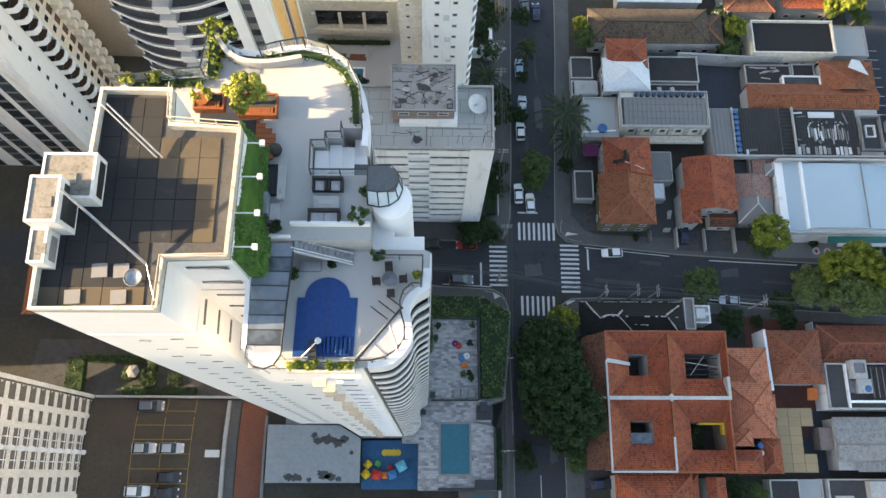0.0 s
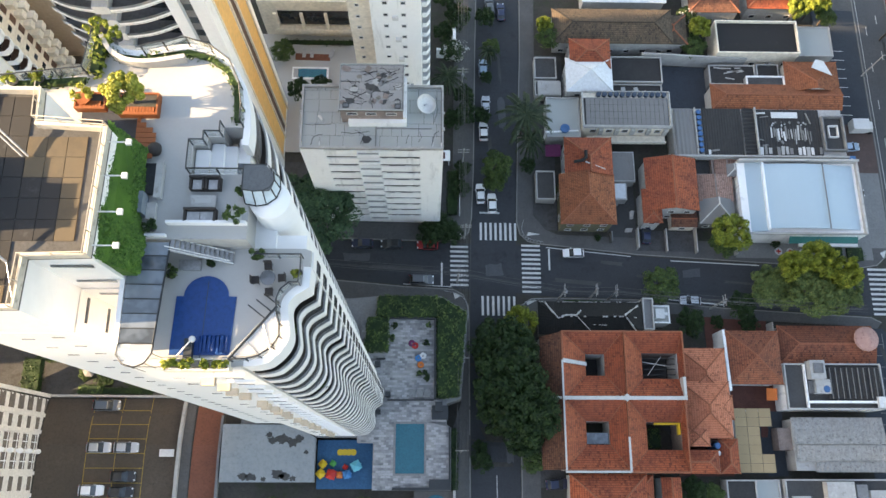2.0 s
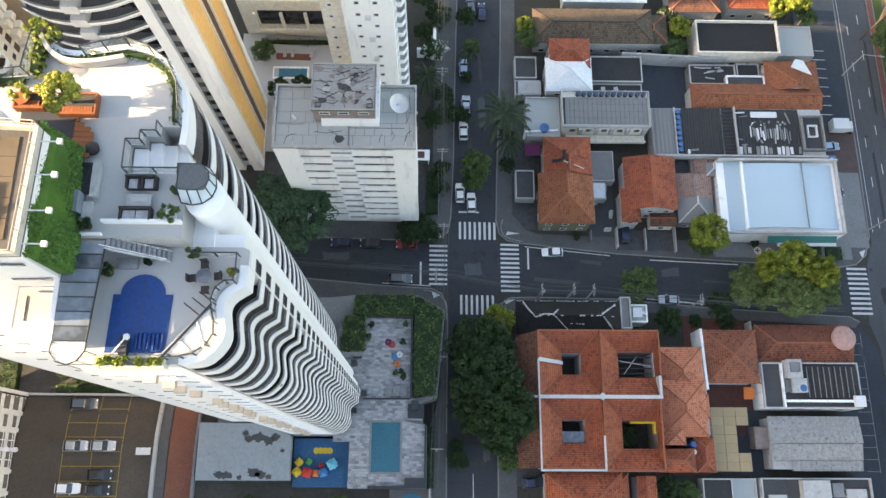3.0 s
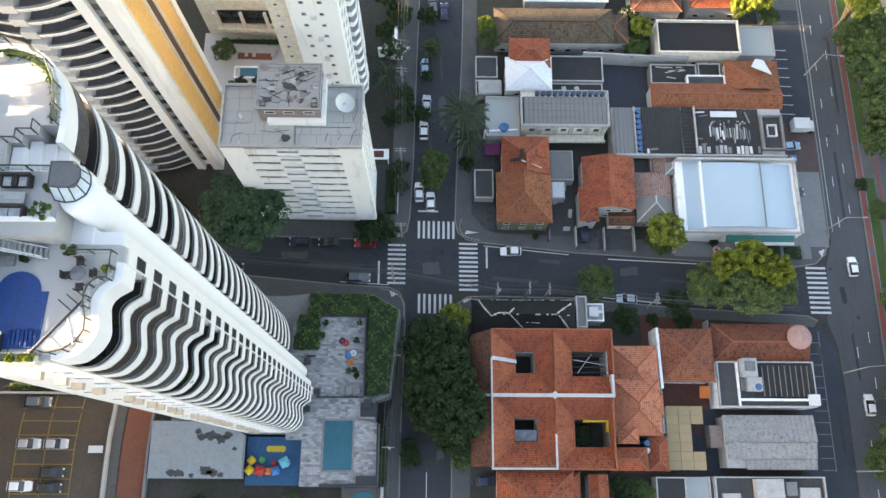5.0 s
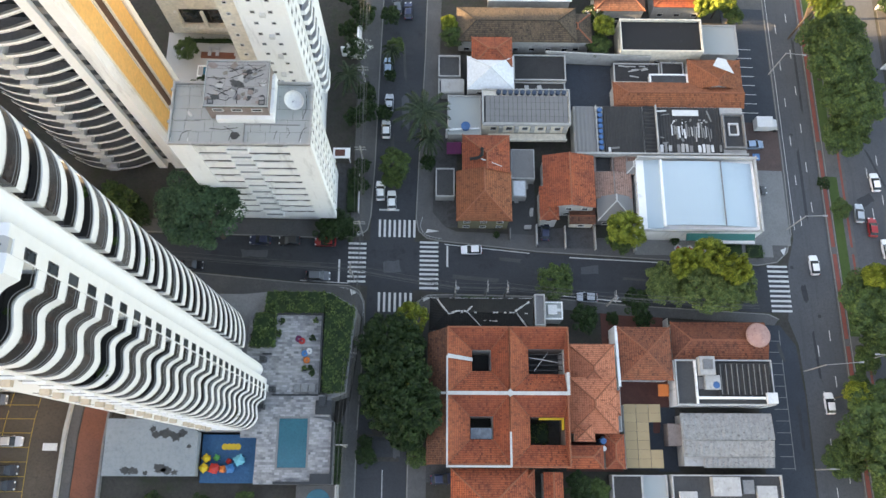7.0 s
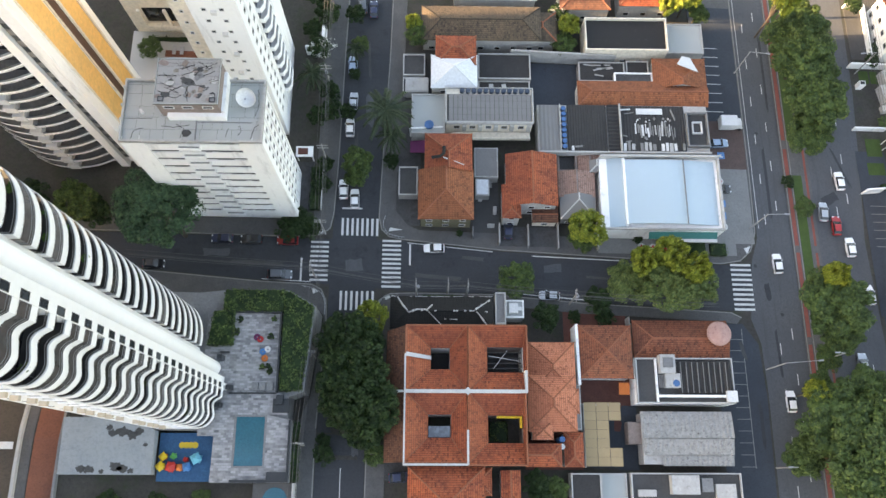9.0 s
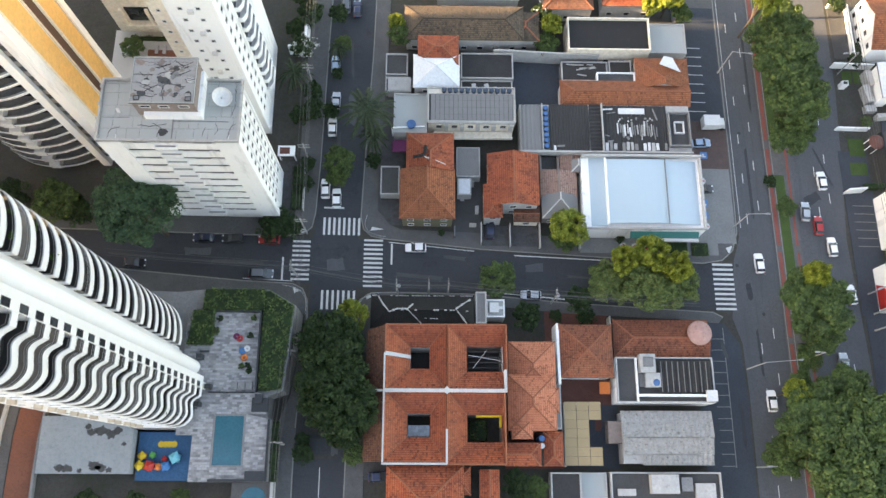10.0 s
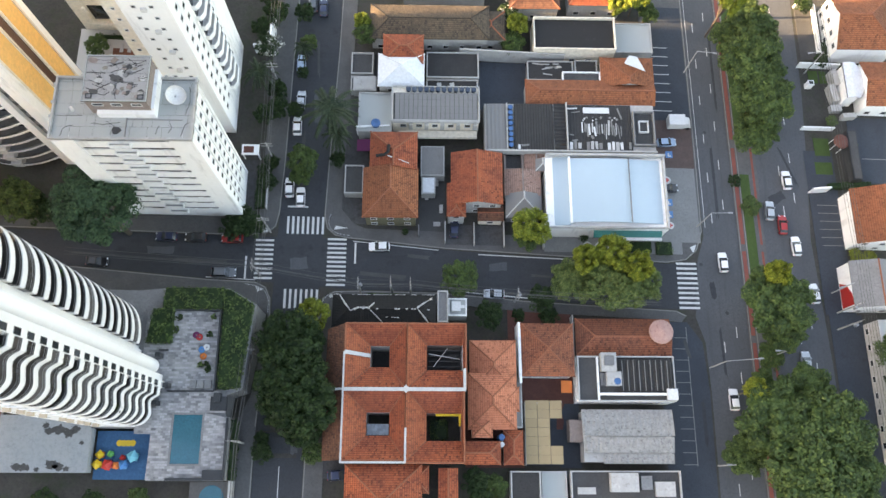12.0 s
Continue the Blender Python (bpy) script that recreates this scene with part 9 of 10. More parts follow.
def car(colour, long=False):
    L, W = (4.7, 1.85) if long else (4.15, 1.74)
    t = thing("car", (0, 0, 0), "%s %s car standing on the asphalt" % (colour, "estate" if long else "hatchback"), "car")
    h = L / 2
    b = G()
    def ring_at(x, w, z0, z1):
        return [(x, -w / 2, z0), (x, w / 2, z0), (x, w / 2, z1), (x, -w / 2, z1)]
    secs = [(-h, W * 0.8, 0.38, 0.72), (-h + 0.15, W * 0.95, 0.26, 0.9), (-h + 0.9, W, 0.24, 0.96), (h - 1.3, W, 0.24, 0.94), (h - 0.5, W * 0.96, 0.26, 0.8), (h - 0.08, W * 0.84, 0.3, 0.66), (h, W * 0.7, 0.38, 0.6)]
    R = [ring_at(*s) for s in secs]
    for p, q in zip(R, R[1:]):
        for i in range(4):
            j = (i + 1) % 4
            b.face([p[i], p[j], q[j], q[i]])
    b.face(R[0])
    b.face(list(reversed(R[-1])))
    body = part("body", b, CARPAINT[colour], t)
    x0, x1, x2, x3 = -h + (0.15 if long else 0.25), -h + (0.65 if long else 0.75), h - 2.0, h - 1.2
    wl_, wr = W * 0.94, W * 0.74
    part("glasshouse", G().hull([(x0, -wl_ / 2, 0.94), (x3, -wl_ / 2, 0.92), (x3, wl_ / 2, 0.92), (x0, wl_ / 2, 0.94)], [(x1, -wr / 2, 1.42), (x2, -wr / 2, 1.42), (x2, wr / 2, 1.42), (x1, wr / 2, 1.42)]), M["glass"], t)
    part("roof", G().hull([(x1 - 0.06, -wr / 2 - 0.02, 1.41), (x2 + 0.06, -wr / 2 - 0.02, 1.41), (x2 + 0.06, wr / 2 + 0.02, 1.41), (x1 - 0.06, wr / 2 + 0.02, 1.41)], [(x1 + 0.1, -wr / 2 + 0.08, 1.47), (x2 - 0.1, -wr / 2 + 0.08, 1.47), (x2 - 0.1, wr / 2 - 0.08, 1.47), (x1 + 0.1, wr / 2 - 0.08, 1.47)]), CARPAINT[colour], t)
    for sx in (-h + 0.75, h - 0.8):
        for sy in (-1, 1):
            y = sy * (W / 2 - 0.1)
            wh = part("wheel", G().tube((sx, y - 0.1, 0.31), (sx, y + 0.1, 0.31), 0.31, 14), M["rubber"], t)
            part("rim", G().tube((sx, y + sy * 0.09, 0.31), (sx, y + sy * 0.115, 0.31), 0.19, 10), M["frame"], wh)
    for sy in (-1, 1):
        part("headlight", G().block(h - 0.16, sy * W * 0.33, 0.68, 0.22, 0.3, 0.12, sy * -12), LAMP, t)
        part("taillight", G().block(-h + 0.08, sy * W * 0.38, 0.78, 0.12, 0.2, 0.18), TAIL, t)
        part("mirror", G().block(h - 1.45, sy * (W / 2 + 0.07), 0.98, 0.14, 0.2, 0.12), CARPAINT[colour], t)
    return t


CARS = {
    ("white", False): [(36.3, 42.1, 182), (20.4, 52.1, 92), (18.1, 54.1, 92), (105.3, 12.8, 91), (124.4, 34.2, 95), (18.9, 67.7, 91), (-47.8, -2.4, 0), (106.0, 40.4, 92), (121.7, 58.8, 92), (121.9, 44.2, 92)],
    ("silver", False): [(59.0, 32.9, 178), (117.2, 51.8, 86), (19.4, 73.6, 88), (-47.4, 4.5, 0), (-42.9, 4.5, 0), (120.8, 20.3, 90)],
    ("black", False): [(95.9, 56.2, 4), (-42.9, -0.2, 0), (-43.0, -2.7, 0), (0.6, 43.2, 181), (-17.5, 37.9, 0)],
    ("red", False): [(119.6, 48.8, 88), (7.6, 43.1, 180)],
    ("grey", True): [(6.5, 36.2, 0), (-47.5, 11.6, 0), (37.4, -0.6, 8), (20.6, 97.0, 95)],
    ("navy", False): [(30.6, -1.4, 4), (23.0, 95.8, 92), (37.6, -4.0, 5), (-5.0, 43.2, 180), (51.2, 46.4, 88)],
    ("blue", False): [(96.4, 66.6, 4), (117.8, 75.0, 90), (19.0, 82.1, 90)],
}
for (colour, long), spots in CARS.items():
    c0 = car(colour, long)
    for i, (x, y, a) in enumerate(spots):
        m = pose(x, y, gz(x, y) + 0.06, 0, 2.8 * math.cos(radians(a)), a)
        if i:
            copy_thing(c0, m)
        else:
            c0.matrix_basis = m
van = thing("delivery_van", (98.3, 71.0, gz(98, 71)), "white box van parked on the forecourt", "van")
vz_ = gz(98.3, 71) + 0.2
part("box", G().box(96.8, 69.8, vz_ + 0.5, 100.2, 72.2, vz_ + 2.7), M["whiteplastic"], van)
part("cab", G().hull([(100.2, 70.0, vz_ + 0.4), (102.0, 70.1, vz_ + 0.4), (102.0, 71.9, vz_ + 0.4), (100.2, 72.0, vz_ + 0.4)], [(100.2, 70.1, vz_ + 2.1), (101.2, 70.2, vz_ + 2.0), (101.2, 71.8, vz_ + 2.0), (100.2, 71.9, vz_ + 2.1)]), M["whiteplastic"], van)
for x in (97.6, 101.3):
    for y in (69.95, 72.05):
        part("wheel", G().tube((x, y - 0.1, vz_ + 0.36), (x, y + 0.1, vz_ + 0.36), 0.38, 12), M["rubber"], van)

# ---- poles, cables and street lamps ----
POLES = [(14.4, 77.3), (14.5, 60.0), (14.8, 44.8), (14.2, 20.0), (13.6, 4.0), (13.4, 35.9), (33.0, 32.8), (39.0, 33.0), (42.7, 32.9), (63.0, 31.4)]


def utility_pole(x, y, h=9.5, lamp=True, turn=0):
    z = gz(x, y)
    t = thing("utility_pole", (x, y, z), "grey concrete utility pole with cross arm", "utility pole", "utility poles")
    part("pole", G().tube((x, y, z - 0.3), (x, y, z + h), 0.2, 8, 0.13), M["concretepole"], t)
    c, s = math.cos(radians(turn)), math.sin(radians(turn))
    for zz in (h - 0.5, h - 1.6):
        part("cross_arm", G().block(x, y, z + zz, 2.2, 0.12, 0.14, turn), M["concretepole"], t)
    for u in (-0.9, -0.3, 0.4, 0.9):
        part("insulator", G().tube((x + u * c, y + u * s, z + h - 0.45), (x + u * c, y + u * s, z + h - 0.2), 0.05, 6), M["brown"], t)
    if lamp:
        part("transformer", G().tube((x + 0.4 * s, y - 0.4 * c, z + h - 2.8), (x + 0.4 * s, y - 0.4 * c, z + h - 1.8), 0.3, 10), M["frame"], t)


for i, (x, y) in enumerate(POLES):
    utility_pole(x, y, 9.0, i % 3 == 0, 0 if i < 5 else 90)


def cable(p, q, sag=0.5, r=0.03):
    P, Q = Vector(p), Vector(q)
    g = G().pipe([P.lerp(Q, k / 8) - Vector((0, 0, sag * 4 * k / 8 * (1 - k / 8))) for k in range(9)], r, 4)
    lone("cable", g, M["cable"], "grey overhead cable slung between poles", "cable", "overhead cables")


chain = [(14.6, 110), (14.4, 77.3), (14.5, 60.0), (14.8, 44.8), (14.2, 20.0), (13.6, 4.0), (13.2, -20)]
for a, b in zip(chain, chain[1:]):
    for dx, dz_ in ((-0.9, 8.8), (-0.3, 8.8), (0.4, 8.7), (0.9, 8.7), (0.1, 7.2), (0.3, 6.4)):
        cable((a[0] + dx, a[1], gz(*a) + dz_), (b[0] + dx, b[1], gz(*b) + dz_), 0.4, 0.035)
chain = [(-20, 37.8), (13.4, 35.9), (33.0, 32.8), (42.7, 32.9), (63.0, 31.4), (90, 30.2)]
for a, b in zip(chain, chain[1:]):
    for dy, dz_ in ((-0.8, 8.8), (-0.2, 8.8), (0.5, 8.7), (0.1, 7.0), (0.2, 6.2)):
        cable((a[0], a[1] + dy, gz(*a) + dz_), (b[0], b[1] + dy, gz(*b) + dz_), 0.4, 0.035)
for x in (130.6, 131.2, 131.8, 132.4, 132.9):
    cable((x, -20, gz(x, -20) + 9), (x - 1.2, 40, gz(x, 40) + 9), 0.6, 0.035)
    cable((x - 1.2, 40, gz(x, 40) + 9), (x - 2.4, 104, gz(x, 104) + 9), 0.6, 0.035)


def street_lamp(x, y, turn, arm=4.0, h=9.0):
    z = gz(x, y)
    t = thing("street_lamp", (x, y, z), "tall grey street lamp with a long arm", "street lamp", "avenue lamps")
    c, s = math.cos(radians(turn)), math.sin(radians(turn))
    part("pole", G().tube((x, y, z - 0.2), (x, y, z + h), 0.16, 8, 0.09), M["concretepole"], t)
    part("arm", G().tube((x, y, z + h - 0.05), (x + arm * c, y + arm * s, z + h + 0.5), 0.07, 6), M["frame"], t)
    part("head", G().block(x + (arm + 0.3) * c, y + (arm + 0.3) * s, z + h + 0.52, 0.9, 0.3, 0.14, turn), M["frame"], t)


for x, y, a, L in ((101.9, 83.8, -12, 3.2), (101.4, 48.0, -2, 3.2), (101.4, 19.0, 4, 6.0), (101.2, 0.5, 180, 1.2), (128.4, 34.5, 200, 3.0), (129.4, 84.8, 190, 3.0), (113.0, 21.0, 180, 1.5)):
    street_lamp(x, y, a, L)
for x, y in ((129.0, 30.4), (128.6, 27.0)):
    utility_pole(x, y, 9.0, True, 20)

# corner railings and kerb ramps
def bent_rail(path, label="bent grey guard rail at the corner"):
    t = thing("guard_rail", (*path[0], gz(*path[0])), label, "guard rail", "guard rails")
    for a, b in zip(path, path[1:]):
        part("rail", G().tube((*a, gz(*a) + 0.95), (*b, gz(*b) + 0.95), 0.05, 6), M["frame"], t)
        part("post", G().tube((*a, gz(*a) + 0.1), (*a, gz(*a) + 0.97), 0.05, 6), M["frame"], t)


bent_rail(curve([(26.6, 48.6), (26.2, 46.8), (27.0, 45.2), (28.6, 44.5), (30.4, 44.2)], 3))
bent_rail(curve([(15.4, 28.6), (15.4, 30.8), (14.6, 32.6), (13.0, 33.6), (10.8, 34.0)], 3))
bent_rail(curve([(25.4, 30.0), (26.2, 31.6), (27.6, 32.6), (29.8, 32.8)], 3))
for p in ([(12.6, 44.5), (14.6, 44.9), (14.2, 46.0)], [(27.2, 45.6), (30.0, 46.0), (27.6, 46.4)], [(12.6, 33.9), (14.2, 33.2), (13.0, 32.6)], [(26.6, 32.4), (28.8, 32.6), (27.0, 31.6)], [(100.2, 42.4), (101.0, 44.2), (99.6, 43.6)]):
    lone("kerb_ramp", drape(p, 0.175, 0.02, 10), M["paint"], "white painted kerb ramp at the corner", "kerb ramp", kind="structure")
fence = thing("white_fence", (14.6, 53, gz(14.6, 53)), "white metal fence beside the apartment block", "fence")
for k in range(14):
    y = 49.4 + k * 0.72
    part("post", G().tube((13.9, y, gz(13.9, y)), (13.9, y, gz(13.9, y) + 2.0), 0.06, 6), M["whiteplastic"], fence)
for zz in (0.6, 1.3, 1.95):
    part("rail", G().tube((13.9, 49.4, gz(14, 50) + zz), (13.9, 58.8, gz(14, 58) + zz), 0.05, 6), M["whiteplastic"], fence)
bg = thing("entrance_gate", (10, 61, 1), "white entrance canopy beside the tower", "canopy")
part("roof", G().box(8.6, 60.0, 3.4, 12.0, 62.2, 3.7), M["white"], bg)
part("well", G().box(9.0, 60.4, 3.7, 11.0, 61.8, 3.75), M["redfloor"], bg)
for x in (8.8, 11.8):
    part("post", G().box(x - 0.1, 60.2, 0.0, x + 0.1, 60.4, 3.4), M["white"], bg)
part("white_wall", G().box(9.2, 84.5, 0.0, 13.2, 85.0, 4.0), M["white"], bg)
part("white_wall", G().box(12.6, 85.0, 0.0, 13.2, 92.0, 4.5), M["white"], bg)

# ---- podium clutter, playground and pools ----
for k, (x, y, mt, s) in enumerate(((-10.2, 0.3, "yellowplastic", 1.0), (-8.2, 2.0, "greenplastic", 0.7), (-8.4, 0.2, "red", 1.15), (-7.0, 0.1, "orangecloth", 0.8), (-5.7, 0.2, "blueplastic", 1.0), (-4.2, 1.6, "skyplastic", 1.2), (-9.9, 1.9, "orangecloth", 0.9), (-6.1, 1.4, "red", 0.6))):
    ty = thing("play_tower", (x, y, PZ), "bright plastic play house with a pitched roof", "play house", "playground toys")
    part("body", G().block(x, y, PZ + 0.5 * s, 1.1 * s, 1.1 * s, s, 15 * k), M[mt], ty)
    part("roof", G().lathe(x, y, [(0.95 * s, PZ + s), (0.5 * s, PZ + 1.4 * s), (0.0, PZ + 1.8 * s)], 4, 15 * k, 360 + 15 * k), M[("yellowplastic", "greenplastic", "red", "orangecloth", "blueplastic", "skyplastic", "yellowplastic", "red")[k]], ty)
for k, (x, y, mt) in enumerate(((5.6, 22.0, "red"), (6.6, 18.6, "orangecloth"), (6.2, 19.8, "blueplastic"), (7.0, 20.2, "whiteplastic"), (5.0, 22.4, "magenta"))):
    lone("pool_float", G().lathe(x, y, [(0.15, DECK), (0.5, DECK + 0.02), (0.6, DECK + 0.14), (0.45, DECK + 0.22), (0.2, DECK + 0.16)], 14), M[mt], "bright inflatable toy lying on the deck", "pool toy", "deck toys", flat=False)
for k, (x, y) in enumerate(((7.6, 22.4), (8.0, 25.6), (7.4, 17.2), (6.4, 17.0), (2.0, 25.4), (1.6, 23.2), (7.8, 16.2))):
    pot_plant(x, y, DECK, 0.7, 0.8, "leaf_mid" if k % 2 else "leaf_dark", "leafy plant in a dark pot on the deck", "dark", 60 + k)
for k in range(3):
    bx = thing("deck_bench", (5.2 + k * 1.3, 13.6, DECK), "grey built-in deck bench", "bench", "deck benches")
    part("seat", G().box(4.7 + k * 1.3, 13.0, DECK - 0.01, 5.8 + k * 1.3, 14.4, DECK + 0.35), M["grey"], bx)
for x0, y0 in ((-1.0, 10.0), (0.6, 13.0), (-1.3, 18.2)):
    lone("dark_doorway", G().box(x0, y0, DECK - 0.01, x0 + 0.9, y0 + 0.8, DECK + 2.0), M["dark"], "dark porch box at the tower foot", "porch")
sp = thing("swimming_pool", (9.6, -4.6, gz(9, -4) + 2), "small rounded blue pool behind a white wall", "swimming pool")
spz = gz(9, -4) + 2.4
part("deck", G().box(5.6, -9, spz - 3, 12.6, -2.5, spz), M["pavement"], sp)
part("water", G().lathe(9.4, -5.2, [(0.0, spz + 0.03), (2.1, spz + 0.03), (2.15, spz - 0.1)], 18), M["water"], sp)
part("wall", G().box(12.3, -9, spz - 2, 12.7, -2.4, spz + 0.8), M["oldwhite"], sp)
wall_line([(-34.2, -12), (-34.2, 12.6)], 1.0, "oldwhite", 0.5, "white wall beside the car park")
wall_line([(-57, 13.2), (-30, 13.2)], 1.2, "oldwhite", 0.4, "white wall above the car park")
wall_line([(-27.5, -12), (-27.5, 10)], 1.0, "grey", 0.4, "grey wall beside the brick strip")
lone("parasol", G().lathe(-51.4, 17.6, [(1.2, gz(-51, 17) + 2.2), (0.0, gz(-51, 17) + 2.6)], 6), M["fibre"], "faded hexagonal parasol in a courtyard", "parasol")
lone("parasol_pole", G().tube((-51.4, 17.6, gz(-51, 17)), (-51.4, 17.6, gz(-51, 17) + 2.7), 0.05, 6), M["frame"], "thin pole below the faded parasol", "parasol")
lone("white_roof_panel", G().box(-37.0, 3.0, gz(-36, 3) + 1.5, -34.6, 4.2, gz(-36, 3) + 1.65).tube((-35.8, 3.6, gz(-36, 3)), (-35.8, 3.6, gz(-36, 3) + 1.55), 0.08), M["whiteplastic"], "small white shelter roof in the car park", "shelter")
upz = gz(-17, 79) + 0.55
up = thing("swimming_pool", (-16.6, 79.6, upz), "small blue pool on a terracotta terrace", "swimming pool")
part("water", G().box(-20.2, 78.6, upz - 0.3, -13.4, 80.6, upz + 0.06), M["water"], up)
part("rim", ring(-20.6, 78.2, -13.0, 81.0, 0.4, upz - 0.3, upz + 0.12), M["white"], up)
for k, (x, a) in enumerate(((-20.6, 25), (-18.2, 0), (-16.6, 0), (-12.6, -20))):
    ln = thing("sun_lounger", (x, 84.2, upz), "pale sun lounger on the terracotta terrace", "lounger", "loungers by the pool")
    part("seat", G().block(x, 83.8, upz + 0.3, 0.7, 1.4, 0.1, a), M["cushion"], ln)
    part("backrest", G().block(x - 0.02 * a, 84.8, upz + 0.45, 0.7, 0.7, 0.12, a), M["cushion"], ln)
    part("base", G().block(x, 84.1, upz + 0.1, 0.6, 1.8, 0.3, a), M["frame"], ln)
cb2 = flat_house(-26, 88.4, -5, 104, 14, "beige", "cream", 0.8, "cream block with a wide dark terrace opening", "", 0, coping="cream")
part("opening", G().box(-22.5, 88.3, 7.0, -8.0, 88.397, 11.6), M["glass"], cb2, "wide dark terrace opening")
part("balcony", G().box(-23.2, 86.9, 6.0, -7.4, 88.397, 6.25), M["cream"], cb2)
part("balcony_parapet", G().box(-23.2, 86.8, 6.25, -7.4, 87.0, 7.4), M["cream"], cb2)
for x in (-22.8, -17.6, -12.8, -8.0):
    part("pillar", G().box(x - 0.3, 87.0, 6.25, x + 0.3, 87.5, 12.4), M["cream"], cb2)
hedge([(-22.5, 86.2), (-8, 86.2), (-8, 86.7), (-22.5, 86.7)], upz, upz + 1.2, "leaf_dark", "low dark hedge at the end of the pool terrace", 18, 0.3, 31)
# made-up towers further west, outside the view, sized to shade streets and facades
for k, (x0, y0, x1, y1, h) in enumerate(((-132, 16.5, -110, 23.6, 83), (-132, 24.4, -110, 56, 107), (-134, -30, -112, 2, 118), (-136, -62, -112, -34, 118), (-132, 86, -110, 112, 65), (-160, 58, -136, 80, 76))):
    flat_house(x0, y0, x1, y1, h, "roofpanel", "cream" if k % 2 else "oldwhite", 1.0, "unseen plain tower added to shade the streets", "", 3)

rngc = random.Random(31)
for k, (cx, cy, r) in enumerate(((-18.9, 6.7, 0.8), (-18.3, 5.7, 1.0), (-16.6, 6.0, 1.4), (-15.0, 5.4, 1.3), (-13.9, 6.0, 1.0), (-23.0, -0.2, 1.0), (-21.6, -0.3, 1.1), (-19.6, -0.6, 0.6), (-17.2, 0.2, 1.3), (-16.0, -0.2, 1.1), (-14.6, -0.5, 0.7), (-12.6, 3.8, 0.5))):
    q = [(cx + r * rngc.uniform(0.5, 1.1) * math.cos(radians(a)), cy + 0.7 * r * rngc.uniform(0.5, 1.1) * math.sin(radians(a))) for a in range(0, 360, 15)]
    part("peeled_patch", G().prism(q, PZ + 2.38, PZ + 2.404), M["joint"], can, "dark peeled patch")

# painted signs on the forecourts
for x, y in ((96.0, 53.25), (95.9, 50.6), (96.9, 64.05)):
    sg = thing("painted_sign", (x, y, gz(x, y) + 0.19), "worn blue square sign painted on the forecourt", "floor sign", "painted floor signs")
    part("panel", drape(rect(x - 0.75, y - 0.75, x + 0.75, y + 0.75), 0.187, 0.006, 20), M["bluepaint"], sg)
    part("mark", drape(rect(x - 0.28, y - 0.45, x + 0.05, y + 0.3), 0.193, 0.004, 20), M["paint"], sg)
    part("mark", drape(rect(x + 0.05, y - 0.45, x + 0.4, y - 0.2), 0.193, 0.004, 20), M["paint"], sg)
for x, y in ((95.9, 48.2), (96.0, 58.2), (78.3, 43.5), (80.7, 43.4), (83.2, 43.2)):
    sg = thing("painted_sign", (x, y, gz(x, y) + 0.19), "white disc with a red cross painted on the paving", "floor sign", "painted floor signs")
    part("disc", drape([(x + 0.8 * math.cos(radians(a)), y + 0.8 * math.sin(radians(a))) for a in range(0, 360, 24)], 0.22, 0.006, 20), M["paint"], sg)
    part("cross_bar", drape(rect(x - 0.5, y - 0.16, x + 0.5, y + 0.16), 0.228, 0.005, 20), M["red"], sg)
    part("cross_bar", drape(rect(x - 0.16, y - 0.5, x + 0.16, y + 0.5), 0.231, 0.005, 20), M["red"], sg)

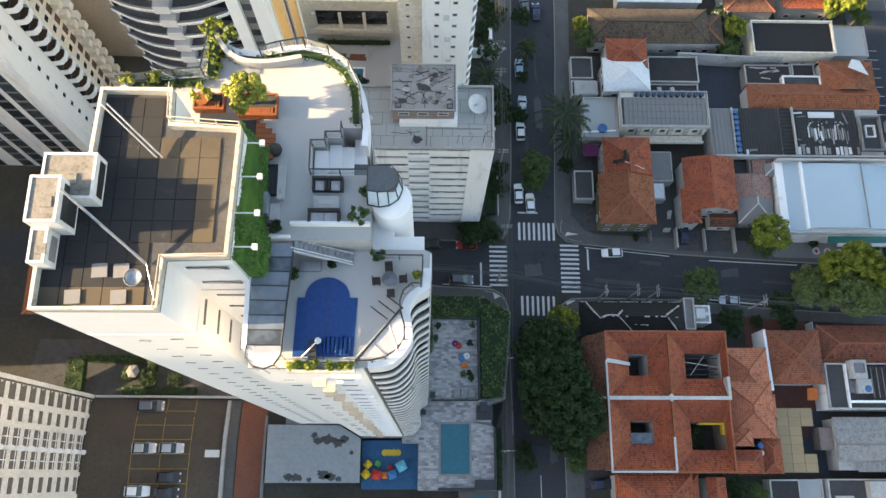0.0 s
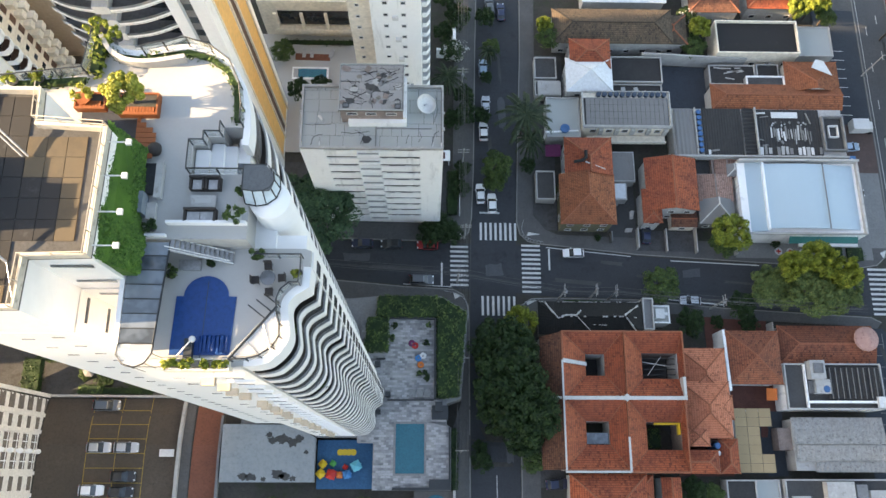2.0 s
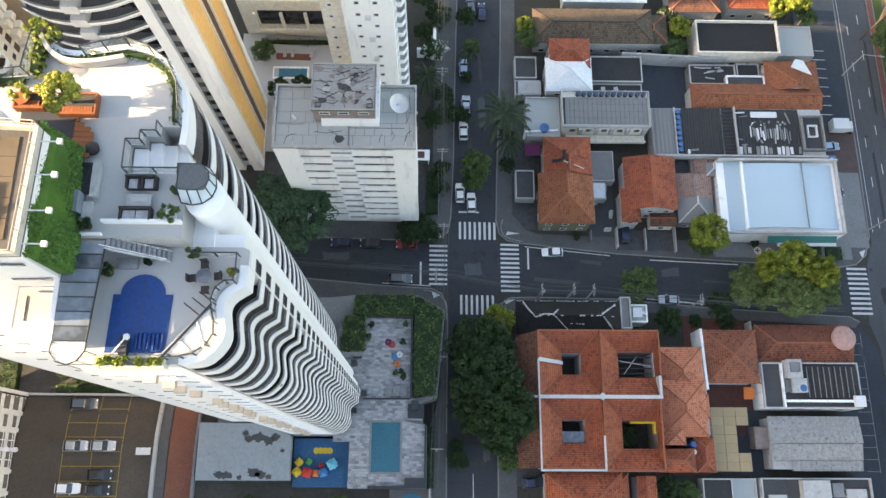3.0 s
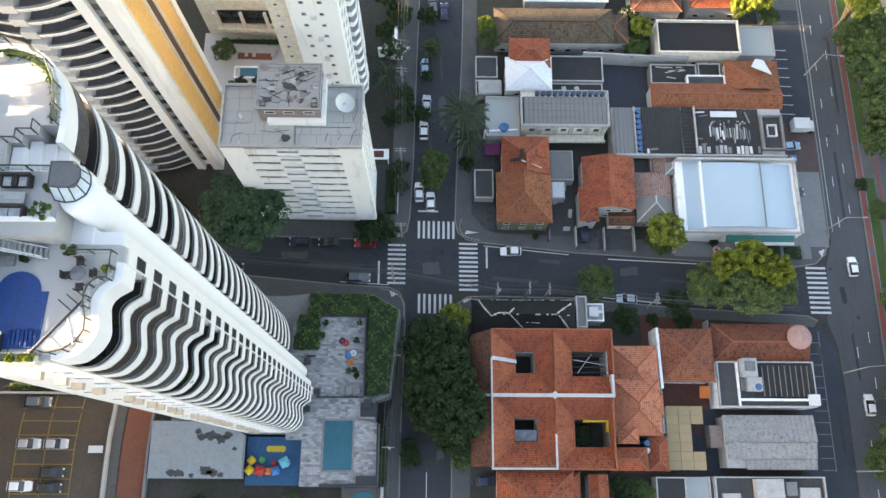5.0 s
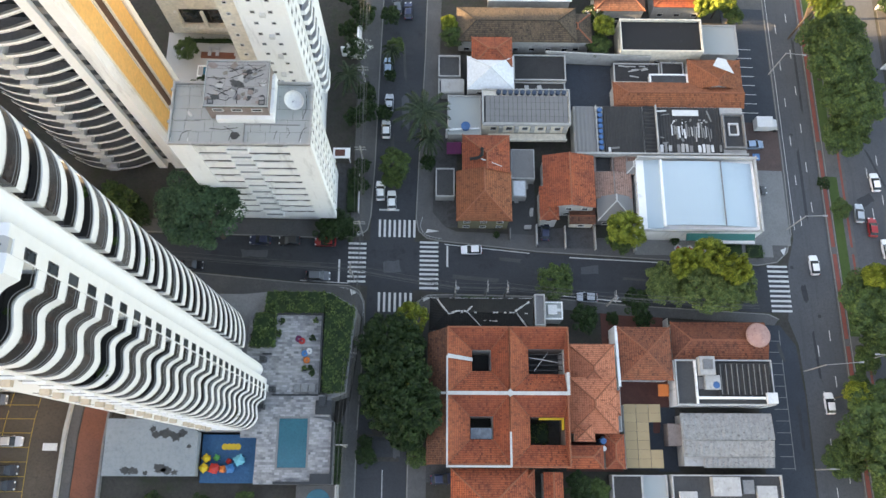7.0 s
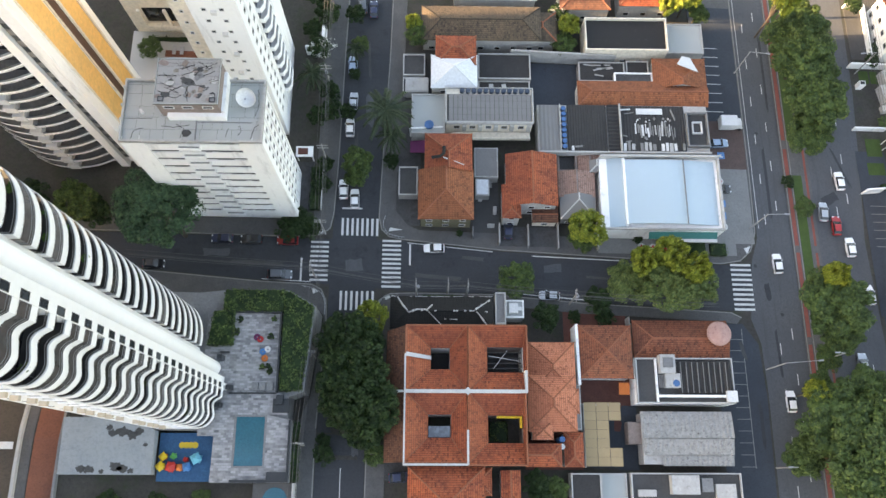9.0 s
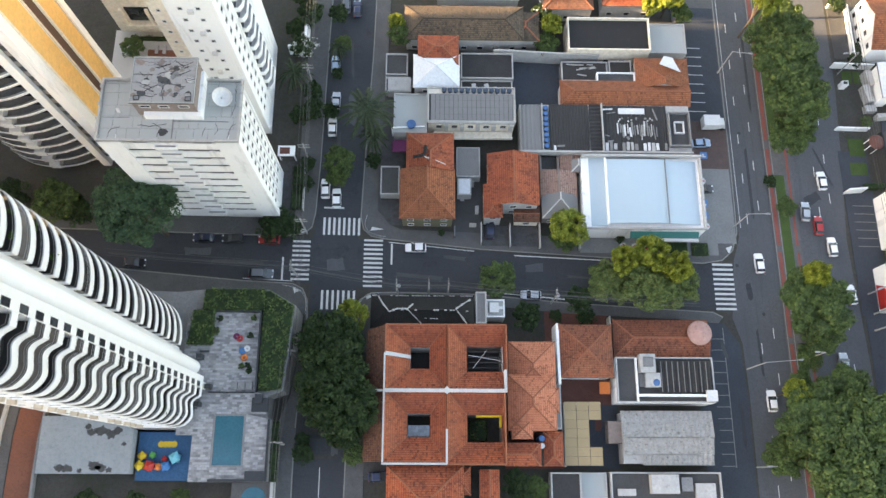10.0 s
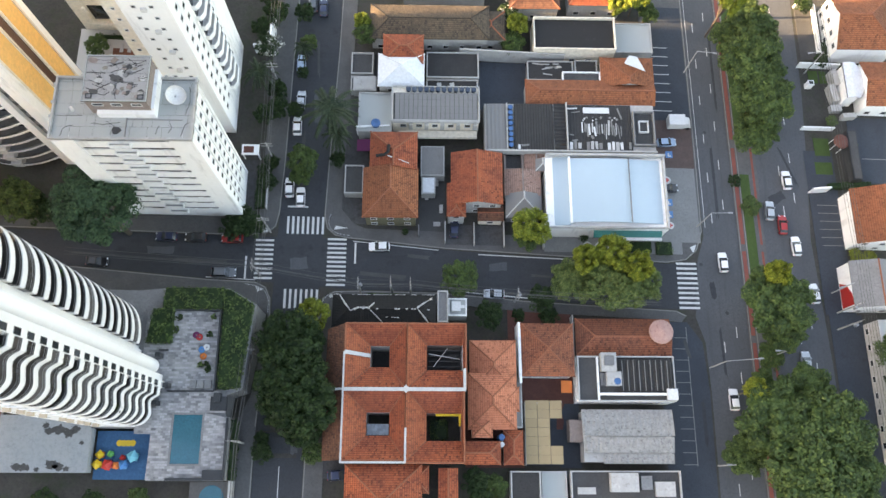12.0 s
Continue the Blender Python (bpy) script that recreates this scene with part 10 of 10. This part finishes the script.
# patches and manholes in the road surface
rr = random.Random(55)
for x, y, w, d, a, mt in ((37, 36.4, 9, 0.9, -4, "joint"), (52, 37.6, 6, 0.6, -5, "joint"), (60, 38.6, 3.4, 1.6, 3, "avenue"), (44, 40.4, 4.4, 0.7, -6, "joint"), (20.6, 38.6, 3.2, 2.4, 8, "avenue"), (70, 36.8, 7, 0.5, -4, "joint"), (2, 38.6, 10, 0.8, -2, "joint"), (-6, 40.6, 5, 1.4, 0, "avenue"), (90.6, 35.2, 3.0, 1.4, 10, "joint"), (20.4, 60, 0.7, 12, 2, "joint"), (22.8, 72, 1.6, 7, 3, "avenue"), (22.4, 84, 0.5, 9, 3, "joint"), (20.2, 14, 0.7, 13, 0, "joint"), (22.4, 5, 1.3, 5, 2, "avenue"), (106.2, 58, 0.6, 14, 0, "asphalt"), (103.6, 34.6, 1.1, 3.4, 6, "asphalt"), (104.4, 22, 0.5, 9, 2, "asphalt"), (108.4, 84, 0.5, 18, 0, "asphalt"), (119.5, 55, 3.4, 2.0, 30, "asphalt"), (122.8, 62, 0.5, 9, 20, "asphalt"), (97.2, 22.6, 0.8, 3.2, 12, "joint"), (99.4, 8.6, 0.7, 8, 0, "asphalt")):
    c_, s_ = math.cos(radians(a)), math.sin(radians(a))
    q = []
    for u, v in ((-0.5, -0.5), (-0.15, -0.5), (0.2, -0.5), (0.5, -0.5), (0.5, 0.0), (0.5, 0.5), (0.15, 0.5), (-0.25, 0.5), (-0.5, 0.5), (-0.5, 0.0)):
        uu, vv = (u + rr.uniform(-0.06, 0.06)) * w, (v + rr.uniform(-0.12, 0.12)) * d
        q.append((x + uu * c_ - vv * s_, y + uu * s_ + vv * c_))
    lone("road_patch", drape(q, 0.05, 0.01, 3), M[mt], "irregular asphalt repair patch in the road", "road patch", kind="structure")
for x, y in ((33.5, 39.4), (21.4, 52.8), (57.2, 36.0), (101.6, 40.0), (106.0, 30.0), (99.2, 12.0), (20.0, 25.6), (75.2, 38.8), (105.2, 69.5), (21.2, 66.0)):
    lone("manhole_cover", G().lathe(x, y, [(0.0, gz(x, y) + 0.062), (0.34, gz(x, y) + 0.06), (0.4, gz(x, y) + 0.03)], 14), M["dark"], "round iron manhole cover in the road", "manhole cover", "manhole covers")
# pale sheets leaning in the black side yard
for x, y, w, d, a in ((45.4, 58.2, 1.6, 2.2, 6), (46.8, 55.4, 1.2, 1.8, -8), (45.2, 52.4, 0.8, 2.6, 3), (48.2, 49.6, 0.7, 1.4, 20), (47.0, 46.8, 1.4, 0.5, 4)):
    lone("leaning_sheet", G().hull([(x, y, gz(x, y) + 0.1), (x + w, y, gz(x, y) + 0.1), (x + w, y + d, gz(x, y) + 0.3), (x, y + d, gz(x, y) + 0.3)], [(x, y, gz(x, y) + 0.25), (x + w, y, gz(x, y) + 0.25), (x + w, y + d, gz(x, y) + 1.4), (x, y + d, gz(x, y) + 1.4)]), M["oldwhite"], "pale sheet leaning in a dark side yard", "sheet", "yard sheets")
